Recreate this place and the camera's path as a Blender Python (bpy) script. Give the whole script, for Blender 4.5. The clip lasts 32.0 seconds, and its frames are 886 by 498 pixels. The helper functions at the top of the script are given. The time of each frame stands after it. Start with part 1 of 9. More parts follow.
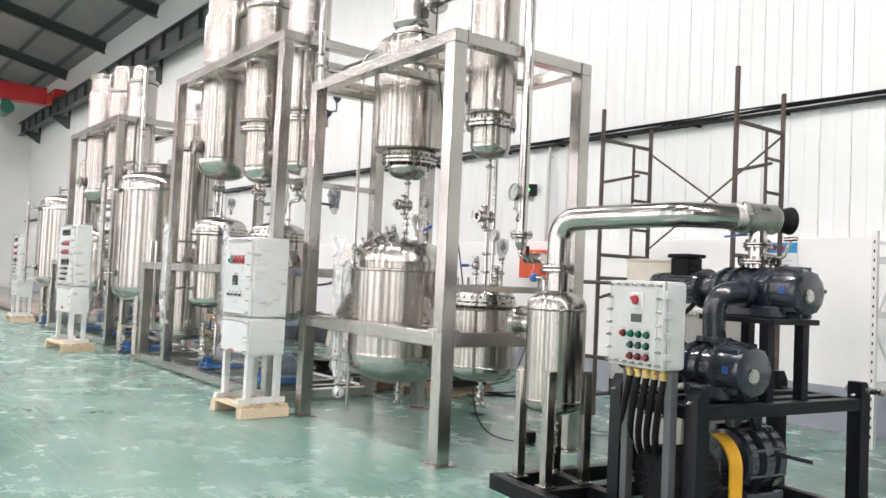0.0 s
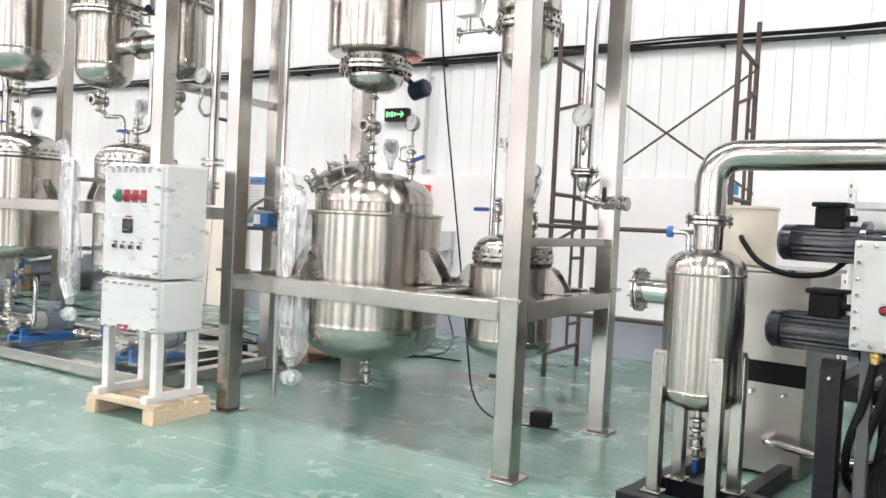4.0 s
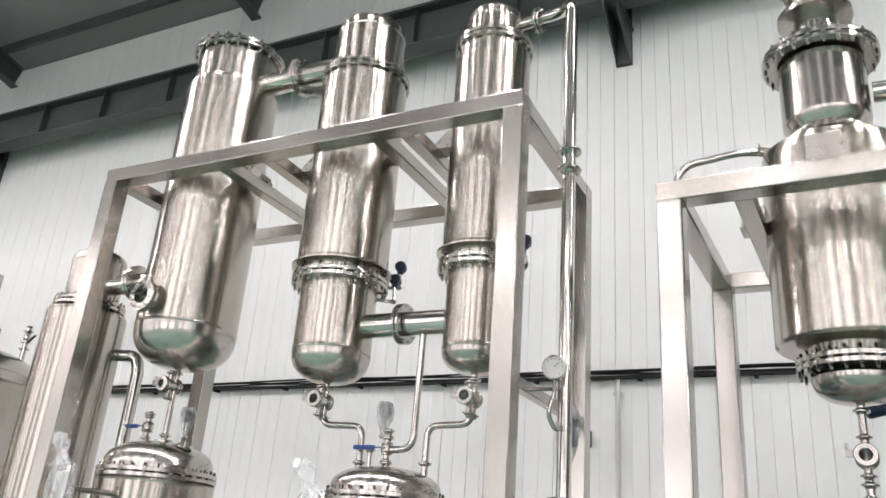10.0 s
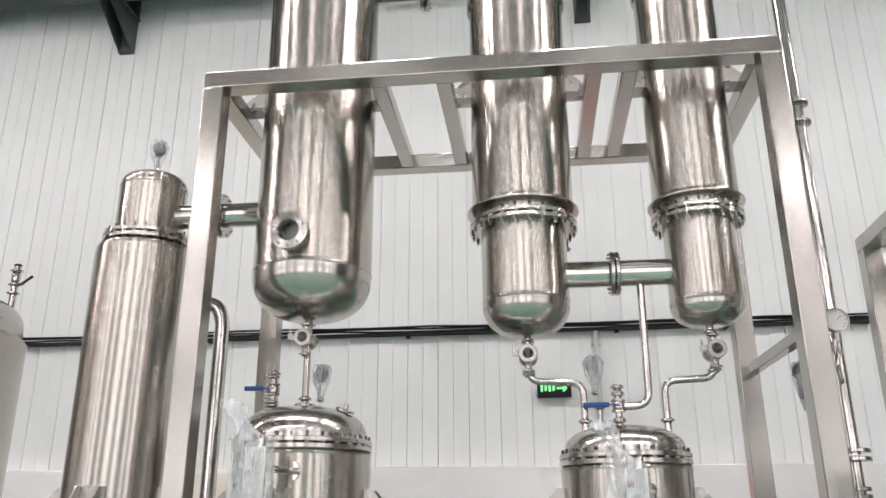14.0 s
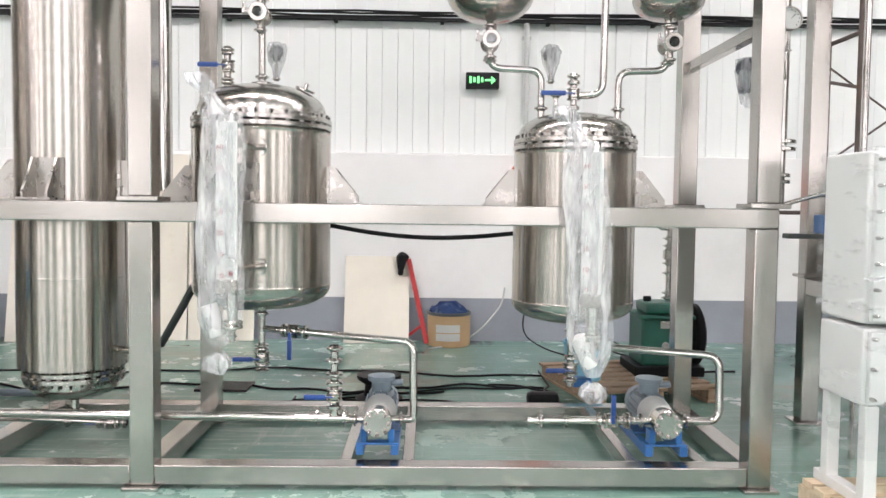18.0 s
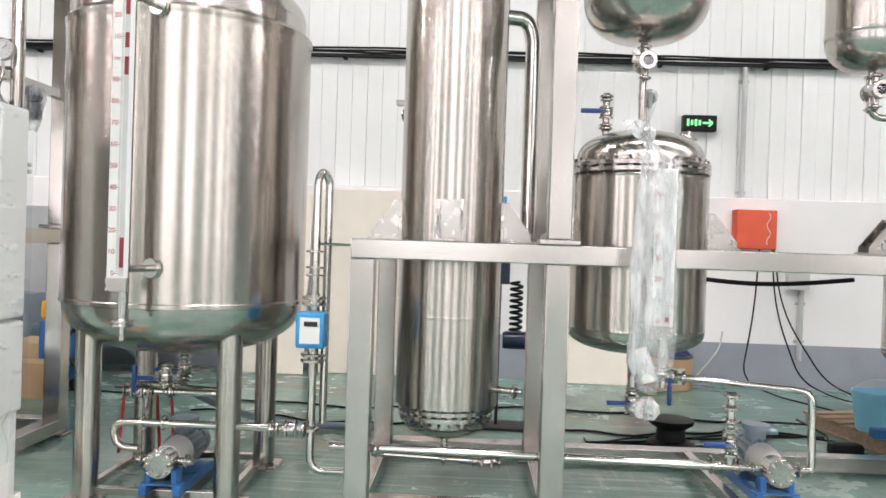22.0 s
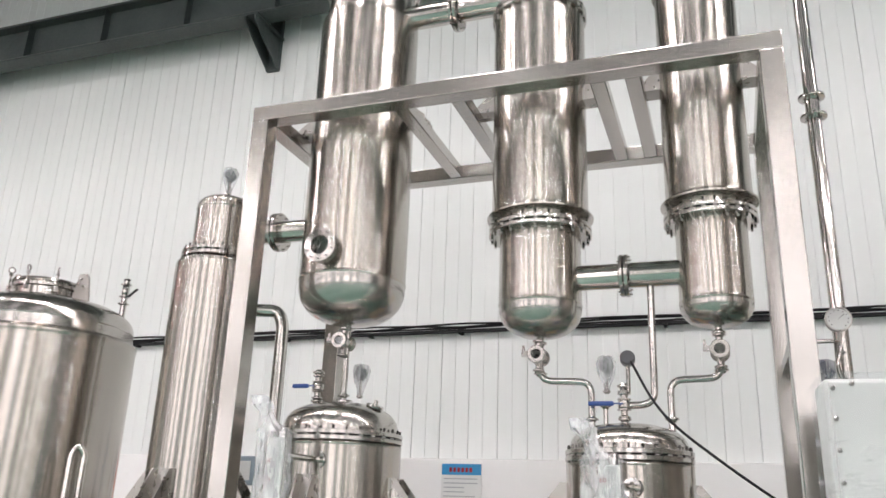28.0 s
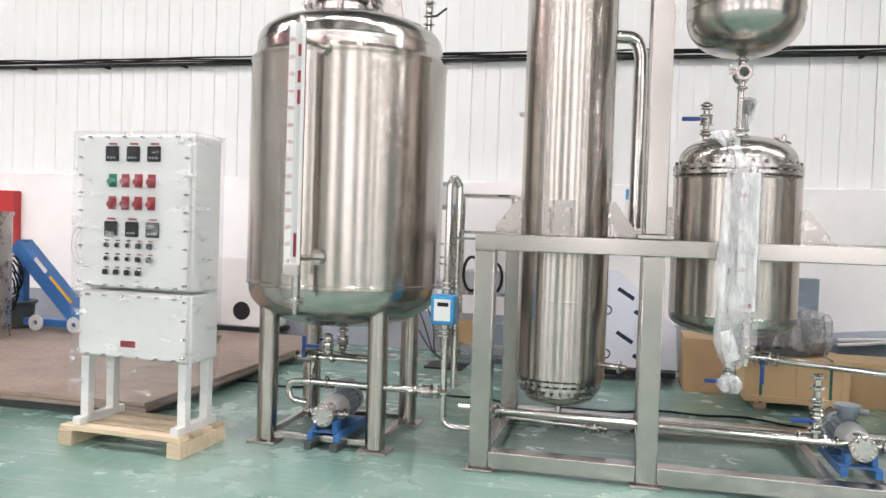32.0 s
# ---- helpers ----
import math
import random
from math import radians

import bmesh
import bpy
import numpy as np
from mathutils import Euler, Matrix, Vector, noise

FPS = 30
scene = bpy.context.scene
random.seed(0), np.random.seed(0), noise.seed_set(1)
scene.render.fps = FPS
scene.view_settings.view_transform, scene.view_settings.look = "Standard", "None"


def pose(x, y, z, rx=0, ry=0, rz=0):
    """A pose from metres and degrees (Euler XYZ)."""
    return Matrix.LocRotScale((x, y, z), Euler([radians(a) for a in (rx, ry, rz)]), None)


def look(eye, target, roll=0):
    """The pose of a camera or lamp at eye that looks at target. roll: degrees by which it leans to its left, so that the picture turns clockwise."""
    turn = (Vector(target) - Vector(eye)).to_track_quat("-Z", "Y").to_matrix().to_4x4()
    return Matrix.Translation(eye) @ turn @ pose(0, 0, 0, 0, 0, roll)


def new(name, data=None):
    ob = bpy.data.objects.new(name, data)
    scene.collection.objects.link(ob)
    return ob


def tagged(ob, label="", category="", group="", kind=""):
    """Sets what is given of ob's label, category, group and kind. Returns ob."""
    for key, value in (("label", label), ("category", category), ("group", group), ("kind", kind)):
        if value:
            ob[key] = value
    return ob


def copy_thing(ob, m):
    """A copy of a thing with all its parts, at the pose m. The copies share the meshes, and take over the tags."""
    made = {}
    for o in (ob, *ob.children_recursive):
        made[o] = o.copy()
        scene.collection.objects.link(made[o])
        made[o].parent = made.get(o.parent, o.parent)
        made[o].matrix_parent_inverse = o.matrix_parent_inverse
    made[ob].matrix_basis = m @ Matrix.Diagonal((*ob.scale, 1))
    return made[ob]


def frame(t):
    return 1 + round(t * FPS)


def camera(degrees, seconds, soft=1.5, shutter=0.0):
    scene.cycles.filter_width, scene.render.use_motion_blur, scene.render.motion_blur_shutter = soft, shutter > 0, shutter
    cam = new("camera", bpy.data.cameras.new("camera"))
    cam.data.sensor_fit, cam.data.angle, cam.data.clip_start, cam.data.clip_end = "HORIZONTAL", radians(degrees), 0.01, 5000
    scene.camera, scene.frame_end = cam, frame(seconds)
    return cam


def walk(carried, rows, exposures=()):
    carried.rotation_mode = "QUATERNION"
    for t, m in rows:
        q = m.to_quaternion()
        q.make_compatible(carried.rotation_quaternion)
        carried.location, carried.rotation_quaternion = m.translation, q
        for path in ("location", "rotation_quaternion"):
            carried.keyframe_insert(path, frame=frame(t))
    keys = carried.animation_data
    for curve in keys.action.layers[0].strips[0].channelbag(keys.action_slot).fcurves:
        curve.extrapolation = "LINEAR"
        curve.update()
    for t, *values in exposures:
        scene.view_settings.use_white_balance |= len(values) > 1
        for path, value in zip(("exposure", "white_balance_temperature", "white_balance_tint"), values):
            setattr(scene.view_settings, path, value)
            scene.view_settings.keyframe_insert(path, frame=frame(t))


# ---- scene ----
cam = camera(58.4, 32.0)
PATH = [
    (0, (0.430, 0.575, 1.361), (-1.139, 1.812, 1.441), 2.6),
    (0.5, (0.148, 0.588, 1.344), (-1.354, 1.909, 1.395), 2.7),
    (1, (-0.211, 0.589, 1.346), (-1.632, 1.997, 1.363), 2.4),
    (1.5, (-0.538, 0.624, 1.346), (-1.863, 2.121, 1.341), 2.2),
    (2, (-0.894, 0.583, 1.339), (-2.057, 2.210, 1.332), 2.1),
    (2.5, (-1.248, 0.521, 1.346), (-2.345, 2.193, 1.284), 2.6),
    (3, (-1.567, 0.502, 1.367), (-2.644, 2.185, 1.297), 2.8),
    (3.5, (-1.920, 0.401, 1.387), (-2.977, 2.098, 1.317), 2.8),
    (5.5, (-3.309, 0.243, 1.415), (-4.198, 2.034, 1.435), 2.8),
    (6, (-3.604, 0.246, 1.436), (-4.429, 2.056, 1.645), 3.4),
    (6.5, (-3.864, 0.258, 1.459), (-4.589, 2.089, 1.81), 2.6),
    (7, (-4.06, 0.365, 1.462), (-4.709, 2.186, 1.976), 2.8),
    (7.5, (-4.282, 0.441, 1.469), (-4.815, 2.257, 2.116), 3.4),
    (8, (-4.524, 0.515, 1.489), (-4.979, 2.324, 2.212), 1.9),
    (8.5, (-4.807, 0.612, 1.48), (-5.447, 2.356, 2.221), 3.6),
    (9, (-5.094, 0.702, 1.489), (-5.914, 2.364, 2.239), 4.8),
    (9.5, (-5.447, 0.739, 1.492), (-6.295, 2.391, 2.237), 4.8),
    (10, (-5.775, 0.816, 1.475), (-6.637, 2.464, 2.211), 4.6),
    (10.5, (-6.132, 0.799, 1.478), (-7.0, 2.445, 2.212), 4.4),
    (11, (-6.501, 0.755, 1.486), (-7.364, 2.404, 2.22), 4.1),
    (11.5, (-6.808, 0.722, 1.495), (-7.628, 2.391, 2.23), 3.5),
    (12, (-7.168, 0.612, 1.504), (-7.835, 2.335, 2.271), 1.9),
    (12.5, (-7.534, 0.555, 1.5), (-8.069, 2.319, 2.276), 0.8),
    (13, (-7.899, 0.51, 1.517), (-8.347, 2.297, 2.297), 0.0),
    (13.5, (-8.305, 0.413, 1.515), (-8.586, 2.248, 2.258), -0.6),
    (14, (-8.58, 0.458, 1.487), (-8.792, 2.339, 2.133), -0.2),
    (14.5, (-8.729, 0.469, 1.491), (-8.877, 2.395, 2.01), 0.6),
    (15, (-8.798, 0.437, 1.485), (-8.865, 2.403, 1.845), 0.9),
    (15.5, (-8.835, 0.417, 1.479), (-8.842, 2.395, 1.775), 0.4),
    (17.5, (-8.902, 0.394, 1.431), (-8.864, 2.393, 1.405), 0.6),
    (18, (-8.932, 0.392, 1.418), (-8.893, 2.389, 1.316), 0.7),
    (18.5, (-8.971, 0.381, 1.423), (-8.947, 2.376, 1.286), 0.8),
    (19, (-9.09, 0.395, 1.419), (-9.086, 2.391, 1.289), 1.0),
    (19.5, (-9.295, 0.441, 1.411), (-9.331, 2.438, 1.313), 1.0),
    (20, (-9.591, 0.422, 1.411), (-9.632, 2.42, 1.325), 1.1),
    (20.5, (-9.887, 0.407, 1.422), (-9.924, 2.405, 1.343), 1.1),
    (21, (-10.149, 0.448, 1.418), (-10.191, 2.446, 1.348), 1.2),
    (21.5, (-10.463, 0.415, 1.413), (-10.527, 2.414, 1.396), 1.7),
    (22, (-10.78, 0.344, 1.434), (-10.853, 2.343, 1.415), 1.9),
    (22.5, (-11.058, 0.358, 1.423), (-11.139, 2.356, 1.406), 1.9),
    (23, (-11.4, 0.296, 1.439), (-11.481, 2.294, 1.426), 1.9),
    (23.5, (-11.714, 0.243, 1.447), (-11.784, 2.242, 1.443), 1.9),
    (24, (-11.968, 0.263, 1.442), (-12.001, 2.26, 1.532), 2.1),
    (24.5, (-12.242, 0.221, 1.468), (-12.222, 2.209, 1.692), 1.3),
    (25, (-12.466, 0.202, 1.48), (-12.448, 2.178, 1.785), 1.1),
    (25.5, (-12.691, 0.26, 1.5), (-12.82, 2.202, 1.96), -0.1),
    (26, (-12.959, 0.268, 1.529), (-13.133, 2.179, 2.092), 0.6),
    (26.5, (-13.227, 0.274, 1.556), (-13.552, 2.144, 2.187), 0.8),
    (28.5, (-14.411, 0.508, 1.461), (-15.108, 2.283, 2.063), 2.9),
    (29, (-14.919, 0.389, 1.5), (-15.655, 2.193, 1.953), 2.9),
    (29.5, (-15.301, 0.326, 1.501), (-16.07, 2.141, 1.84), 2.6),
    (30, (-15.669, 0.317, 1.474), (-16.438, 2.139, 1.768), 2.6),
    (30.5, (-16.061, 0.187, 1.468), (-16.669, 2.082, 1.662), 2.6),
    (31, (-16.3, 0.013, 1.462), (-16.865, 1.926, 1.605), 1.9),
    (31.5, (-16.553, -0.166, 1.467), (-17.053, 1.771, 1.464), 2.5),
    (32, (-16.891, -0.226, 1.475), (-17.347, 1.721, 1.416), 1.9),
]
walk(cam, [(t, look(e, g, r)) for t, e, g, r in PATH],
     [(0, 0.08), (3.5, 0.2), (6, -0.2), (8, -0.4), (9, -0.3), (12, -0.36), (14, -0.44), (15, -0.42), (17.5, 0.02), (21, -0.03), (24, -0.18), (26, -0.46), (29, -0.36), (31, -0.27), (32, -0.16)])

# ---- light ----
world = bpy.data.worlds.new("world")
scene.world = world
world.use_nodes = True
wn = world.node_tree
sky = wn.nodes.new("ShaderNodeTexSky")
sky.sky_type = "NISHITA"
sky.sun_disc = False
sky.sun_elevation, sky.sun_rotation = radians(40), radians(200)
wn.nodes["Background"].inputs["Strength"].default_value = 0.1
wn.links.new(sky.outputs["Color"], wn.nodes["Background"].inputs["Color"])


# ---- materials ----
def mat_base(name):
    m = bpy.data.materials.new(name)
    m.use_nodes = True
    nt = m.node_tree
    return m, nt, nt.nodes["Principled BSDF"]


def node(nt, kind, **values):
    n = nt.nodes.new(kind)
    for key, value in values.items():
        n.inputs[key].default_value = value
    return n


def coords(nt, scale, space="Object"):
    tc = nt.nodes.new("ShaderNodeTexCoord")
    mp = nt.nodes.new("ShaderNodeMapping")
    mp.inputs["Scale"].default_value = scale
    nt.links.new(tc.outputs[space], mp.inputs["Vector"])
    return mp.outputs["Vector"]


def noise_tex(nt, vec, scale, detail=4.0, rough=0.55):
    n = node(nt, "ShaderNodeTexNoise", Scale=scale, Detail=detail, Roughness=rough)
    nt.links.new(vec, n.inputs["Vector"])
    return n.outputs["Fac"]


def remap(nt, fac, lo, hi, a=0.3, b=0.7):
    r = node(nt, "ShaderNodeMapRange")
    for key, value in (("From Min", a), ("From Max", b), ("To Min", lo), ("To Max", hi)):
        r.inputs[key].default_value = value
    nt.links.new(fac, r.inputs["Value"])
    return r.outputs["Result"]


def blend(nt, fac, a, b):
    x = nt.nodes.new("ShaderNodeMix")
    x.data_type = "RGBA"
    nt.links.new(fac, x.inputs["Factor"])
    for slot, value in ((6, a), (7, b)):
        if isinstance(value, tuple):
            x.inputs[slot].default_value = (*value, 1)
        else:
            nt.links.new(value, x.inputs[slot])
    return x.outputs[2]


def bump(nt, bsdf, fac, strength, distance):
    bp = node(nt, "ShaderNodeBump", Strength=strength, Distance=distance)
    nt.links.new(fac, bp.inputs["Height"])
    nt.links.new(bp.outputs["Normal"], bsdf.inputs["Normal"])


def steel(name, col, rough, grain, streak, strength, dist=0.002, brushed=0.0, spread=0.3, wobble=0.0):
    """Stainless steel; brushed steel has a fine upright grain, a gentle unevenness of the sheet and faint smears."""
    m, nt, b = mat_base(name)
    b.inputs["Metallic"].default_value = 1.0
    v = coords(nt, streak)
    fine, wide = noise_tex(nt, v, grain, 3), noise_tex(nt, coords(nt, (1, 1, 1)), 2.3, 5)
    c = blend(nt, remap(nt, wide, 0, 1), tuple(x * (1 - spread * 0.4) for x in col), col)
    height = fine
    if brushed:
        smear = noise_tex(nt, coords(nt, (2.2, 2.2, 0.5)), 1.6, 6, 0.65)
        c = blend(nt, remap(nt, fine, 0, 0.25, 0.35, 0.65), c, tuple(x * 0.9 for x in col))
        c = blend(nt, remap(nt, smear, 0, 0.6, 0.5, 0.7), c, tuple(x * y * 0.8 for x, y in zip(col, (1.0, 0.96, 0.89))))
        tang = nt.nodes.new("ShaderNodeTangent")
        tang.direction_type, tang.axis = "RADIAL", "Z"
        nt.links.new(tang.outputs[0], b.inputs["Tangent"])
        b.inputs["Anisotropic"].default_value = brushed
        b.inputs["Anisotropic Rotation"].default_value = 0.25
    if wobble:
        sheet = noise_tex(nt, coords(nt, (2.0, 2.0, 0.25)), 1.0, 2, 0.35)
        add = nt.nodes.new("ShaderNodeMath")
        add.operation = "MULTIPLY_ADD"
        add.inputs[1].default_value = wobble
        nt.links.new(sheet, add.inputs[0])
        nt.links.new(fine, add.inputs[2])
        height = add.outputs[0]
    nt.links.new(c, b.inputs["Base Color"])
    nt.links.new(remap(nt, fine, rough * (1 - spread), rough * (1 + spread)), b.inputs["Roughness"])
    bump(nt, b, height, strength, dist)
    return m


def paint(name, col, rough=0.45, spread=0.08, scale=6.0, relief=0.05, metallic=0.0, coat=0.0, dirt=None, dist=0.002):
    m, nt, b = mat_base(name)
    b.inputs["Metallic"].default_value = metallic
    b.inputs["Coat Weight"].default_value = coat
    b.inputs["Specular IOR Level"].default_value = 0.5 if max(col) > 0.03 else 0.17
    v = coords(nt, (1, 1, 1))
    wide, fine = noise_tex(nt, v, scale, 5), noise_tex(nt, v, scale * 14, 3)
    dark = tuple(x * (1 - spread) for x in col)
    c = blend(nt, remap(nt, wide, 0, 1), dark, tuple(min(1, x * (1 + spread * 0.5)) for x in col))
    if dirt:
        spots = noise_tex(nt, v, scale * 0.45, 9, 0.7)
        c = blend(nt, remap(nt, spots, 0, 0.6, 0.56, 0.72), c, dirt)
    nt.links.new(c, b.inputs["Base Color"])
    nt.links.new(remap(nt, fine, rough * 0.85, min(1, rough * 1.2)), b.inputs["Roughness"])
    bump(nt, b, fine, relief, dist)
    return m


def wood(name, a, c2, grain=(1, 12, 12)):
    m, nt, b = mat_base(name)
    v = coords(nt, grain)
    n1 = noise_tex(nt, v, 3, 6, 0.6)
    info = nt.nodes.new("ShaderNodeObjectInfo")
    c = blend(nt, remap(nt, n1, 0, 1), a, c2)
    h = node(nt, "ShaderNodeHueSaturation")
    nt.links.new(remap(nt, info.outputs["Random"], 0.8, 1.15, 0, 1), h.inputs["Value"])
    nt.links.new(c, h.inputs["Color"])
    nt.links.new(h.outputs["Color"], b.inputs["Base Color"])
    b.inputs["Roughness"].default_value = 0.75
    bump(nt, b, n1, 0.3, 0.003)
    return m


def glow(name, col, power):
    m, nt, b = mat_base(name)
    b.inputs["Base Color"].default_value = (*col, 1)
    b.inputs["Emission Color"].default_value = (*col, 1)
    b.inputs["Emission Strength"].default_value = power
    return m


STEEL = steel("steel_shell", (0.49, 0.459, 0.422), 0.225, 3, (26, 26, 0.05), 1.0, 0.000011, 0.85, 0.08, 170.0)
POLISH = steel("steel_polished", (0.53, 0.505, 0.473), 0.19, 3, (2, 2, 2), 0.02)
PIPE = steel("steel_pipe", (0.66, 0.635, 0.60), 0.13, 14, (3, 3, 3), 0.03)
TUBE = steel("steel_brushed_tube", (0.485, 0.462, 0.432), 0.23, 2, (1, 1, 1), 0.0, 0.001, 0.0, 0.1)
BOLT = steel("steel_bolt", (0.45, 0.43, 0.41), 0.28, 10, (3, 3, 3), 0.05)
DULL = steel("steel_dull", (0.46, 0.44, 0.41), 0.3, 6, (2, 2, 2), 0.02)
TANKSTEEL = steel("steel_tank_sheet", (0.50, 0.475, 0.44), 0.34, 6, (1, 1, 1), 0.02, 0.002, 0.0, 0.15)
GASKET = paint("gasket_dark", (0.016, 0.016, 0.017), 0.6)
WHITE = paint("white_enamel", (0.71, 0.715, 0.695), 0.32, 0.05, 3)
WALLPAINT = paint("white_wall_paint", (0.84, 0.84, 0.83), 0.7, 0.04, 1.2, 0.12, dirt=(0.73, 0.73, 0.715))
BANDPAINT = paint("grey_wall_band", (0.30, 0.32, 0.36), 0.65, 0.12, 2.0, 0.12)
PANEL = paint("panel_sheet", (0.755, 0.78, 0.765), 0.4, 0.06, 0.6, 0.06)
CLADDING = paint("roof_sheet", (0.26, 0.265, 0.265), 0.5, 0.1, 0.7)
# dark on purpose: gives the steel something dark to reflect
FARWALL = paint("dark_reflection_sheet", (0.10, 0.10, 0.097), 0.6, 0.15, 0.8)
SOUTHWALL = paint("pale_grey_sheet", (0.52, 0.515, 0.50), 0.55, 0.12, 0.8)
GIRDER = paint("girder_green_grey", (0.055, 0.068, 0.066), 0.5, 0.2, 2)
RED = paint("red_paint", (0.45, 0.026, 0.028), 0.42)
ORANGE = paint("orange_red_paint", (0.72, 0.11, 0.05), 0.45)
YELLOW = paint("yellow_paint", (0.80, 0.42, 0.02), 0.45, dirt=(0.4, 0.25, 0.05))
BLUE = paint("blue_paint", (0.025, 0.13, 0.36), 0.38, 0.15)
NAVY = paint("navy_plastic", (0.005, 0.017, 0.05), 0.3)
SKYBLUE = paint("sky_blue_enamel", (0.03, 0.27, 0.55), 0.35)
SLEEVE = paint("blue_vinyl_sleeve", (0.012, 0.055, 0.23), 0.35, 0.1)
BUCKET = paint("light_blue_plastic", (0.22, 0.52, 0.68), 0.4)
GREEN = paint("machine_green", (0.02, 0.12, 0.085), 0.38, 0.2, dirt=(0.03, 0.04, 0.035))
CAST = paint("dark_blue_cast", (0.02, 0.0245, 0.034), 0.24, 0.15, 8, 0.25, coat=0.5)
BLACK = paint("black_rubber", (0.008, 0.008, 0.009), 0.5)
FRAMEBLACK = paint("charcoal_paint", (0.008, 0.0095, 0.012), 0.34, 0.15)
GREY = paint("grey_enamel", (0.40, 0.42, 0.43), 0.42)
MOTORGREY = paint("motor_grey", (0.20, 0.25, 0.29), 0.4, 0.12)
DARKGREY = paint("dark_grey_enamel", (0.06, 0.065, 0.07), 0.4)
POSTGREY = paint("post_grey_enamel", (0.075, 0.078, 0.085), 0.4)
LIGHTGREY = paint("light_grey_enamel", (0.52, 0.53, 0.515), 0.4)
BEIGE = paint("beige_paint", (0.62, 0.58, 0.48), 0.5)
BUTTON = paint("red_button", (0.29, 0.008, 0.02), 0.3)
FLAPRED = paint("flap_red", (0.22, 0.012, 0.025), 0.4)
GREENBTN = paint("green_button", (0.0, 0.16, 0.09), 0.3)
LABELRED = paint("dark_red_plate", (0.28, 0.035, 0.04), 0.5)
INK = paint("black_ink", (0.02, 0.02, 0.02), 0.5)
BRASS = paint("brass", (0.62, 0.44, 0.17), 0.3, metallic=1.0)
RUST = paint("scaffold_rust", (0.085, 0.06, 0.05), 0.6, 0.35, 5, 0.3, dirt=(0.16, 0.08, 0.05))
CLOTH = paint("blue_cloth", (0.012, 0.035, 0.12), 0.9, 0.3, 12, 0.6, dirt=(0.3, 0.4, 0.55))
CARD = paint("cardboard", (0.46, 0.31, 0.17), 0.8, 0.1, 4, 0.1)
TAN = paint("tan_laminate", (0.58, 0.41, 0.22), 0.6, 0.08, 3)
PLYWOOD = paint("plywood", (0.80, 0.755, 0.66), 0.6, 0.07, 2.2, 0.1, dirt=(0.56, 0.45, 0.30))
PALEPINE = wood("new_pallet_wood", (0.50, 0.40, 0.27), (0.64, 0.53, 0.38))
PINE = wood("pallet_wood", (0.29, 0.195, 0.125), (0.46, 0.34, 0.235))
PLATE = paint("rusty_steel_plate", (0.34, 0.27, 0.225), 0.55, 0.2, 1.4, 0.2, metallic=0.3, dirt=(0.16, 0.10, 0.07))
EXITGREEN = glow("exit_green", (0.25, 1.0, 0.35), 0.85)


def floor_material():
    """Green epoxy, scuffed pale on the aisle and dusty brown along the wall."""
    m, nt, b = mat_base("green_epoxy")
    v = coords(nt, (1, 1, 1))
    wide, mid = noise_tex(nt, v, 0.35, 6, 0.6), noise_tex(nt, v, 2.2, 9, 0.7)
    scuff = noise_tex(nt, coords(nt, (0.8, 13, 1)), 1.7, 8, 0.7)
    scuff2 = noise_tex(nt, coords(nt, (11, 0.9, 1)), 1.9, 8, 0.7)
    haze = noise_tex(nt, v, 1.1, 4, 0.5)
    fleck = noise_tex(nt, v, 30, 5, 0.7)
    c = blend(nt, remap(nt, wide, 0, 1, 0.35, 0.65), (0.10, 0.205, 0.165), (0.145, 0.265, 0.222))
    c = blend(nt, remap(nt, haze, 0, 0.75, 0.36, 0.7), c, (0.24, 0.365, 0.32))
    c = blend(nt, remap(nt, mid, 0, 0.3, 0.5, 0.66), c, (0.22, 0.345, 0.30))
    c = blend(nt, remap(nt, scuff, 0, 0.6, 0.53, 0.72), c, (0.40, 0.50, 0.46))
    c = blend(nt, remap(nt, scuff2, 0, 0.5, 0.56, 0.76), c, (0.33, 0.42, 0.385))
    c = blend(nt, remap(nt, fleck, 0, 0.6, 0.62, 0.72), c, (0.05, 0.09, 0.08))
    stain = noise_tex(nt, coords(nt, (0.45, 0.8, 1)), 0.8, 6, 0.65)
    axes = nt.nodes.new("ShaderNodeSeparateXYZ")
    nt.links.new(v, axes.inputs[0])
    near = remap(nt, axes.outputs["Y"], 0.0, 0.17, 6.4, 8.2)
    west = remap(nt, axes.outputs["X"], 0.13, -0.16, -11.3, -8.9)
    both = nt.nodes.new("ShaderNodeMath")
    nt.links.new(near, both.inputs[0])
    nt.links.new(west, both.inputs[1])
    add = nt.nodes.new("ShaderNodeMath")
    nt.links.new(stain, add.inputs[0])
    nt.links.new(both.outputs[0], add.inputs[1])
    c = blend(nt, remap(nt, add.outputs[0], 0, 0.8, 0.56, 0.7), c, (0.2, 0.172, 0.125))
    nt.links.new(c, b.inputs["Base Color"])
    nt.links.new(remap(nt, mid, 0.12, 0.34), b.inputs["Roughness"])
    bump(nt, b, mid, 0.05, 0.004)
    return m


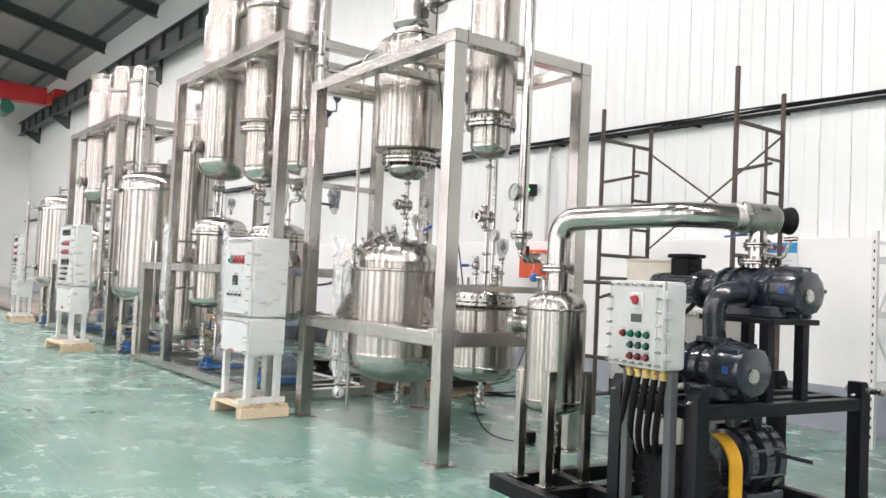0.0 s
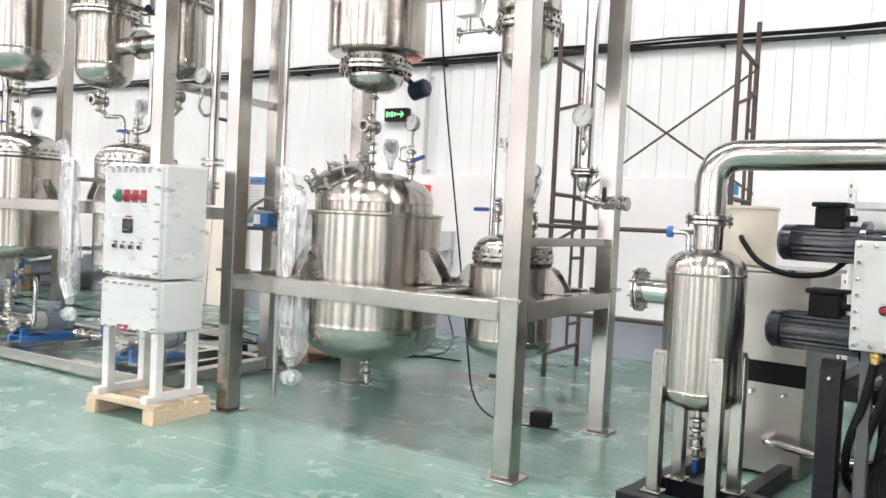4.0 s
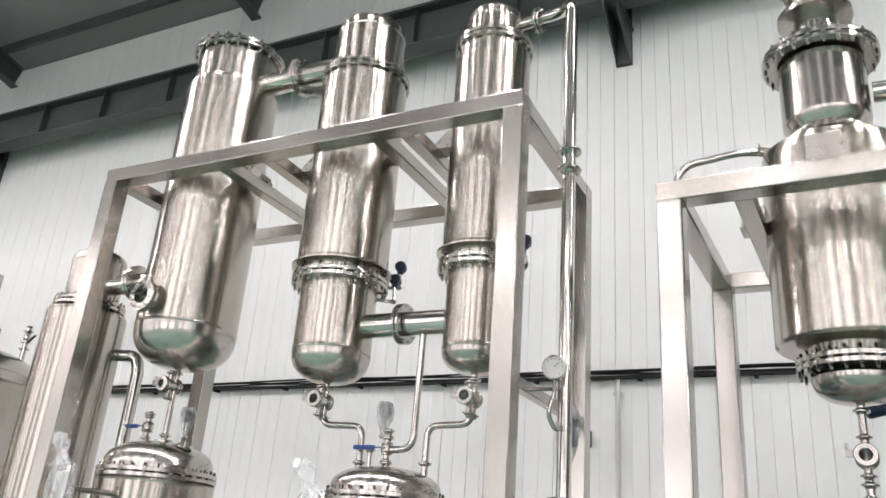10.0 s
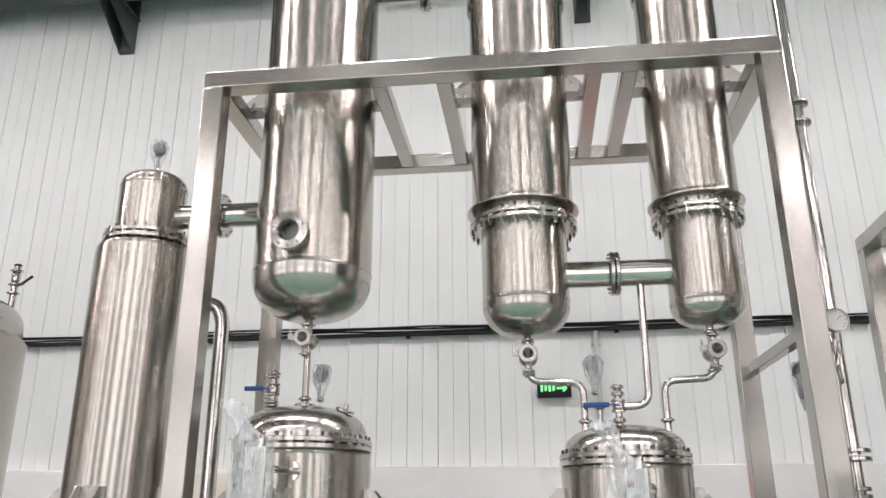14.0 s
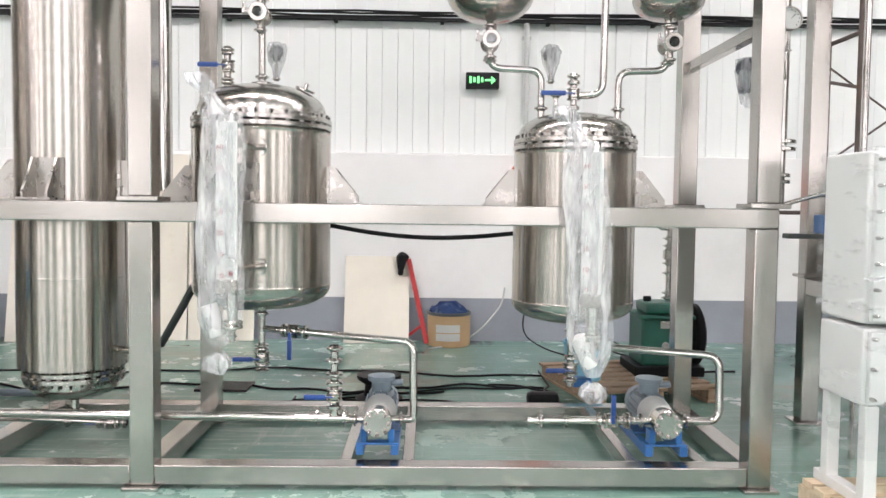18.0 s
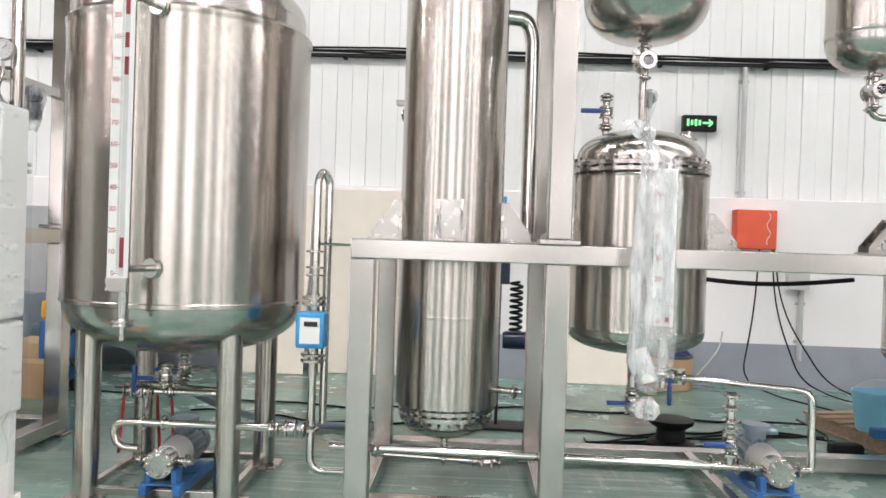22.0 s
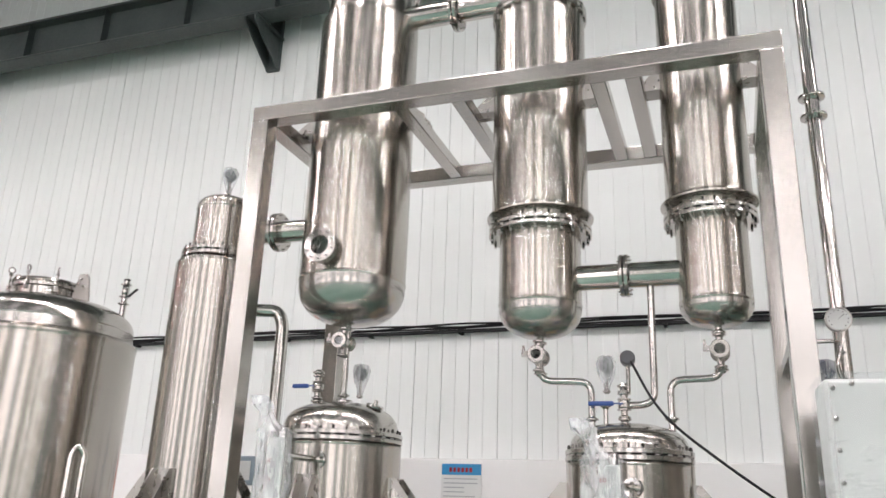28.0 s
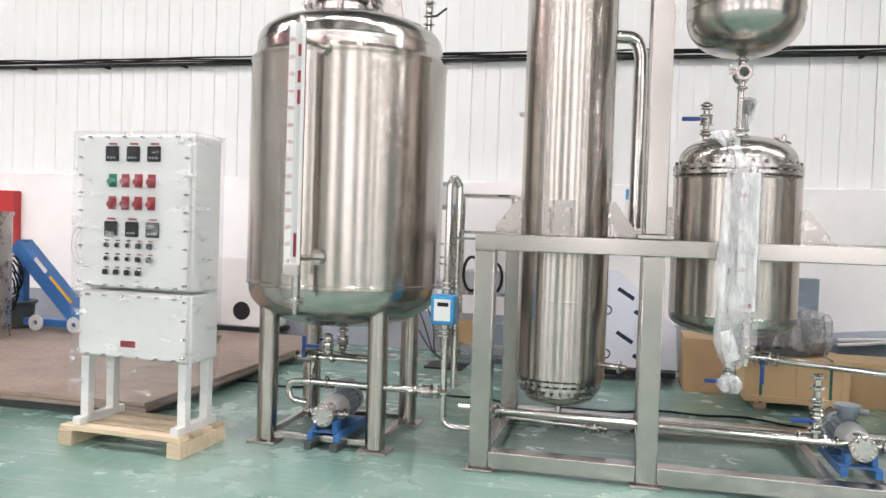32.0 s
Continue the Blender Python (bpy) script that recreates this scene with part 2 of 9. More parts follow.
def film_material(name, base, streak, grain, lo, hi, size=0.03, relief=0.7):
    """Thin clear film: see-through, with creases that catch the light."""
    m, nt, b = mat_base(name)
    out = nt.nodes["Material Output"]
    clear = nt.nodes.new("ShaderNodeBsdfTransparent")
    clear.inputs["Color"].default_value = (0.96, 0.965, 0.97, 1)
    b.inputs["Base Color"].default_value = (0.92, 0.93, 0.94, 1)
    b.inputs["Roughness"].default_value = 0.14
    crease = noise_tex(nt, coords(nt, grain), 2.4, 5, 0.6)
    bump(nt, b, crease, relief, size)
    mix = nt.nodes.new("ShaderNodeMixShader")
    nt.links.new(remap(nt, crease, base, streak, lo, hi), mix.inputs["Fac"])
    nt.links.new(clear.outputs[0], mix.inputs[1])
    nt.links.new(b.outputs[0], mix.inputs[2])
    nt.links.new(mix.outputs[0], out.inputs["Surface"])
    return m


def glass_material():
    m, nt, b = mat_base("clear_glass")
    b.inputs["Transmission Weight"].default_value = 1.0
    b.inputs["Roughness"].default_value = 0.03
    b.inputs["Base Color"].default_value = (0.95, 0.97, 0.97, 1)
    return m


FLOORMAT, GLASS = floor_material(), glass_material()
FILM = film_material("clear_film", 0.2, 0.6, (7, 7, 1.6), 0.45, 0.75)
WRAP = film_material("stretch_film", 0.03, 0.42, (1.7, 1.7, 5.5), 0.56, 0.72, 0.008, 0.35)


# ---- mesh helpers ----
CUR = [Matrix.Identity(4)]
ROOT = {}


def thing(name, loc, label, category, group="", kind=""):
    ob = new(name)
    ob.empty_display_size = 0.1
    ob.matrix_basis = CUR[-1] @ Matrix.Translation(loc)
    ROOT[ob.name] = Vector(loc)
    return tagged(ob, label, category, group, kind)


def root_of(ob):
    while ob.parent:
        ob = ob.parent
    return ROOT.get(ob.name, Vector((0, 0, 0)))


def finish(bm, angle=0.6):
    """Smooth shading, but for flat faces that are rimmed by narrow bevels."""
    for fc in bm.faces:
        own = fc.calc_area() * 0.3
        fc.smooth = any(o is not fc and o.calc_area() > own for e in fc.edges for o in e.link_faces)
    for e in bm.edges:
        if len(e.link_faces) == 2 and e.calc_face_angle(0) > angle:
            e.smooth = False


def clusters(bm):
    """Splits a mesh into the groups of pieces that touch one another."""
    left, groups = set(bm.verts), []
    while left:
        seed_v = left.pop()
        stack, got = [seed_v], {seed_v}
        while stack:
            for e in stack.pop().link_edges:
                for w in e.verts:
                    if w in left:
                        left.remove(w)
                        got.add(w)
                        stack.append(w)
        lo = Vector([min(v.co[i] for v in got) - 0.004 for i in range(3)])
        hi = Vector([max(v.co[i] for v in got) + 0.004 for i in range(3)])
        joined = [g for g in groups if all(g[1][i] <= hi[i] and lo[i] <= g[2][i] for i in range(3))]
        for g in joined:
            groups.remove(g)
            got |= g[0]
            lo, hi = Vector(map(min, lo, g[1])), Vector(map(max, hi, g[2]))
        groups.append((got, lo, hi))
    return [g[0] for g in groups]


def each_part(name, bm, mat, parent, label=""):
    """One part for every separate piece of a mesh."""
    index = [{v.index for v in g} for g in (bm.verts.index_update() or clusters(bm))]
    for keep_ids in index:
        one = bm.copy()
        one.verts.index_update()
        bmesh.ops.delete(one, geom=[v for v in one.verts if v.index not in keep_ids], context="VERTS")
        part(name, one, mat, parent, label)
    bm.free()


def part(name, bm, mat, parent, label=""):
    """One mesh part; bm is in the coordinates of the place that thing() was given in."""
    bmesh.ops.translate(bm, verts=bm.verts, vec=-root_of(parent))
    finish(bm)
    me = bpy.data.meshes.new(name)
    bm.to_mesh(me)
    bm.free()
    me.materials.append(mat)
    ob = new(name, me)
    ob.parent = parent
    return tagged(ob, label)


def solid(name, bm, mat, label, category, group="", kind=""):
    """A thing that is one mesh; its origin is put at the middle of its base."""
    lo = [min(v.co[i] for v in bm.verts) for i in range(3)]
    hi = [max(v.co[i] for v in bm.verts) for i in range(3)]
    base = Vector(((lo[0] + hi[0]) / 2, (lo[1] + hi[1]) / 2, lo[2]))
    bmesh.ops.translate(bm, verts=bm.verts, vec=-base)
    finish(bm)
    me = bpy.data.meshes.new(name)
    bm.to_mesh(me)
    bm.free()
    me.materials.append(mat)
    ob = new(name, me)
    ob.matrix_basis = CUR[-1] @ Matrix.Translation(base)
    ROOT[ob.name] = base
    return tagged(ob, label, category, group, kind)


def shared(name, me, parent, place, m=None):
    """A piece on a mesh that others share, at a place given like a part's."""
    ob = new(name, me)
    ob.parent = parent
    ob.matrix_basis = Matrix.Translation(Vector(place) - root_of(parent)) @ (m or Matrix.Identity(4))
    return ob


def mesh_of(name, bm, mat):
    finish(bm)
    me = bpy.data.meshes.new(name)
    bm.to_mesh(me)
    bm.free()
    me.materials.append(mat)
    return me


def axis_turn(axis):
    return Vector((0, 0, 1)).rotation_difference(Vector(axis).normalized()).to_matrix().to_4x4()


def lathe(bm, profile, at=(0, 0, 0), axis=(0, 0, 1), seg=48):
    """Turns a profile of (radius, height) round an axis through a point."""
    m = Matrix.Translation(at) @ axis_turn(axis)
    rings, fine = [], [profile[0]]
    for (ra, za), (rb, zb) in zip(profile, profile[1:]):
        long = math.hypot(rb - ra, zb - za)
        if long > 0.12 and ra > 0.01 and rb > 0.01:
            fine += [(ra + (rb - ra) * f, za + (zb - za) * f) for f in (0.003 / long, 1 - 0.003 / long)]
        fine.append((rb, zb))
    profile = fine
    for r, z in profile:
        if r < 1e-5:
            rings.append([bm.verts.new(m @ Vector((0, 0, z)))])
        else:
            rings.append([bm.verts.new(m @ Vector((r * math.cos(2 * math.pi * k / seg), r * math.sin(2 * math.pi * k / seg), z))) for k in range(seg)])
    for a, b in zip(rings, rings[1:]):
        for k in range(seg):
            n = (k + 1) % seg
            if len(a) == 1 and len(b) == 1:
                continue
            if len(a) == 1:
                bm.faces.new((a[0], b[n], b[k]))
            elif len(b) == 1:
                bm.faces.new((a[k], a[n], b[0]))
            else:
                bm.faces.new((a[k], a[n], b[n], b[k]))
    return bm


def rod(bm, a, b, r, seg=14):
    a, b = Vector(a), Vector(b)
    h, c = (b - a).length, min(0.003, r * 0.25)
    return lathe(bm, [(0, 0), (r - c, 0), (r, c), (r, h - c), (r - c, h), (0, h)], a, b - a, seg)


def disc(bm, at, axis, r, w, seg=32, hole=0.0, c=0.003):
    """A round plate or ring of thickness w, centred on a point."""
    w2 = w / 2
    prof = [(r - c, -w2), (r, -w2 + c), (r, w2 - c), (r - c, w2)]
    prof = [(hole, -w2), *prof, (hole, w2), (hole, -w2)] if hole else [(0, -w2), *prof, (0, w2)]
    return lathe(bm, prof, at, axis, seg)


def box(bm, lo, hi, bevel=0.004, m=None):
    """A bevelled block between two corners."""
    lo, hi = Vector(lo), Vector(hi)
    made = bmesh.ops.create_cube(bm, size=1.0)["verts"]
    size, mid = hi - lo, (hi + lo) / 2
    for v in made:
        v.co = Vector((v.co.x * size.x, v.co.y * size.y, v.co.z * size.z)) + mid
    if bevel:
        made_edges = list({e for v in made for e in v.link_edges})
        out = bmesh.ops.bevel(bm, geom=made_edges, offset=min(bevel, min(abs(s) for s in size) * 0.3), segments=2, affect="EDGES", profile=0.5)
        made = list({v for fc in out["faces"] for v in fc.verts} | {v for v in made if v.is_valid})
    if m is not None:
        seen, todo = set(made), list(made)
        while todo:
            for e in todo.pop().link_edges:
                for v in e.verts:
                    if v not in seen:
                        seen.add(v)
                        todo.append(v)
        bmesh.ops.transform(bm, matrix=m, verts=list(seen))
    return bm


def beam(bm, a, b, w, h, bevel=0.006):
    """A square tube between two points, w wide and h high."""
    a, b = Vector(a), Vector(b)
    d = b - a
    up = Vector((0, 0, 1)) if abs(d.normalized().z) < 0.9 else Vector((0, 1, 0))
    x = d.normalized()
    y = up.cross(x).normalized()
    z = x.cross(y)
    m = Matrix((x, y, z)).transposed().to_4x4()
    m.translation = (a + b) / 2
    ln = d.length
    return box(bm, (-ln / 2, -w / 2, -h / 2), (ln / 2, w / 2, h / 2), bevel, m)


def rounded(points, rad, n=6):
    pts = [Vector(p) for p in points]
    out = [pts[0]]
    for a, b, c in zip(pts, pts[1:], pts[2:]):
        u, v = (a - b), (c - b)
        k = min(rad, u.length * 0.49, v.length * 0.49)
        s, e = b + u.normalized() * k, b + v.normalized() * k
        for i in range(n + 1):
            t = i / n
            out.append(s * (1 - t) ** 2 + b * 2 * t * (1 - t) + e * t * t)
    return out + [pts[-1]]


def sweep(bm, points, r, seg=12, radii=None):
    """A round pipe along a line of points."""
    pts = [Vector(p) for p in points]
    tang = [(pts[min(i + 1, len(pts) - 1)] - pts[max(i - 1, 0)]).normalized() for i in range(len(pts))]
    n = tang[0].orthogonal().normalized()
    rings = []
    for i, (p, t) in enumerate(zip(pts, tang)):
        n = (n - t * n.dot(t)).normalized()
        b = t.cross(n)
        rr = radii[i] if radii else r
        rings.append([bm.verts.new(p + rr * (n * math.cos(2 * math.pi * k / seg) + b * math.sin(2 * math.pi * k / seg))) for k in range(seg)])
    for a, b in zip(rings, rings[1:]):
        for k in range(seg):
            j = (k + 1) % seg
            bm.faces.new((a[k], a[j], b[j], b[k]))
    bm.faces.new(rings[0][::-1])
    bm.faces.new(rings[-1])
    return bm


def pipe(bm, points, r, bend=None, seg=14):
    return sweep(bm, rounded(points, bend or r * 3.2), r, seg)


def head(r, z, h, up=True, n=12, flat=2.35):
    """Profile points of a dished end with a tight knuckle, from its rim (r, z) to its pole."""
    s, e = 1 if up else -1, 2 / flat
    return [(r * math.cos(a) ** e if k < n else 0.0, z + s * h * math.sin(a) ** e) for k in range(n + 1) for a in (math.pi / 2 * k / n,)]


def B():
    return bmesh.new()


def bolt_mesh(name, r, h, mat):
    bm = B()
    lathe(bm, [(0, -h), (r * 0.55, -h), (r * 0.55, -h * 0.55), (r, -h * 0.55), (r, h * 0.55), (r * 0.55, h * 0.55), (r * 0.55, h), (0, h)], seg=6)
    return mesh_of(name, bm, mat)


BOLT_L = bolt_mesh("bolt", 0.013, 0.055, BOLT)
BOLT_S = bolt_mesh("bolt", 0.009, 0.036, BOLT)


def ring_of_bolts(parent, at, axis, r, count, me):
    m = axis_turn(axis)
    for k in range(count):
        a = 2 * math.pi * (k + 0.5) / count
        shared("bolt", me, parent, Vector(at) + m.to_3x3() @ Vector((r * math.cos(a), r * math.sin(a), 0)), m)


def flange(parent, at, r, inner, count, axis=(0, 0, 1), gap=0.008, w=0.026, bolts=BOLT_L, name="flange"):
    """A bolted pair of flange rings with a gasket between."""
    at, ax = Vector(at), Vector(axis).normalized()
    bm = B()
    disc(bm, at - ax * (w + gap) / 2, axis, r, w, 48, inner)
    disc(bm, at + ax * (w + gap) / 2, axis, r, w, 48, inner)
    f_ob = part(name, bm, POLISH, parent, "polished steel flange pair with hex bolts")
    g = B()
    disc(g, at, axis, r * 0.93, gap, 40, inner)
    part("gasket", g, GASKET, f_ob)
    if count:
        ring_of_bolts(f_ob, at, axis, r - 0.017, count, bolts)
    return f_ob


def clamp(bm, at, axis, r, w=0.022):
    """A sanitary clamp ferrule on a pipe of radius r."""
    lathe(bm, [(r, -w * 0.7), (r * 1.2, -w * 0.36), (r * 1.7, -w * 0.26), (r * 1.75, -w * 0.18), (r * 1.75, w * 0.18), (r * 1.7, w * 0.26), (r * 1.2, w * 0.36), (r, w * 0.7)], at, axis, 20)
    return bm


def lug(parent, at, out, w=0.16, h=0.2, d=0.2, t=0.012):
    """A support bracket: foot plate and two gussets, standing out from a shell."""
    at, out = Vector(at), Vector(out).normalized()
    side = Vector((0, 0, 1)).cross(out)
    m = Matrix((out, side, Vector((0, 0, 1)))).transposed().to_4x4()
    m.translation = at
    bm = B()
    box(bm, (-0.02, -w / 2, 0), (d, w / 2, t), 0.002, m)
    box(bm, (-0.02, -w / 2, t), (0.004, w / 2, h), 0.002, m)
    for s in (-1, 1):
        y = s * w * 0.36
        pts = [(0, y - t / 2, t), (d * 0.92, y - t / 2, t), (d * 0.92, y - t / 2, t + 0.03), (0.03, y - t / 2, h), (0, y - t / 2, h)]
        a = [bm.verts.new(m @ Vector(p)) for p in pts]
        b = [bm.verts.new(m @ Vector((p[0], p[1] + t, p[2]))) for p in pts]
        bm.faces.new(a)
        bm.faces.new(b[::-1])
        for i in range(5):
            j = (i + 1) % 5
            bm.faces.new((a[j], a[i], b[i], b[j]))
    bmesh.ops.recalc_face_normals(bm, faces=bm.faces)
    return part("lug", bm, DULL, parent, "brushed steel support bracket with gussets")


# ---- the hall ----
WALL_Y, LOW_Y = 9.1, 8.86
X0, X1 = -46.0, 23.0
SOUTH, EAVES, RIDGE = -13.0, 10.2, 12.6

bm = B()
box(bm, (X0, SOUTH, -0.3), (X1, WALL_Y + 0.3, 0.0), 0)
solid("floor", bm, FLOORMAT, "glossy green epoxy floor with scuffs and stains", "floor", kind="structure")

bm = B()
box(bm, (X0, LOW_Y, 0.0), (X1, WALL_Y + 0.3, 2.0), 0.01)
solid("wall_north", bm, WALLPAINT, "white painted masonry dado wall", "wall", kind="structure")
bm = B()
box(bm, (X0, LOW_Y - 0.004, 0.0), (X1, LOW_Y + 0.01, 0.46), 0)
solid("baseboard", bm, BANDPAINT, "grey painted band along the foot of the wall", "wall band", kind="structure")
bm = B()
box(bm, (X0, WALL_Y + 0.06, 2.0), (X1, WALL_Y + 0.3, EAVES), 0)
upper = solid("wall_north_upper", bm, PANEL, "pale grey ribbed sheet metal cladding", "wall", kind="structure")


def panel_mesh(width, h):
    """One cladding sheet: flat pan with a narrow joint at its edge and a fine crease."""
    prof = [(0, 0), (0.002, 0.016), (0.007, 0.016), (0.009, 0), (width * 0.5, 0), (width * 0.5 + 0.002, 0.006), (width * 0.5 + 0.004, 0), (width, 0)]
    bm = B()
    a = [bm.verts.new((x, y, 0)) for x, y in prof]
    b = [bm.verts.new((x, y, h)) for x, y in prof]
    for i in range(len(prof) - 1):
        bm.faces.new((a[i], a[i + 1], b[i + 1], b[i]))
    me = mesh_of("panel", bm, PANEL)
    for fc in me.polygons:
        fc.use_smooth = False
    return me


SHEET = panel_mesh(0.34, EAVES - 2.0)
k = 0
while X0 + 0.34 * k < X1 - 0.34:
    shared("panel", SHEET, upper, (X0 + 0.34 * k, WALL_Y + 0.04, 2.0))
    k += 1

bm = B()
box(bm, (X0 - 0.3, SOUTH, 0), (X0, WALL_Y + 0.3, RIDGE), 0)
solid("wall_west", bm, PANEL, "pale sheet metal end wall", "wall", kind="structure")
# unseen east end, added dark so that vessel edges mirror it
bm = B()
box(bm, (X1, SOUTH, 0), (X1 + 0.3, WALL_Y + 0.3, RIDGE), 0)
solid("wall_east", bm, FARWALL, "unseen dark end wall, there for dark reflections in the steel", "wall", kind="structure")
# unseen long south wall; its windows and the glow outside are added light sources
WIN = [(X0 + 2.2 + 6.03 * i + (0.9 if i % 3 == 1 else 0.0), (3.0, 2.1, 3.8)[i % 3]) for i in range(11)]
bm = B()
for za, zb in ((0, 1.0), (4.4, 6.0), (8.6, EAVES)):
    box(bm, (X0, SOUTH - 0.3, za), (X1, SOUTH, zb), 0)
edges = [X0, *[v for x, w in WIN for v in (x, x + w)], X1]
for za, zb in ((1.0, 4.4), (6.0, 8.6)):
    for a, b in zip(edges[::2], edges[1::2]):
        box(bm, (a, SOUTH - 0.3, za), (b, SOUTH, zb), 0)
solid("wall_south", bm, SOUTHWALL, "unseen grey long wall with added window openings", "wall", kind="structure")
bm = B()
box(bm, (X0 - 10, SOUTH - 4.1, -1), (X1 + 10, SOUTH - 4, 14), 0)
solid("backdrop", bm, glow("window_backdrop_glow", (1.0, 0.95, 0.98), 3.4), "glowing sheet outside the added windows, for light and reflections", "sky", kind="structure")

# roof: two slopes of sheet with skylight strips
MIDY = (SOUTH + WALL_Y) / 2
SKYLIGHT = glow("skylight_sheet", (1.0, 0.93, 0.98), 1.0)
bm = B()
for sgn, y0 in ((1, WALL_Y + 0.3), (-1, SOUTH - 0.3)):
    q = [(X0 - 0.3, y0, EAVES), (X1 + 0.3, y0, EAVES), (X1 + 0.3, MIDY, RIDGE), (X0 - 0.3, MIDY, RIDGE)]
    lo = [bm.verts.new(p) for p in q]
    hi = [bm.verts.new((p[0], p[1], p[2] + 0.12)) for p in q]
    bm.faces.new(lo)
    bm.faces.new(hi[::-1])
    for i in range(4):
        j = (i + 1) % 4
        bm.faces.new((lo[i], lo[j], hi[j], hi[i]))
bmesh.ops.recalc_face_normals(bm, faces=bm.faces)
solid("ceiling", bm, CLADDING, "grey sheet metal roof on steel purlins", "ceiling", kind="structure")


def roof_z(y):
    t = (WALL_Y - y) / (WALL_Y - MIDY) if y > MIDY else (y - SOUTH) / (MIDY - SOUTH)
    return EAVES + (RIDGE - EAVES) * max(0, t)


for x in range(-43, 22, 6):
    for side in (1, -1):
        ya, yb = (WALL_Y - 5.5, MIDY + 1.2) if side > 0 else (SOUTH + 1.2, MIDY - 1.2)
        bm = B()
        q = [(x, ya, roof_z(ya) - 0.03), (x + 1.3, ya, roof_z(ya) - 0.03), (x + 1.3, yb, roof_z(yb) - 0.03), (x, yb, roof_z(yb) - 0.03)]
        lo, hi = [bm.verts.new(p) for p in q], [bm.verts.new((p[0], p[1], p[2] + 0.02)) for p in q]
        bm.faces.new(lo)
        bm.faces.new(hi[::-1])
        for i in range(4):
            j = (i + 1) % 4
            bm.faces.new((lo[i], lo[j], hi[j], hi[i]))
        bmesh.ops.recalc_face_normals(bm, faces=bm.faces)
        solid("skylight", bm, SKYLIGHT, "bright translucent roof light strip", "skylight", "roof lights", "structure")

for y in [WALL_Y - 0.6 - 1.5 * i for i in range(14)]:
    bm = B()
    beam(bm, (X0, y, roof_z(y) - 0.13), (X1, y, roof_z(y) - 0.13), 0.07, 0.18, 0)
    solid("purlin", bm, GIRDER, "dark painted steel roof purlin", "purlin", "roof purlins", "structure")
COLS = [-1.75 - 6.03 * i for i in range(-4, 8)]
for x in COLS:
    bm = B()
    for ya, yb in ((WALL_Y - 0.2, MIDY), (MIDY, SOUTH + 0.2)):
        a, b = Vector((x, ya, roof_z(ya) - 0.45)), Vector((x, yb, roof_z(yb) - 0.45))
        beam(bm, a, b, 0.02, 0.42, 0)
        for dz in (0.21, -0.21):
            beam(bm, a + Vector((0, 0, dz)), b + Vector((0, 0, dz)), 0.2, 0.02, 0)
    solid("rafter", bm, GIRDER, "dark painted steel roof rafter", "rafter", "roof rafters", "structure")

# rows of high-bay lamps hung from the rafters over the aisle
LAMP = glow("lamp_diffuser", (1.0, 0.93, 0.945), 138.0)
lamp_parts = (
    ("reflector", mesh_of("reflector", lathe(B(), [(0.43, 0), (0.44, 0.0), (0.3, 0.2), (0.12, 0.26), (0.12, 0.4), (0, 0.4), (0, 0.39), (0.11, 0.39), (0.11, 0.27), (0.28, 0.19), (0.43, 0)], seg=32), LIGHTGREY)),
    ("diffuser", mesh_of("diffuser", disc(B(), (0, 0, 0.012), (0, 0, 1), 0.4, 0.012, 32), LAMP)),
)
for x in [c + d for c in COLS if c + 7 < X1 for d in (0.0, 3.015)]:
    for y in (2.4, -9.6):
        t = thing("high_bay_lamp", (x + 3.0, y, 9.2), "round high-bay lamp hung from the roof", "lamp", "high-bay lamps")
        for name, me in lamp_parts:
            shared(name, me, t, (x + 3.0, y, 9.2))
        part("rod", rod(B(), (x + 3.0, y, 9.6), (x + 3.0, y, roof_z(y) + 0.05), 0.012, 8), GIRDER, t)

# crane runway: I girder on brackets
bm = B()
GY = WALL_Y - 0.5
box(bm, (X0, GY - 0.012, 7.98), (X1, GY + 0.012, 8.55), 0)
runway = solid("crane_girder", bm, GIRDER, "dark green-grey crane runway beam", "beam", kind="structure")
part("flange", box(B(), (X0, GY - 0.16, 8.55), (X1, GY + 0.16, 8.59), 0), GIRDER, runway)
part("flange", box(B(), (X0, GY - 0.14, 7.94), (X1, GY + 0.14, 7.98), 0), GIRDER, runway)
part("rail", box(B(), (X0, GY - 0.03, 8.59), (X1, GY + 0.03, 8.67), 0), GIRDER, runway)
STIFF = mesh_of("stiffener", box(B(), (-0.006, -0.13, 0), (0.006, 0.13, 0.57), 0), GIRDER)
for x in np.arange(X0 + 1, X1, 1.5):
    shared("stiffener", STIFF, runway, (x, GY, 7.98))
for x in COLS:
    bm = B()
    pts = [(WALL_Y + 0.05, 7.42), (WALL_Y + 0.05, 7.94), (GY - 0.18, 7.94), (GY - 0.18, 7.82), (WALL_Y - 0.05, 7.42)]
    for dx in (-0.09, 0.07):
        a, b = [bm.verts.new((x + dx, p, q)) for p, q in pts], [bm.verts.new((x + dx + 0.02, p, q)) for p, q in pts]
        bm.faces.new(a)
        bm.faces.new(b[::-1])
        for i in range(5):
            j = (i + 1) % 5
            bm.faces.new((a[i], a[j], b[j], b[i]))
    box(bm, (x - 0.12, GY - 0.18, 7.9), (x + 0.12, WALL_Y + 0.05, 7.939), 0.003)
    box(bm, (x - 0.1, WALL_Y - 0.03, 7.4), (x + 0.1, WALL_Y + 0.05, 8.3), 0.003)
    bmesh.ops.recalc_face_normals(bm, faces=bm.faces)
    solid("crane_bracket", bm, GIRDER, "dark steel corbel under the crane beam", "bracket", "crane brackets", "structure")

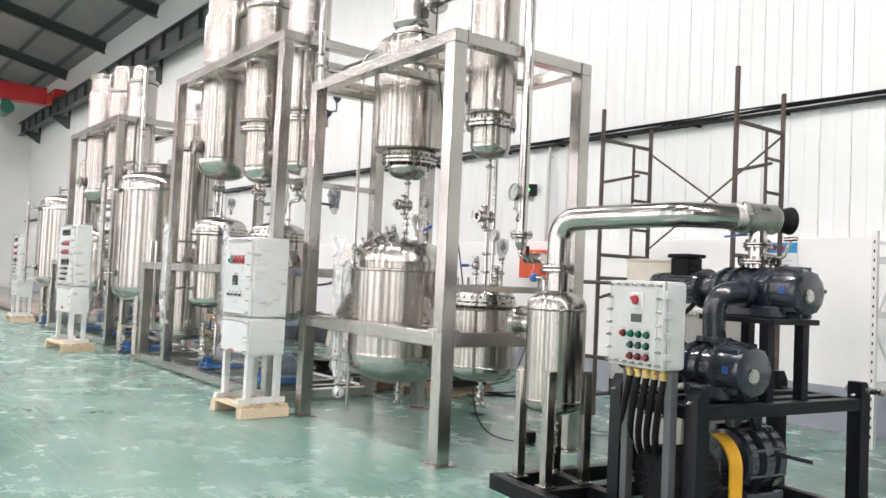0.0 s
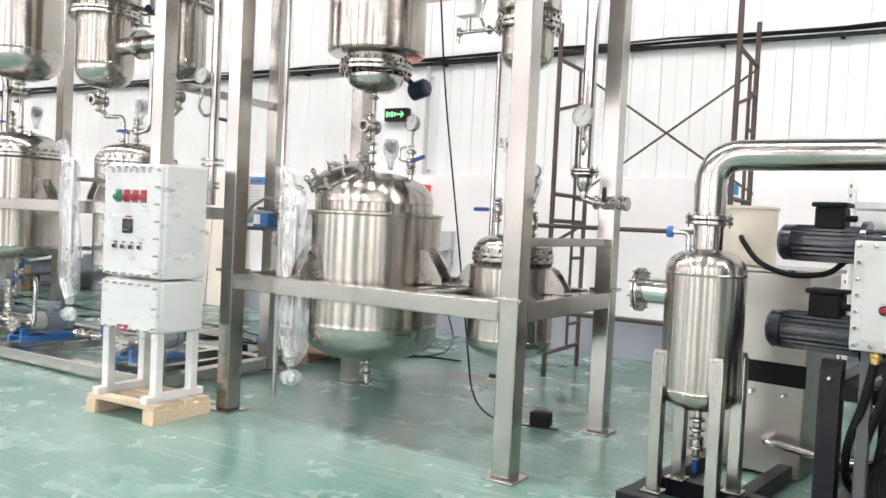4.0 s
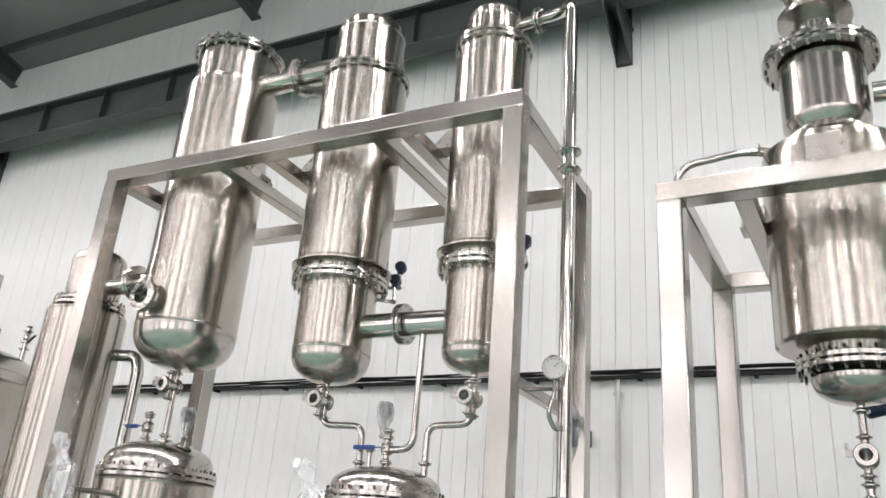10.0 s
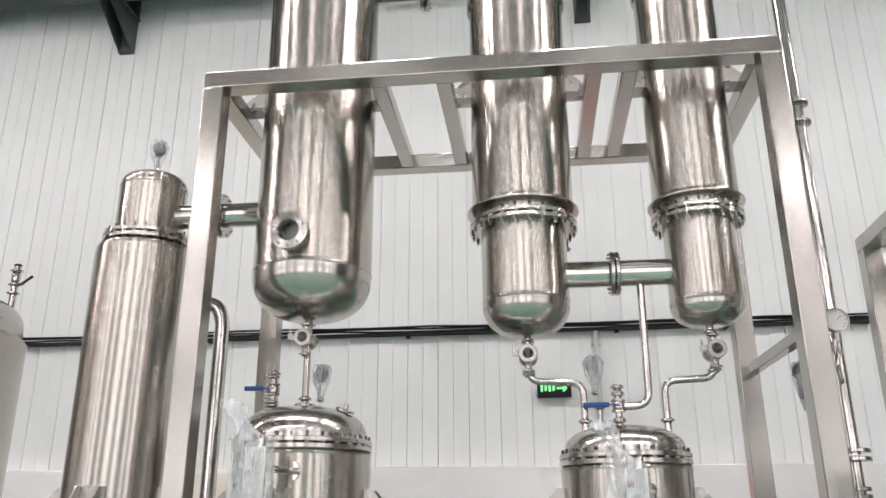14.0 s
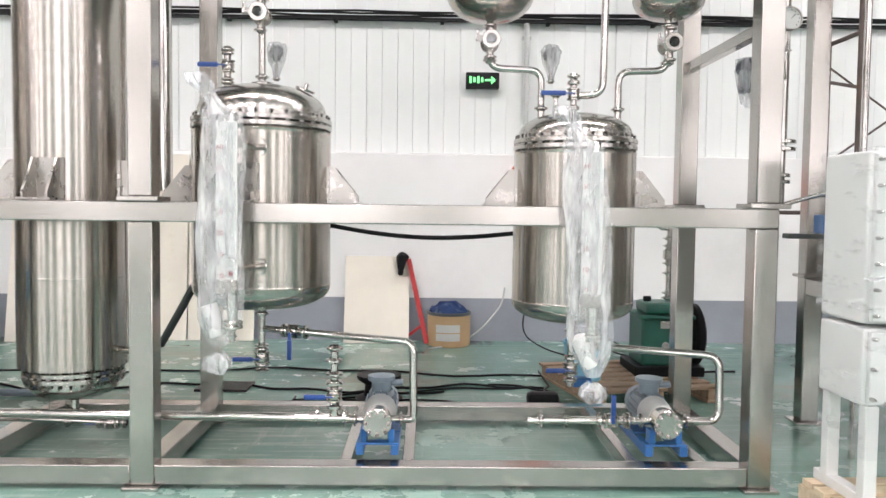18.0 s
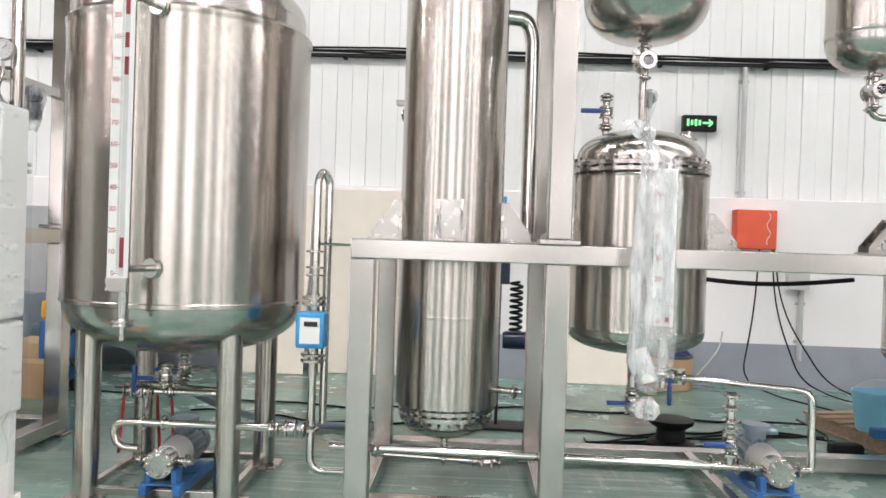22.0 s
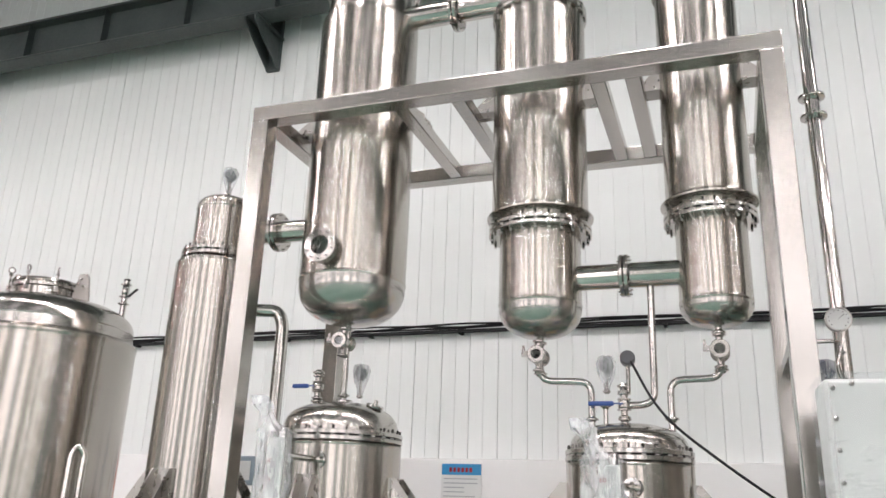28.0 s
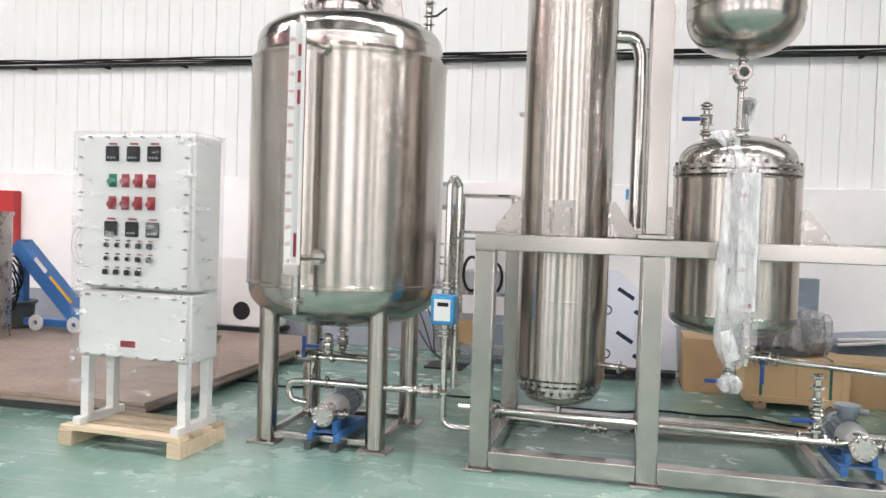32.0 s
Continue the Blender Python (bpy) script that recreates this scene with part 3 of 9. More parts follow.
# cable tray run on the wall
rnd = random.Random(4)
tray = thing("cable_tray", (-10, WALL_Y, 3.43), "bundle of black cables on a wall tray", "cable tray", kind="structure")
part("tray", box(B(), (X0, WALL_Y - 0.05, 3.44), (X1, WALL_Y + 0.02, 3.47), 0), GASKET, tray)
for n_c in range(3):
    pts = [(X0 + i * 0.55, WALL_Y - 0.03 - 0.012 * n_c, 3.49 + 0.018 * n_c + rnd.uniform(-0.012, 0.012)) for i in range(126)]
    part("cable", sweep(B(), pts, 0.012, 5), GASKET, tray)
me = mesh_of("clip", box(B(), (-0.02, -0.1, -0.015), (0.02, 0.04, 0.008), 0.002), GASKET)
for x in np.arange(X0 + 0.4, X1, 1.15):
    shared("clip", me, tray, (x, WALL_Y, 3.43))


# ---- process skid: frame, columns, receivers, pumps ----
YF, YB, YC = 4.37, 5.60, 4.83
W = 0.12
MID0, MID1, TOP0, TOP1 = 1.336, 1.436, 3.853, 3.955
SKID = []


def keep(ob):
    SKID.append(ob)
    return ob


def skid_frame():
    t = keep(thing("skid_frame", (-9.3, YC, 0), "brushed stainless steel box-section skid frame on foot plates", "frame", "process skids"))
    xs, xj, xr = -11.33, -10.345, -7.24
    h = W / 2
    for x, tall in ((xs, False), (xj, True), (xr, True)):
        for y in (YF, YB):
            part("post", box(B(), (x - h, y - h, 0.019), (x + h, y + h, MID0 - 0.001), 0.006), TUBE, t)
            if tall:
                part("post", box(B(), (x - h, y - h, MID1 + 0.026), (x + h, y + h, TOP0 - 0.001), 0.006), TUBE, t)
                part("joint_plate", box(B(), (x - 0.1, y - 0.1, MID1 + 0.001), (x + 0.1, y + 0.1, MID1 + 0.025), 0.003), TUBE, t)
            part("foot_plate", box(B(), (x - 0.09, y - 0.1 if y == YF else y - 0.08, 0), (x + 0.09, y + 0.08, 0.018), 0.003), TUBE, t)
    for y in (YF, YB):
        part("rail", box(B(), (xs - h, y - h, MID0), (xr + h, y + h, MID1), 0.006), TUBE, t)
        part("rail", box(B(), (xj - h, y - h, TOP0), (xr + h, y + h, TOP1), 0.006), TUBE, t)
        for p, q in ((xs + h, xj - h), (xj + h, xr - h)):
            part("rail", box(B(), (p, y - h + 0.003, 0.022), (q, y + h - 0.003, 0.122), 0.006), TUBE, t)
    for x in (xs, xj, xr):
        for za, zb in ((MID0, MID1), (TOP0, TOP1), (0.022, 0.122)):
            if za != TOP0 or x != xs:
                part("rail", box(B(), (x - h + 0.003, YF + h, za + 0.002), (x + h - 0.003, YB - h, zb - 0.002), 0.006), TUBE, t)
    for x in (-9.40, -9.02, -8.17, -7.97):
        part("cross_beam", box(B(), (x - 0.045, YF + h, TOP0 + 0.004), (x + 0.045, YB - h, TOP1 - 0.012), 0.006), TUBE, t)
    part("cross_beam", box(B(), (xr - 0.03, YF + h, 2.32), (xr + 0.03, YB - h, 2.38), 0.005), TUBE, t)
    for x in (-9.34, -9.02, -7.86, -7.5):
        part("cross_beam", box(B(), (x - 0.03, YF + h, 0.05), (x + 0.03, YB - h, 0.122), 0.004), TUBE, t)
    return t


def column(x, spec, label, group="columns"):
    """A hanging condenser column from a spec of its sections."""
    t = keep(thing("column", (x, YC, spec["z0"]), label, "column", group))
    zt, rl, zf, rb, zf2, rd, zd, ztop, fr = (spec[k] for k in ("tan", "rl", "fl", "rb", "fl2", "rd", "cap", "top", "fr"))
    part("bottom_head", lathe(B(), [*head(rl, zt, zt - spec["z0"], False)[::-1]], (x, YC, 0)), POLISH, t, "mirror-polished dished end")
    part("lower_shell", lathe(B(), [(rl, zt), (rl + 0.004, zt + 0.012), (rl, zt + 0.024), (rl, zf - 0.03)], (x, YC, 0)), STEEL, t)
    flange(t, (x, YC, zf), fr, rl, 24)
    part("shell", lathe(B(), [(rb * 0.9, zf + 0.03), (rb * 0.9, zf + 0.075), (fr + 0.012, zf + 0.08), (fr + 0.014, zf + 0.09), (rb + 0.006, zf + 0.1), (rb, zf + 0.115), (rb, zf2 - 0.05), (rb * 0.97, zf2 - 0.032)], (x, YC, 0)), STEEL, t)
    flange(t, (x, YC, zf2), fr, rd, 24)
    part("top_shell", lathe(B(), [(rd, zf2 + 0.03), (rd, zd - 0.02), (rd + 0.004, zd - 0.01), (rd, zd), *head(rd, zd, ztop - zd)], (x, YC, 0)), STEEL, t)
    for s in (-1, 1):
        lug(t, (x + s * rb, YC, TOP1 - 0.01), (s, 0, 0), 0.13, 0.13, 0.13)
    return t


def sight_glass(t, at, r=0.041):
    """A clamped sight glass on a vertical pipe, glazed to the front, with a black disc as its dark inside."""
    at = Vector(at)
    bm = B()
    disc(bm, at, (0, 1, 0), r * 0.82, 0.15, 24, r * 0.7)
    for y in (-0.07, -0.05, 0.05, 0.07):
        disc(bm, at + Vector((0, y, 0)), (0, 1, 0), r * 1.25, 0.012, 24, r * 0.7)
    for z in (-1, 1):
        rod(bm, at + Vector((0, 0, z * r * 0.78)), at + Vector((0, 0, z * 0.1)), 0.018, 14)
        clamp(bm, at + Vector((0, 0, z * 0.085)), (0, 0, 1), 0.02, 0.016)
    ob = part("sight_glass", bm, POLISH, t, "polished round sight glass")
    g = B()
    disc(g, at + Vector((0, -0.062, 0)), (0, 1, 0), r * 0.7, 0.008, 24)
    part("window", g, GLASS, ob)
    # opaque black disc paints the shaded interior behind the glass
    part("back_window", disc(B(), at + Vector((0, 0.062, 0)), (0, 1, 0), r * 0.7, 0.008, 24), GASKET, ob)
    bm = B()
    box(bm, at + Vector((-0.085, -0.075, -0.012)), at + Vector((-0.05, -0.045, 0.02)), 0.003)
    rod(bm, at + Vector((-0.075, -0.06, 0.0)), at + Vector((-0.075, -0.06, 0.05)), 0.008, 8)
    part("wing_nut", bm, BOLT, ob)
    return ob


def ball_valve(t, at, axis=(0, 0, 1), handle=(1, 0, 0), r=0.02, col=None, long=0.13):
    """A three-piece clamped ball valve with a sleeved lever."""
    at, ax, hd = Vector(at), Vector(axis).normalized(), Vector(handle).normalized()
    bm = B()
    rod(bm, at - ax * 0.075, at + ax * 0.075, r, 16)
    for s in (-0.07, 0.07):
        clamp(bm, at + ax * s, axis, r, 0.016)
    for s in (-0.028, 0.028):
        disc(bm, at + ax * s, axis, r * 2.0, 0.012, 6)
    lathe(bm, [(0, -0.026), (r * 1.7, -0.02), (r * 1.85, 0), (r * 1.7, 0.02), (0, 0.026)], at, axis, 16)
    out = ax.cross(hd)
    if out.y > 0:
        out = -out
    stem = at + out * (r * 2.7)
    rod(bm, at, stem, 0.008, 8)
    v = part("valve", bm, POLISH, t, "polished ball valve")
    bm = B()
    beam(bm, stem, stem + hd * long, 0.018, 0.006, 0.001)
    beam(bm, stem + hd * long * 0.3, stem + hd * (long + 0.02), 0.024, 0.026, 0.006)
    part("handle", bm, col or SLEEVE, v, "blue plastic lever sleeve")
    return v


def pressure_gauge(t, at, face=(0, -1, 0), r=0.055, stem=(0, 0, -1), length=0.1):
    at, f = Vector(at), Vector(face).normalized()
    bm = B()
    lathe(bm, [(0, -0.02), (r * 0.9, -0.02), (r, -0.012), (r, 0.016), (r * 1.05, 0.018), (r * 1.05, 0.026), (r * 0.95, 0.026), (r * 0.93, 0.02)], at, f, 28)
    rod(bm, at, at + Vector(stem) * (r + length), 0.009, 10)
    clamp(bm, at + Vector(stem) * (r + length), stem, 0.012, 0.014)
    g = part("pressure_gauge", bm, DULL, t, "round steel-rimmed pressure gauge")
    part("dial", disc(B(), at + f * 0.017, f, r * 0.94, 0.004, 28), LIGHTGREY, g, "white dial")
    turn = axis_turn(f)
    bm = B()
    for i in range(11):
        a = radians(-135 + 27 * i)
        p = at + turn.to_3x3() @ Vector((r * 0.74 * math.cos(a + math.pi / 2), r * 0.74 * math.sin(a + math.pi / 2), 0.021))
        disc(bm, p, f, 0.0028, 0.002, 6, c=0.0002)
    beam(bm, at + f * 0.021, at + f * 0.021 + turn.to_3x3() @ Vector((r * 0.4, r * 0.45, 0)), 0.004, 0.002, 0)
    part("needle", bm, INK, g)
    return g


def transmitter(t, at, film=True):
    """A small instrument head on a stem, wrapped in film."""
    at = Vector(at)
    bm = B()
    rod(bm, at + Vector((0, 0, -0.16)), at + Vector((0, 0, -0.03)), 0.01, 10)
    clamp(bm, at + Vector((0, 0, -0.15)), (0, 0, 1), 0.014, 0.016)
    ob = part("stem", bm, PIPE, t)
    bm = B()
    lathe(bm, [(0, -0.035), (0.028, -0.035), (0.038, -0.026), (0.038, 0.026), (0.028, 0.035), (0, 0.035)], at, (0.3, -1, 0.1), 18)
    rod(bm, at + Vector((0, 0, -0.05)), at, 0.022, 12)
    part("instrument_head", bm, DARKGREY if film else NAVY, ob, "small instrument head")
    if film:
        bm = B()
        r_f = random.Random(int(at.x * 100))
        lathe(bm, [(0.012, -0.15), (0.024, -0.1), (0.05, -0.045), (0.056, 0.02), (0.042, 0.048), (0.02, 0.055), (0, 0.05)], at, seg=18)
        for v in bm.verts:
            v.co += Vector([r_f.uniform(-0.006, 0.006) for _ in range(3)])
        part("wrapping", bm, FILM, ob, "clear film wrapping")


def column_pipe(x0, x1, z, r, fx, fr, y=YC, label="short steel connecting pipe with a bolted flange"):
    t = keep(thing("connecting_pipe", (x0, y, z - r), label, "pipe", "connecting pipes"))
    part("pipe", rod(B(), (x0, y, z), (fx - 0.03, y, z), r, 28), PIPE, t)
    part("pipe", rod(B(), (fx + 0.03, y, z), (x1, y, z), r, 28), PIPE, t)
    flange(t, (fx, y, z), fr, r * 0.9, 10, (1, 0, 0), 0.006, 0.022, BOLT_S)
    return t


def receiver(x, r, z0, tan, zf, ztop, label):
    """A receiver tank hung in the mid rails by its lugs."""
    t = keep(thing("receiver_tank", (x, YC, z0), label, "tank", "receiver tanks"))
    part("bottom_head", lathe(B(), head(r, tan, tan - z0, False)[::-1], (x, YC, 0), seg=56), POLISH, t, "polished dished bottom")
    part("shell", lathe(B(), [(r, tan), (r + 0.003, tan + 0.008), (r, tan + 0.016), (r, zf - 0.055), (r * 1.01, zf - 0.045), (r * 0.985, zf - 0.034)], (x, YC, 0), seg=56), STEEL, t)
    flange(t, (x, YC, zf), r * 1.015, r * 0.9, 28)
    part("top_head", lathe(B(), [(r * 0.93, zf + 0.03), (r * 0.93, zf + 0.05), *head(r * 0.93, zf + 0.05, ztop - zf - 0.05)], (x, YC, 0), seg=56), POLISH, t, "polished dished cover")
    for s in (-1, 1):
        lug(t, (x + s * r, YC, MID1 + 0.002), (s, 0, 0), 0.16, 0.2, 0.17)
    lug(t, (x, YC - r, MID1 + 0.002), (0, -1, 0), 0.13, 0.2, 0.11)
    return t


def level_gauge(t, x, y, z0, z1, wall_y, wrapped=True, red=True, bag=(0.0, 0.0)):
    """A magnetic level gauge: float tube, printed scale strip, end valves and branch pipes."""
    g = B()
    rod(g, (x + 0.03, y, z0 - 0.24), (x + 0.03, y, z1 + 0.04), 0.026, 16)
    lathe(g, [(0.026, 0), (0.024, 0.012), (0, 0.016)], (x + 0.03, y, z1 + 0.04), seg=16)
    for z in (z0 + 0.02, z1 - 0.09):
        rod(g, (x + 0.03, y, z), (x + 0.095, wall_y, z), 0.018, 12)
        disc(g, (x + 0.085, wall_y - 0.05, z), (0.3, 1, 0), 0.05, 0.014, 20)
        disc(g, (x + 0.09, wall_y - 0.03, z), (0.3, 1, 0), 0.05, 0.014, 20)
    for z in (z0 - 0.225, z0 - 0.245):
        disc(g, (x + 0.03, y, z), (0, 0, 1), 0.05, 0.014, 20)
    rod(g, (x + 0.03, y, z0 - 0.32), (x + 0.03, y, z0 - 0.245), 0.014, 12)
    disc(g, (x + 0.03, y, z0 - 0.29), (0, 0, 1), 0.022, 0.014, 6)
    ob = part("level_gauge", g, PIPE, t, "tubular level gauge with a printed scale")
    part("end_bracket", box(B(), (x - 0.042, y - 0.042, z0 - 0.085), (x + 0.06, y - 0.02, z0 - 0.021), 0.004), DULL, ob, "dull steel end bracket")
    s = B()
    box(s, (x - 0.037, y - 0.036, z0 - 0.02), (x + 0.062, y - 0.027, z1), 0.001)
    strip = part("scale_strip", s, WHITE, ob, "white graduated scale")
    part("flap_channel", box(B(), (x + 0.02, y - 0.038, z0 - 0.01), (x + 0.044, y - 0.0361, z1 - 0.01), 0.0005), LIGHTGREY, strip, "pale grey flap channel")
    n = int(round((z1 - z0) / 0.1))
    marks, ticks = B(), B()
    for i in range(n * 10 + 1):
        z = z0 + i * 0.01
        if z < z1 - 0.005:
            box(ticks, (x + 0.006 if i % 10 else x - 0.002, y - 0.0375, z - 0.001), (x + 0.017, y - 0.0358, z + 0.001), 0)
    part("graduation", ticks, INK, strip)
    for i in range(n):
        word = "1m" if i == 10 else str((i % 10) * 10)
        cu = bpy.data.curves.new("number", "FONT")
        cu.body, cu.size, cu.extrude, cu.align_x = word, 0.034, 0.0005, "RIGHT"
        ob_t = new("number", cu)
        ob_t.parent = strip
        ob_t.matrix_basis = Matrix.Translation(Vector((x - 0.001, y - 0.038, z0 + i * 0.1 - 0.01)) - root_of(strip)) @ pose(0, 0, 0, 90, 0, 0)
        cu.materials.append(BUTTON)
    if red:
        for za, zb in red:
            marks = B()
            box(marks, (x + 0.023, y - 0.041, z0 + za * (z1 - z0)), (x + 0.042, y - 0.0381, z0 + zb * (z1 - z0)), 0)
            part("indicator", marks, FLAPRED, ob, "red flap indicator")
    return ob


def film_bag(t, x, y, z0, z1, hw, seed, lean=0.0):
    """A clear flat sleeve over a gauge, gathered above and below, with a foam plug in its foot."""
    rr = random.Random(seed)
    ob = keep(thing("film_bag", (x, y, z0 - 0.12), "clear plastic sleeve tied over a level gauge", "plastic bag", "film bags"))

    def tube(rows, seg=20):
        bm = B()
        rings = []
        for cx, z, w, d, rough in rows:
            ring = []
            for k in range(seg):
                a = 2 * math.pi * k / seg
                f = 1 + rough * math.sin(3 * a + z * 9 + seed) + rr.uniform(-rough, rough) * 0.7
                ring.append(bm.verts.new((cx + w * f * math.cos(a), y + d * f * math.sin(a), z)))
            rings.append(ring)
        for a, b in zip(rings, rings[1:]):
            for k in range(seg):
                bm.faces.new((a[k], a[(k + 1) % seg], b[(k + 1) % seg], b[k]))
        return bm

    rows, n = [], 16
    for i in range(n + 1):
        u = i / n
        w = hw * (0.3 + 6.4 * u if u < 0.11 else 1.0 - (0.12 if u > 0.9 else 0.0))
        rows.append((x + lean * (1 - u), z0 + (z1 - z0) * u, w, 0.055 if u > 0.1 else 0.03, 0.07))
    part("sleeve", tube(rows), FILM, ob)
    part("frill", tube([(x - 0.03 * i, z1 + 0.05 * i, hw * (0.85, 0.35, 0.3, 0.5, 0.4)[i], (0.05, 0.04, 0.03, 0.045, 0.02)[i], 0.28) for i in range(5)]), FILM, ob)
    part("tail", tube([(x + lean, z0 - 0.13 + 0.035 * i, hw * (0.35, 0.62, 0.55, 0.2)[i], (0.03, 0.05, 0.045, 0.025)[i], 0.25) for i in range(5) if i < 4]), FILM, ob)
    a = Vector((x + lean * 0.9, y, z0 + 0.05))
    part("foam_plug", rod(B(), a, a + Vector((-0.055 - lean * 0.3, 0, 0.15)), 0.04, 18), WHITE, ob, "white foam plug")
    return ob


def gear_pump(t, at, turn=0.0):
    """A motor pump set: ribbed motor, bell housing, round pump head and a blue base."""
    at = Vector(at)
    m = Matrix.Translation(at) @ Matrix.Rotation(turn, 4, "Z")

    def P(*p):
        return m @ Vector(p)
    bm = B()
    for s in (-0.09, 0.09):
        box(bm, (s - 0.02, -0.2, 0), (s + 0.02, 0.34, 0.05), 0.004, m)
    box(bm, (-0.11, -0.19, 0.05), (0.11, -0.12, 0.06), 0.003, m)
    box(bm, (-0.11, 0.05, 0.05), (0.11, 0.3, 0.06), 0.003, m)
    for s in (-0.07, 0.07):
        box(bm, (s - 0.015, -0.18, 0.06), (s + 0.015, -0.1, 0.13), 0.003, m)
    part("base", bm, BLUE, t, "blue painted steel base")
    bm = B()
    ax = m.to_3x3() @ Vector((0, 1, 0))
    lathe(bm, [(0, 0), (0.075, 0), (0.085, 0.015), (0.085, 0.2), (0.075, 0.22), (0.09, 0.222), (0.09, 0.28), (0, 0.29)], P(0, 0.06, 0.17), ax, 28)
    motor = part("motor", bm, MOTORGREY, t, "ribbed grey electric motor")
    for i in range(16):
        a = 2 * math.pi * i / 16
        p, q = Vector((math.cos(a), 0, math.sin(a))), Vector((0, 1, 0))
        part("fin", beam(B(), P(*(p * 0.09 + q * 0.08 + Vector((0, 0, 0.17)))), P(*(p * 0.09 + q * 0.26 + Vector((0, 0, 0.17)))), 0.006, 0.016, 0), MOTORGREY, motor)
    bm = B()
    lathe(bm, [(0, 0), (0.05, 0), (0.055, 0.01), (0.055, 0.06), (0.075, 0.065), (0.075, 0.09), (0, 0.1)], P(0, 0.16, 0.25), (0, 0, 1), 20)
    rod(bm, P(0.05, 0.16, 0.3), P(0.12, 0.16, 0.3), 0.018, 12)
    part("terminal_box", bm, MOTORGREY, motor)
    bm = B()
    lathe(bm, [(0.05, -0.1), (0.07, -0.09), (0.085, 0.0), (0.09, 0.06), (0, 0.06)], P(0, 0.0, 0.17), ax, 24)
    part("bell_housing", bm, LIGHTGREY, t, "pale grey coupling housing")
    bm = B()
    lathe(bm, [(0, -0.03), (0.07, -0.03), (0.074, -0.026), (0.074, 0.02), (0.066, 0.03), (0.066, 0.1), (0, 0.1)], P(0, -0.19, 0.17), ax, 28)
    for s in (-1, 1):
        rod(bm, P(0.06 * s, -0.13, 0.17), P(0.15 * s, -0.13, 0.17), 0.02, 14)
        clamp(bm, P(0.12 * s, -0.13, 0.17), m.to_3x3() @ Vector((1, 0, 0)), 0.022, 0.018)
    ph = part("pump_head", bm, POLISH, t, "polished round pump head")
    for i in range(8):
        a = 2 * math.pi * i / 8
        shared("bolt", BOLT_S, ph, P(0.058 * math.cos(a), -0.215, 0.17 + 0.058 * math.sin(a)), axis_turn(ax))


skid_frame()

# hanging columns
tA = keep(thing("vapour_vessel", (-9.85, YC, 2.575), "tall brushed steel separator vessel with a bolted lid", "vessel", "columns"))
x = -9.85
part("bottom_head", lathe(B(), head(0.347, 2.84, 0.265, False)[::-1], (x, YC, 0), seg=56), POLISH, tA, "polished dished bottom")
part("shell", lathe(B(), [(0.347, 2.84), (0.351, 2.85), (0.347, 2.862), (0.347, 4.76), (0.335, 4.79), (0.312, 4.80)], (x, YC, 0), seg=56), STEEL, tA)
part("top_shell", lathe(B(), [(0.31, 4.795), (0.31, 5.06)], (x, YC, 0), seg=56), STEEL, tA)
flange(tA, (x, YC, 5.10), 0.352, 0.28, 24)
part("lid", lathe(B(), [(0.33, 5.13), (0.33, 5.14), (0.1, 5.15), (0, 5.15)], (x, YC, 0)), POLISH, tA, "flat bolted lid")
for s in (-1, 1):
    lug(tA, (x + s * 0.347, YC, TOP1 + 0.002), (s, 0, 0), 0.15, 0.12, 0.14)
# big round sight port
bm = B()
d0 = Vector((-0.02, -1, 0)).normalized()
c0 = Vector((x - 0.02, YC - 0.33, 2.985))
lathe(bm, [(0.07, 0), (0.07, 0.06), (0.105, 0.062), (0.105, 0.082), (0.072, 0.084)], c0, d0, 32)
lathe(bm, [(0.07, 0.088), (0.105, 0.088), (0.107, 0.092), (0.107, 0.108), (0.062, 0.112), (0.06, 0.092)], c0, d0, 32)
port = part("sight_port", bm, POLISH, tA, "large bolted round sight port")
ring_of_bolts(port, c0 + d0 * 0.088, d0, 0.09, 10, BOLT_S)
part("window", disc(B(), c0 + d0 * 0.1, d0, 0.064, 0.01, 28), GLASS, port)
part("inner", disc(B(), c0 + d0 * 0.02, d0, 0.066, 0.01, 28), DULL, port)

column(-8.6, dict(z0=2.447, tan=2.63, rl=0.245, fl=3.095, rb=0.295, fl2=4.62, rd=0.245, cap=5.0, top=5.14, fr=0.312), "tall brushed steel condenser column with bolted flanges")
column(-7.61, dict(z0=2.475, tan=2.60, rl=0.197, fl=3.10, rb=0.24, fl2=4.65, rd=0.188, cap=4.86, top=4.97, fr=0.258), "slim brushed steel condenser column with bolted flanges")
column_pipe(-9.56, -8.84, 4.81, 0.085, -9.19, 0.145)
column_pipe(-8.37, -7.79, 2.80, 0.075, -8.10, 0.125)
column_pipe(-10.72, -10.18, 3.26, 0.075, -10.44, 0.135)

# standing evaporator column through the mid rail
x = -10.9
tE = keep(thing("evaporator_column", (x, YC, 0.24), "long brushed steel evaporator column seamed in bands", "column", "columns"))
part("bottom_head", lathe(B(), [(0, 0.337), *head(0.235, 0.43, 0.092, False)[-2::-1], (0.235, 0.452)], (x, YC, 0)), POLISH, tE)
flange(tE, (x, YC, 0.487), 0.268, 0.23, 28)
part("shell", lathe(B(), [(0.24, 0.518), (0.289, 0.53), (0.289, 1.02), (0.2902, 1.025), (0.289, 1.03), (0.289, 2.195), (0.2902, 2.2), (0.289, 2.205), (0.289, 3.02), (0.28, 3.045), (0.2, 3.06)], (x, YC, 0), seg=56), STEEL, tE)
flange(tE, (x, YC, 3.10), 0.262, 0.2, 24)
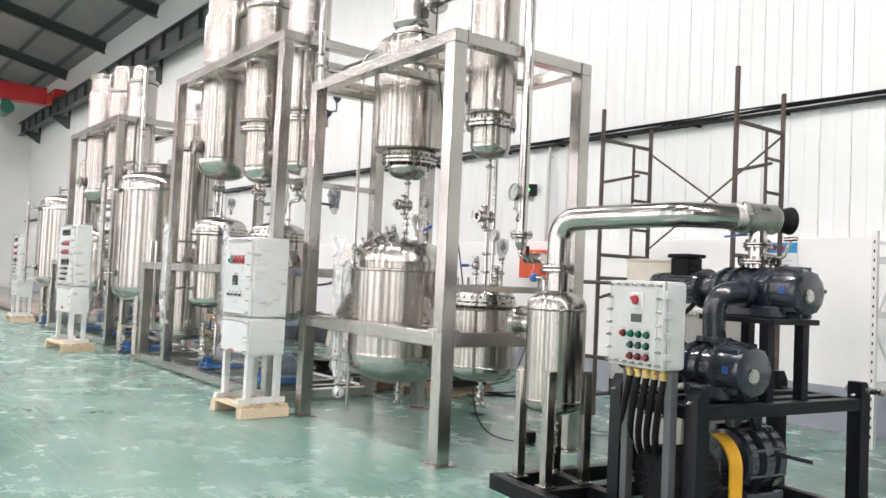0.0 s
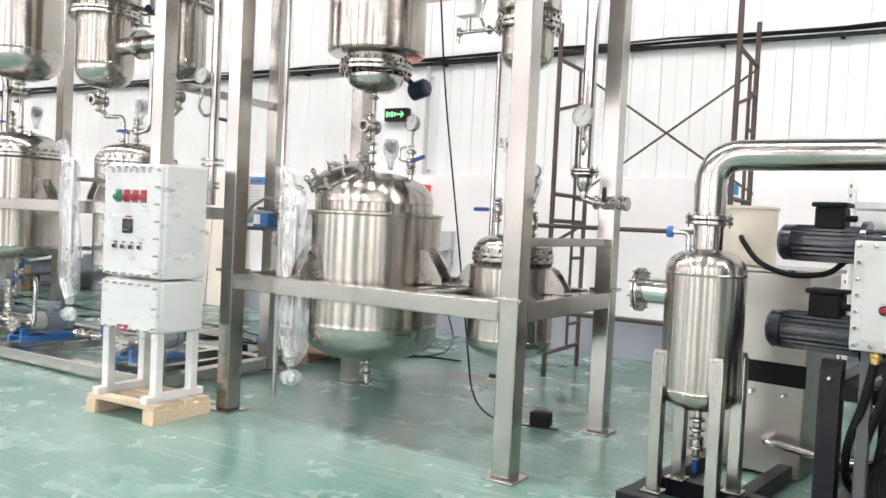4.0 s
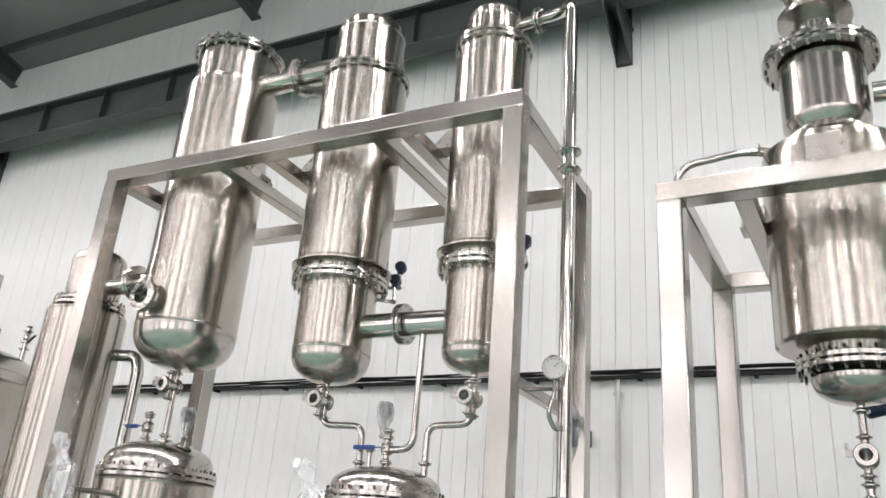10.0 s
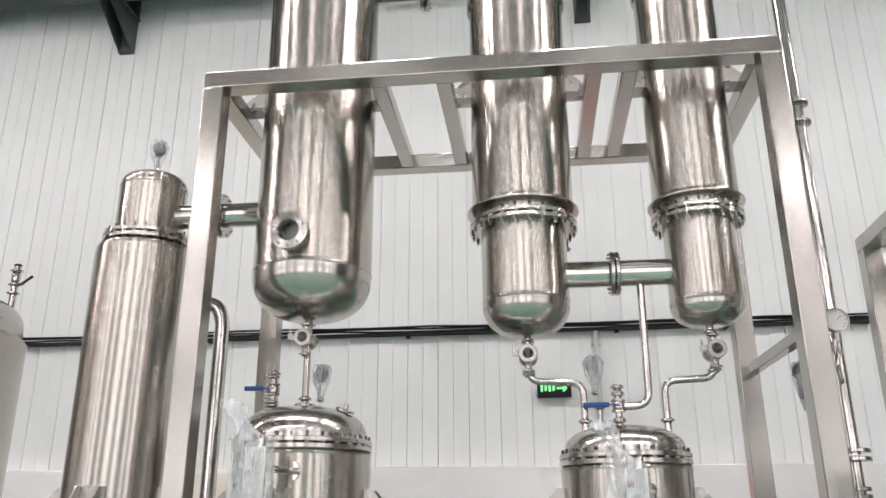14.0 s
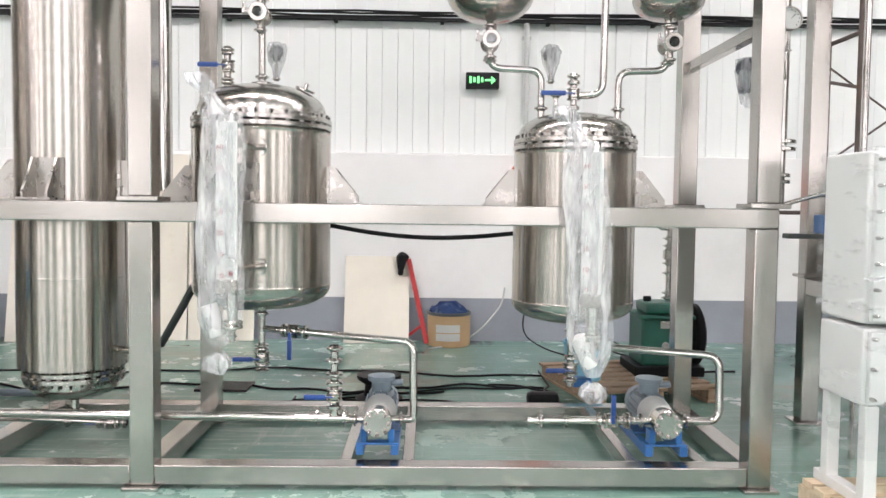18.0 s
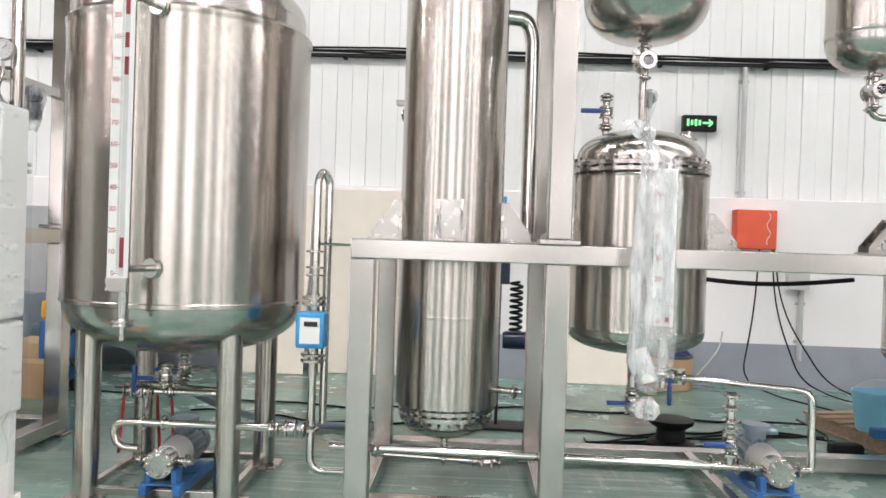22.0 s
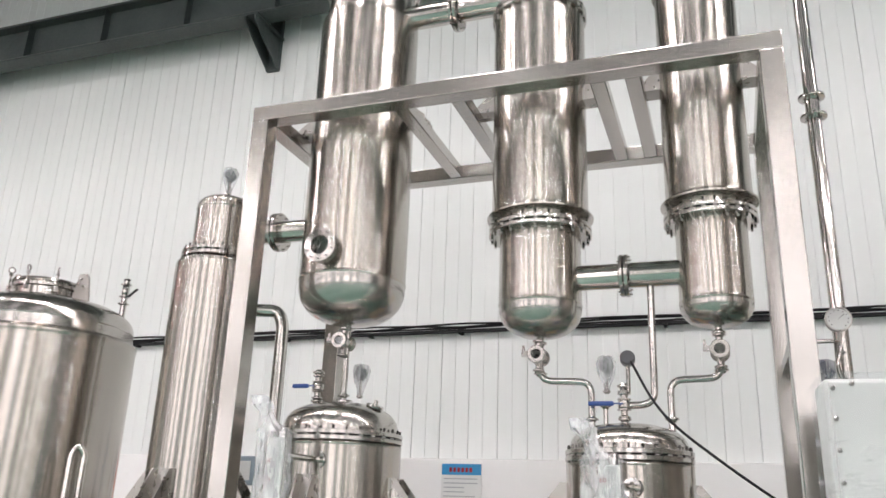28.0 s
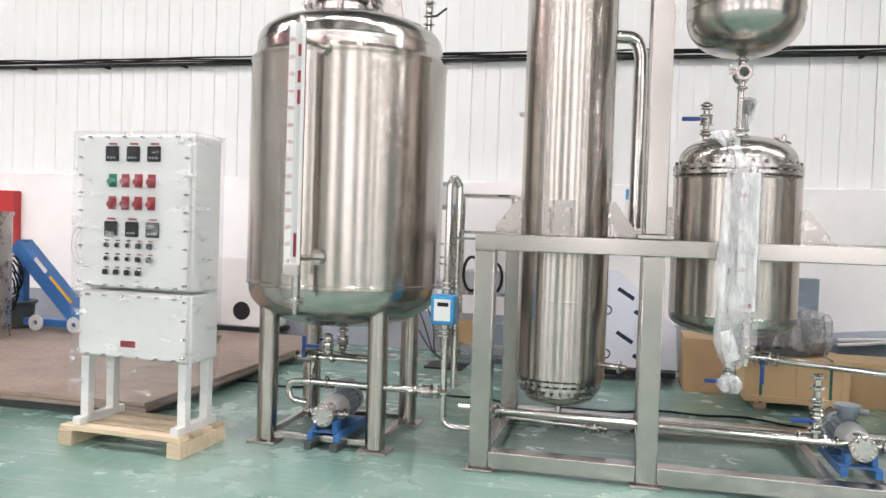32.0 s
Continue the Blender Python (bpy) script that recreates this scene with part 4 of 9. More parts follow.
part("top_shell", lathe(B(), [(0.2, 3.13), (0.2, 3.44), (0.205, 3.45), (0.2, 3.46), *head(0.2, 3.46, 0.1)], (x, YC, 0)), STEEL, tE)
transmitter(tE, (x, YC, 3.74))
lug(tE, (x, YC - 0.289, MID1 + 0.002), (0, -1, 0), 0.17, 0.22, 0.16)
for s in (-1, 1):
    lug(tE, (x + s * 0.289, YC, MID1 + 0.002), (s, 0, 0), 0.17, 0.22, 0.17)
bm = B()
rod(bm, (x, YC, 0.345), (x, YC, 0.2), 0.022)
clamp(bm, (x, YC, 0.26), (0, 0, 1), 0.026)
rod(bm, (x + 0.25, YC - 0.05, 0.62), (x + 0.42, YC - 0.12, 0.62), 0.02)
clamp(bm, (x + 0.38, YC - 0.105, 0.62), (0.92, -0.38, 0), 0.024)
pipe(bm, [(x + 0.2, YC + 0.12, 2.75), (x + 0.4, YC + 0.19, 2.75), (x + 0.44, YC + 0.2, 2.65), (x + 0.44, YC + 0.2, 1.5)], 0.045)
each_part("nozzle", bm, PIPE, tE)

# receivers
rA = receiver(-9.855, 0.377, 0.85, 0.98, 1.865, 2.085, "jacketed stainless receiver tank with a bolted domed cover")
rB = receiver(-8.115, 0.337, 0.79, 0.905, 1.775, 1.955, "smaller stainless receiver tank with a bolted domed cover")

# drain pipes from the columns into the receivers
t = keep(thing("drain_pipe", (-9.855, YC, 2.08), "vertical steel drain pipe with a round sight glass", "pipe", "drain pipes"))
bm = B()
rod(bm, (-9.855, YC, 2.58), (-9.855, YC, 2.05), 0.02)
for z in (2.55, 2.13):
    clamp(bm, (-9.855, YC, z), (0, 0, 1), 0.022)
disc(bm, (-9.855, YC, 2.09), (0, 0, 1), 0.06, 0.02, 24)
each_part("pipe", bm, PIPE, t)
sight_glass(t, (-9.855, YC - 0.05, 2.46))
for xa, xb, zz, lab in ((-8.6, -8.31, 2.447, "bent steel drain pipe with a round sight glass"), (-7.61, -7.88, 2.475, "bent steel drain pipe with a sight glass")):
    t = keep(thing("drain_pipe", (xb, YC, 1.9), lab, "pipe", "drain pipes"))
    bm = B()
    pipe(bm, [(xa, YC, zz), (xa, YC, 2.2), (xb, YC, 2.19), (xb, YC, 1.86)], 0.02, 0.07)
    for z in (zz - 0.03, 2.24):
        clamp(bm, (xa, YC, z), (0, 0, 1), 0.022)
    clamp(bm, (xb, YC, 1.98), (0, 0, 1), 0.022)
    each_part("pipe", bm, PIPE, t)
    sight_glass(t, (xa, YC - 0.05, 2.335))
t = keep(thing("vent_pipe", (-8.13, YC, 1.93), "steel vent pipe bent into a blue-handled valve", "pipe"))
bm = B()
pipe(bm, [(-7.96, YC, 2.74), (-7.965, YC, 2.06), (-8.13, YC, 2.055)], 0.021, 0.08)
rod(bm, (-8.13, YC, 1.93), (-8.13, YC, 2.17), 0.018)
for z in (1.98, 2.12, 2.16):
    clamp(bm, (-8.13, YC, z), (0, 0, 1), 0.021)
rod(bm, (-8.23, YC - 0.02, 1.92), (-8.23, YC - 0.02, 2.06), 0.013)
clamp(bm, (-8.23, YC - 0.02, 2.05), (0, 0, 1), 0.017)
each_part("pipe", bm, PIPE, t)
ball_valve(t, (-8.13, YC - 0.005, 2.06), (0, 0, 1), (-1, 0, 0), 0.019, None, 0.17)
for tt, xx, zz in ((rA, -9.80, 2.29), (rB, -8.24, 2.30)):
    transmitter(tt, (xx, YC + 0.12, zz))
bm = B()
disc(bm, (-9.62, YC - 0.05, 2.03), (0.35, -0.1, 1), 0.05, 0.02, 20)
disc(bm, (-9.61, YC - 0.053, 2.055), (0.35, -0.1, 1), 0.055, 0.014, 20)
rod(bm, (-9.61, YC - 0.053, 2.05), (-9.6, YC - 0.055, 2.09), 0.012)
rod(bm, (-10.05, YC + 0.02, 2.0), (-10.05, YC + 0.02, 2.3), 0.02)
for z in (2.1, 2.2, 2.28):
    clamp(bm, (-10.05, YC + 0.02, z), (0, 0, 1), 0.022)
each_part("nozzle", bm, PIPE, rA)
ball_valve(rA, (-10.05, YC + 0.02, 2.19), (0, 0, 1), (-1, 0, 0), 0.02)
bm = B()
disc(bm, (-7.95, YC - 0.05, 1.91), (0.3, -0.15, 1), 0.045, 0.02, 20)
disc(bm, (-8.3, YC - 0.1, 1.90), (-0.3, -0.15, 1), 0.045, 0.02, 20)
each_part("nozzle", bm, PIPE, rB)

# level gauges on the receivers, bagged
level_gauge(rA, -9.885, 4.15, 1.09, 1.81, YC - 0.31, red=((0.0, 0.03),))
film_bag(rA, -9.90, 4.15, 0.75, 1.84, 0.108, 5, -0.02)
level_gauge(rB, -8.15, 4.24, 1.03, 1.70, YC - 0.3, red=((0.0, 0.03),))
film_bag(rB, -8.175, 4.24, 0.60, 1.72, 0.112, 9, 0.06)

# vent line at the end of the frame
t = keep(thing("vent_line", (-7.03, 4.68, 1.6), "tall steel vent line bent over from the column head", "pipe"))
bm = B()
pipe(bm, [(-7.43, YC, 4.82), (-7.12, YC - 0.03, 4.82), (-7.03, 4.68, 4.78), (-7.03, 4.68, 1.78)], 0.038, 0.12, 18)
each_part("pipe", bm, PIPE, t)
flange(t, (-7.3, YC, 4.82), 0.085, 0.035, 8, (1, 0, 0), 0.005, 0.016, BOLT_S)
bm = B()
for z in (3.72, 3.60):
    clamp(bm, (-7.03, 4.68, z), (0, 0, 1), 0.04, 0.03)
rod(bm, (-7.03, 4.68, 3.64), (-7.03, 4.60, 3.58), 0.014)
disc(bm, (-7.03, 4.68, 1.80), (0, 0, 1), 0.085, 0.02, 24)
disc(bm, (-7.03, 4.68, 1.76), (0, 0, 1), 0.085, 0.02, 24)
rod(bm, (-7.03, 4.68, 1.75), (-7.03, 4.68, 1.45), 0.034)
disc(bm, (-7.03, 4.68, 1.62), (0, 0, 1), 0.06, 0.02, 24)
disc(bm, (-7.03, 4.68, 1.585), (0, 0, 1), 0.06, 0.02, 24)
each_part("fitting", bm, POLISH, t)
pressure_gauge(t, (-7.05, 4.57, 2.43), (0.1, -1, 0.1), 0.06)
bm = B()
pipe(bm, [(-7.05, 4.57, 2.3), (-7.08, 4.56, 2.2), (-7.05, 4.6, 2.12), (-7.03, 4.66, 2.16)], 0.012)
rod(bm, (-7.24, 4.68, 2.35), (-7.03, 4.68, 2.35), 0.012)
each_part("gauge_loop", bm, PIPE, t)
bm = B()
lathe(bm, [(0, -0.05), (0.045, -0.05), (0.055, -0.03), (0.055, 0.03), (0.045, 0.05), (0, 0.05)], (-7.1, 4.97, 2.25), (0.4, -1, 0), 18)
box(bm, (-7.14, 4.93, 2.1), (-7.06, 5.01, 2.2), 0.01)
rod(bm, (-7.03, 4.68, 2.13), (-7.1, 4.97, 2.13), 0.014)
part("transmitter", bm, NAVY, t, "small dark blue instrument head")
bm = B()
lathe(bm, [(0.02, -0.2), (0.055, -0.12), (0.072, 0.0), (0.06, 0.06), (0, 0.085)], (-7.1, 4.97, 2.23), seg=14)
rr = random.Random(3)
for v in bm.verts:
    v.co += Vector([rr.uniform(-0.012, 0.012) for _ in range(3)])
part("wrapping", bm, FILM, t)

# pump sets and pipe runs at the base
for px, py in ((-9.18, 4.62), (-7.68, 4.62)):
    t = keep(thing("pump_set", (px, py, 0.145), "motor pump with polished round head on a blue base", "pump", "transfer pumps"))
    gear_pump(t, (px, py, 0.145))
t = keep(thing("pipe_run", (-9.86, YC, 0.3), "steel pipe run with blue-handled valves under a receiver", "pipe", "base pipes"))
bm = B()
rod(bm, (-9.855, YC, 0.86), (-9.855, YC, 0.5), 0.02)
for z in (0.82, 0.62, 0.53):
    clamp(bm, (-9.855, YC, z), (0, 0, 1), 0.022)
pipe(bm, [(-9.855, YC, 0.735), (-9.0, 4.5, 0.72), (-8.995, 4.49, 0.315), (-9.04, 4.49, 0.315)], 0.02, 0.06)
for u in (0.16, 0.3):
    clamp(bm, Vector((-9.855, YC, 0.735)).lerp(Vector((-9.0, 4.5, 0.72)), u), (0.855, 4.5 - YC, 0), 0.022)
each_part("pipe", bm, PIPE, t)
ball_valve(t, Vector((-9.855, YC, 0.735)).lerp(Vector((-9.0, 4.5, 0.72)), 0.23), (0.855, 4.5 - YC, 0), (0, 0, -1), 0.022)
ball_valve(t, (-9.855, YC, 0.57), (0, 0, 1), (-1, 0, 0), 0.022)
t = keep(thing("pipe_run", (-10.2, 4.52, 0.28), "long steel suction pipe above the base rail", "pipe", "base pipes"))
bm = B()
pipe(bm, [(-11.5, 4.52, 0.33), (-9.33, 4.5, 0.315)], 0.024)
for xx in (-11.25, -9.5, -9.36):
    clamp(bm, (xx, 4.515, 0.326 if xx < -10 else 0.318), (1, 0, 0), 0.027)
rod(bm, (-9.41, 4.5, 0.32), (-9.41, 4.5, 0.69), 0.02)
for z in (0.38, 0.5, 0.55, 0.62, 0.685):
    clamp(bm, (-9.41, 4.5, z), (0, 0, 1), 0.025)
each_part("pipe", bm, PIPE, t)
ball_valve(t, (-9.41, 4.5, 0.44), (0, 0, 1), (-1, 0, 0), 0.022)
t = keep(thing("pipe_run", (-10.7, 4.75, 0.18), "steel drain pipe with a clamp valve under the evaporator", "pipe", "base pipes"))
bm = B()
pipe(bm, [(-11.3, 4.74, 0.24), (-10.62, 4.74, 0.22)], 0.016)
for xx in (-10.9, -10.72, -10.62):
    clamp(bm, (xx, 4.74, 0.225), (1, 0, 0), 0.02)
disc(bm, (-10.9, YC, 0.225), (0, 0, 1), 0.07, 0.03, 20)
each_part("pipe", bm, PIPE, t)
ball_valve(t, (-10.66, 4.74, 0.22), (1, 0, 0), (-1, 0, 0), 0.02)
t = keep(thing("pipe_run", (-8.1, YC, 0.3), "steel pipe run from a receiver to its pump", "pipe", "base pipes"))
bm = B()
rod(bm, (-8.115, YC, 0.8), (-8.115, YC, 0.42), 0.02)
for z in (0.74, 0.58, 0.46):
    clamp(bm, (-8.115, YC, z), (0, 0, 1), 0.022)
pipe(bm, [(-8.115, YC, 0.66), (-7.39, 4.5, 0.66), (-7.385, 4.49, 0.315), (-7.53, 4.49, 0.315)], 0.021, 0.07)
pipe(bm, [(-8.4, 4.49, 0.315), (-7.83, 4.49, 0.315)], 0.022)
for xx in (-8.33, -8.2, -8.02, -7.95, -7.87):
    clamp(bm, (xx, 4.49, 0.315), (1, 0, 0), 0.025)
each_part("pipe", bm, PIPE, t)
ball_valve(t, (-8.115, YC, 0.52), (0, 0, 1), (-1, 0, 0), 0.022)
ball_valve(t, (-7.96, 4.49, 0.315), (1, 0, 0), (0, 0, 1), 0.022)

# small transmitters beside the column flanges
for px, py, pz, q in ((-8.38, 5.2, 3.33, (-8.5, 4.98, 3.12)), (-8.34, 5.08, 3.19, (-8.5, 4.96, 3.04)), (-7.46, 5.15, 3.4, (-7.55, 4.95, 3.2)), (-7.43, 5.02, 3.2, (-7.52, 4.9, 3.04))):
    t = (thing("pressure_transmitter", (px, py, pz), "dark blue pressure transmitter on a thin steel stem", "transmitter", "transmitters"))
    transmitter(t, (px, py, pz), False)
    part("branch", rod(B(), (px, py, pz - 0.15), q, 0.012, 10), PIPE, t)
t = keep(thing("level_probe", (-11.19, 5.05, 2.12), "small grey probe head on a bent steel stem", "probe", "probes"))
bm = B()
sweep(bm, rounded([(-11.0, 5.0, 2.1), (-11.15, 5.08, 2.1), (-11.2, 5.15, 2.13), (-11.24, 5.18, 2.2), (-11.2, 5.2, 2.26)], 0.05, 5), 0.009, 8)
part("stem", bm, PIPE, t)
part("probe_head", box(B(), (-11.27, 5.15, 2.26), (-11.14, 5.25, 2.285), 0.005), DULL, t)

# storage tank beside the frame
x, y, r = -12.42, 4.87, 0.668
tT = keep(thing("storage_tank", (x, y, 0), "large brushed steel storage tank on four tubular legs", "tank", "storage tanks"))
part("bottom_head", lathe(B(), head(r - 0.01, 1.05, 0.29, False)[::-1], (x, y, 0), seg=72), POLISH, tT, "mirror-polished dished bottom")
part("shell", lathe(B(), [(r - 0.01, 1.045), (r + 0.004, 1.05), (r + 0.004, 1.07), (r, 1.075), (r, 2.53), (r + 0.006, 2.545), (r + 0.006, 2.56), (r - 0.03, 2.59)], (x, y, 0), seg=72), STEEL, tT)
part("top_head", lathe(B(), [(r - 0.03, 2.58), (r - 0.035, 2.66), (r - 0.032, 2.665), *[(a, b) for a, b in head(r - 0.035, 2.67, 0.22)][1:]], (x, y, 0), seg=72), POLISH, tT, "polished domed top")
for sx in (-1, 1):
    for sy in (-1, 1):
        lx, ly = x + sx * 0.38, y + sy * 0.38
        bm = B()
        rod(bm, (lx, ly, 0.02), (lx, ly, 1.06), 0.066, 24)
        leg = part("leg", bm, STEEL, tT)
        part("foot_plate", box(B(), (lx - 0.1, ly - 0.1, 0), (lx + 0.1, ly + 0.1, 0.016), 0.003), DULL, leg)
for sy in (-1, 1):
    part("brace", box(B(), (x - 0.32, y + sy * 0.38 - 0.02, 0.03), (x + 0.32, y + sy * 0.38 + 0.02, 0.07), 0.004), TUBE, tT)
for sx in (-1, 1):
    part("brace", box(B(), (x + sx * 0.38 - 0.02, y - 0.32, 0.03), (x + sx * 0.38 + 0.02, y + 0.32, 0.07), 0.004), TUBE, tT)
bm = B()
lathe(bm, [(0.226, 2.82), (0.226, 2.955), (0.252, 2.96), (0.252, 2.985), (0.226, 2.99)], (x - 0.05, y, 0), seg=40)
man = part("manhole", bm, POLISH, tT, "round manhole with clamped lid")
part("manhole_lid", lathe(B(), [(0.25, 2.992), (0.257, 2.998), (0.25, 3.018), (0.14, 3.035), (0, 3.04)], (x - 0.05, y, 0), seg=40), POLISH, man)
for i in range(8):
    a = 2 * math.pi * (i + 0.3) / 8
    p = Vector((x - 0.05 + 0.264 * math.cos(a), y + 0.264 * math.sin(a), 2.985))
    bm = B()
    rod(bm, p - Vector((0, 0, 0.06)), p + Vector((0, 0, 0.07)), 0.008, 8)
    disc(bm, p + Vector((0, 0, 0.09)), (math.sin(a), -math.cos(a), 0), 0.027, 0.009, 16, 0.016)
    disc(bm, p + Vector((0, 0, 0.055)), (0, 0, 1), 0.017, 0.014, 6)
    box(bm, (p.x - 0.012, p.y - 0.012, p.z - 0.07), (p.x + 0.012, p.y + 0.012, p.z - 0.03), 0.003)
    part("eye_bolt", bm, BOLT, man)
for nx, ny, hh, lean in ((-0.44, 0.236, 0.36, 0.0), (0.49, 0.235, 0.34, 0.0), (-0.36, 0.12, 0.17, 0.05)):
    p, q = Vector((x + nx, y + ny, 2.74)), Vector((x + nx + lean, y + ny, 2.74 + hh))
    bm = B()
    rod(bm, p, q, 0.022, 16)
    for u in (0.45, 0.62, 0.9):
        clamp(bm, p.lerp(q, u), q - p, 0.024, 0.016)
    lathe(bm, [(0.022, 0), (0.028, 0.01), (0.028, 0.06), (0.022, 0.07)], p.lerp(q, 0.66), q - p, 16)
    noz = part("nozzle", bm, PIPE, tT, "clamped sanitary nozzle")
    part("end_cap", disc(B(), q + Vector((0, 0, 0.006)), q - p, 0.024, 0.012, 18), INK, noz, "black end cap")
    if hh > 0.3:
        m = p.lerp(q, 0.62)
        bm = B()
        rod(bm, m, m + Vector((0.07, -0.02, 0.0)), 0.008, 8)
        beam(bm, m + Vector((0.06, -0.02, 0)), m + Vector((0.13, -0.02, 0.05)), 0.02, 0.01, 0.003)
        part("lever", bm, INK, noz, "black lever handle")
bm = B()
pts = [(-0.09, -0.03), (0.1, -0.08), (0.05, 0.22), (0.025, 0.25), (-0.02, 0.25), (-0.045, 0.22)]
a = [bm.verts.new((x + 0.29 + p, y - 0.01, 2.83 + q)) for p, q in pts]
b = [bm.verts.new((x + 0.29 + p, y + 0.01, 2.83 + q)) for p, q in pts]
bm.faces.new(a)
bm.faces.new(b[::-1])
for i in range(6):
    bm.faces.new((a[(i + 1) % 6], a[i], b[i], b[(i + 1) % 6]))
part("lifting_lug", bm, DULL, tT)
level_gauge(tT, x - 0.02, y - 0.86, 1.235, 2.635, y - 0.64, red=((0.02, 0.12), (0.66, 0.72), (0.75, 0.8), (0.86, 0.91)))
bm = B()
rod(bm, (x, y, 0.77), (x, y, 0.5), 0.022)
for z in (0.72, 0.6, 0.52):
    clamp(bm, (x, y, z), (0, 0, 1), 0.024)
pipe(bm, [(x, y, 0.55), (x - 0.25, y, 0.55), (x - 0.26, y - 0.1, 0.55)], 0.018)
pipe(bm, [(x + 0.3, y - 0.1, 0.55), (x, y - 0.05, 0.55)], 0.018)
pipe(bm, [(x - 0.08, y - 0.42, 0.29), (x - 0.2, y - 0.42, 0.3), (x - 0.22, y - 0.42, 0.42), (x - 0.1, y - 0.42, 0.43), (x + 0.83, y - 0.38, 0.42)], 0.021, 0.06)
for xx in (x - 0.06, x + 0.05, x + 0.62, x + 0.7):
    clamp(bm, (xx, y - 0.41, 0.43 if xx < x + 0.3 else 0.42), (1, 0, 0), 0.024)
each_part("outlet_pipe", bm, PIPE, tT)
ball_valve(tT, (x, y, 0.65), (0, 0, 1), (-1, 0, 0), 0.022)
t = keep(thing("pump_set", (x + 0.05, y - 0.26, 0.0), "motor pump with polished head on dark rails under a tank", "pump", "transfer pumps"))
gear_pump(t, (x + 0.05, y - 0.26, 0.055))
for dx in (-0.04, 0.14):
    part("skid_rail", box(B(), (x + dx - 0.025, y - 0.5, 0), (x + dx + 0.025, y + 0.36, 0.053), 0.004), GIRDER, t)
t = keep(thing("pipe_run", (x - 0.1, y - 0.3, 0.4), "steel pipes with blue-handled valves below a tank", "pipe", "base pipes"))
bm = B()
pipe(bm, [(x - 0.24, y - 0.24, 0.56), (x + 0.3, y - 0.22, 0.555), (x + 0.31, y - 0.1, 0.555)], 0.02)
for xx in (x - 0.2, x - 0.12, x + 0.02):
    clamp(bm, (xx, y - 0.24, 0.559), (1, 0.04, 0), 0.024)
rod(bm, (x - 0.02, y - 0.22, 0.56), (x - 0.02, y - 0.22, 0.7), 0.018)
for z in (0.6, 0.66, 0.69):
    clamp(bm, (x - 0.02, y - 0.22, z), (0, 0, 1), 0.021)
rod(bm, (x - 0.12, y - 0.23, 0.43), (x - 0.12, y - 0.23, 0.56), 0.016)
each_part("pipe", bm, PIPE, t)
ball_valve(t, (x - 0.16, y - 0.25, 0.56), (1, 0, 0), (0, 0, 1), 0.022)
ball_valve(t, (x - 0.02, y - 0.23, 0.64), (0, 0, 1), (-1, 0, 0), 0.021)
ball_valve(t, (x + 0.72, y - 0.39, 0.42), (1, 0, 0), (-1, 0, 0.1), 0.024, PIPE)

# flow meter stand
x, y = -11.6, 4.5
t = keep(thing("flow_meter_line", (x, y, 0.2), "vertical steel pipe with a blue boxed flow meter", "flow meter", "flow meters"))
bm = B()
pipe(bm, [(-11.4, y, 0.2), (x, y, 0.2), (x, y, 0.7)], 0.021, 0.08)
clamp(bm, (x, y, 0.42), (0, 0, 1), 0.026)
part("lower_pipe", bm, PIPE, t)
bm = B()
pipe(bm, [(x, y, 1.14), (x, y, 1.74), (x + 0.02, y + 0.03, 1.79), (x + 0.05, y + 0.06, 1.74), (x + 0.05, y + 0.06, 0.44)], 0.021, 0.03)
for z in (1.235, 1.275, 1.36):
    disc(bm, (x, y, z), (0, 0, 1), 0.052, 0.011, 20)
each_part("pipe", bm, PIPE, t)
part("tie_rod", rod(B(), (x + 0.018, y, 1.4), (x + 0.24, y, 1.4), 0.008, 8), PIPE, t)
bm = B()
rod(bm, (x, y, 0.7), (x, y, 1.14), 0.028, 18)
for z in (0.785, 0.815, 1.085, 1.115):
    disc(bm, (x, y, z), (0, 0, 1), 0.065, 0.018, 24)
part("meter_tube", bm, POLISH, t)
bm = B()
box(bm, (x - 0.075, y - 0.11, 0.86), (x + 0.075, y - 0.0, 1.045), 0.012)
mb = part("meter_box", bm, SKYBLUE, t, "sky-blue meter housing")
part("meter_face", box(B(), (x - 0.052, y - 0.114, 0.885), (x + 0.052, y - 0.1105, 1.02), 0.002), WHITE, mb, "white dial plate")
part("pointer", box(B(), (x - 0.03, y - 0.117, 0.975), (x + 0.04, y - 0.1145, 1.0), 0.001), INK, mb)

# second skid and its tank, alike and further along
D3 = Matrix.Translation((-6.40, 0.15, 0))
for ob in list(SKID):
    copy_thing(ob, D3 @ ob.matrix_basis)


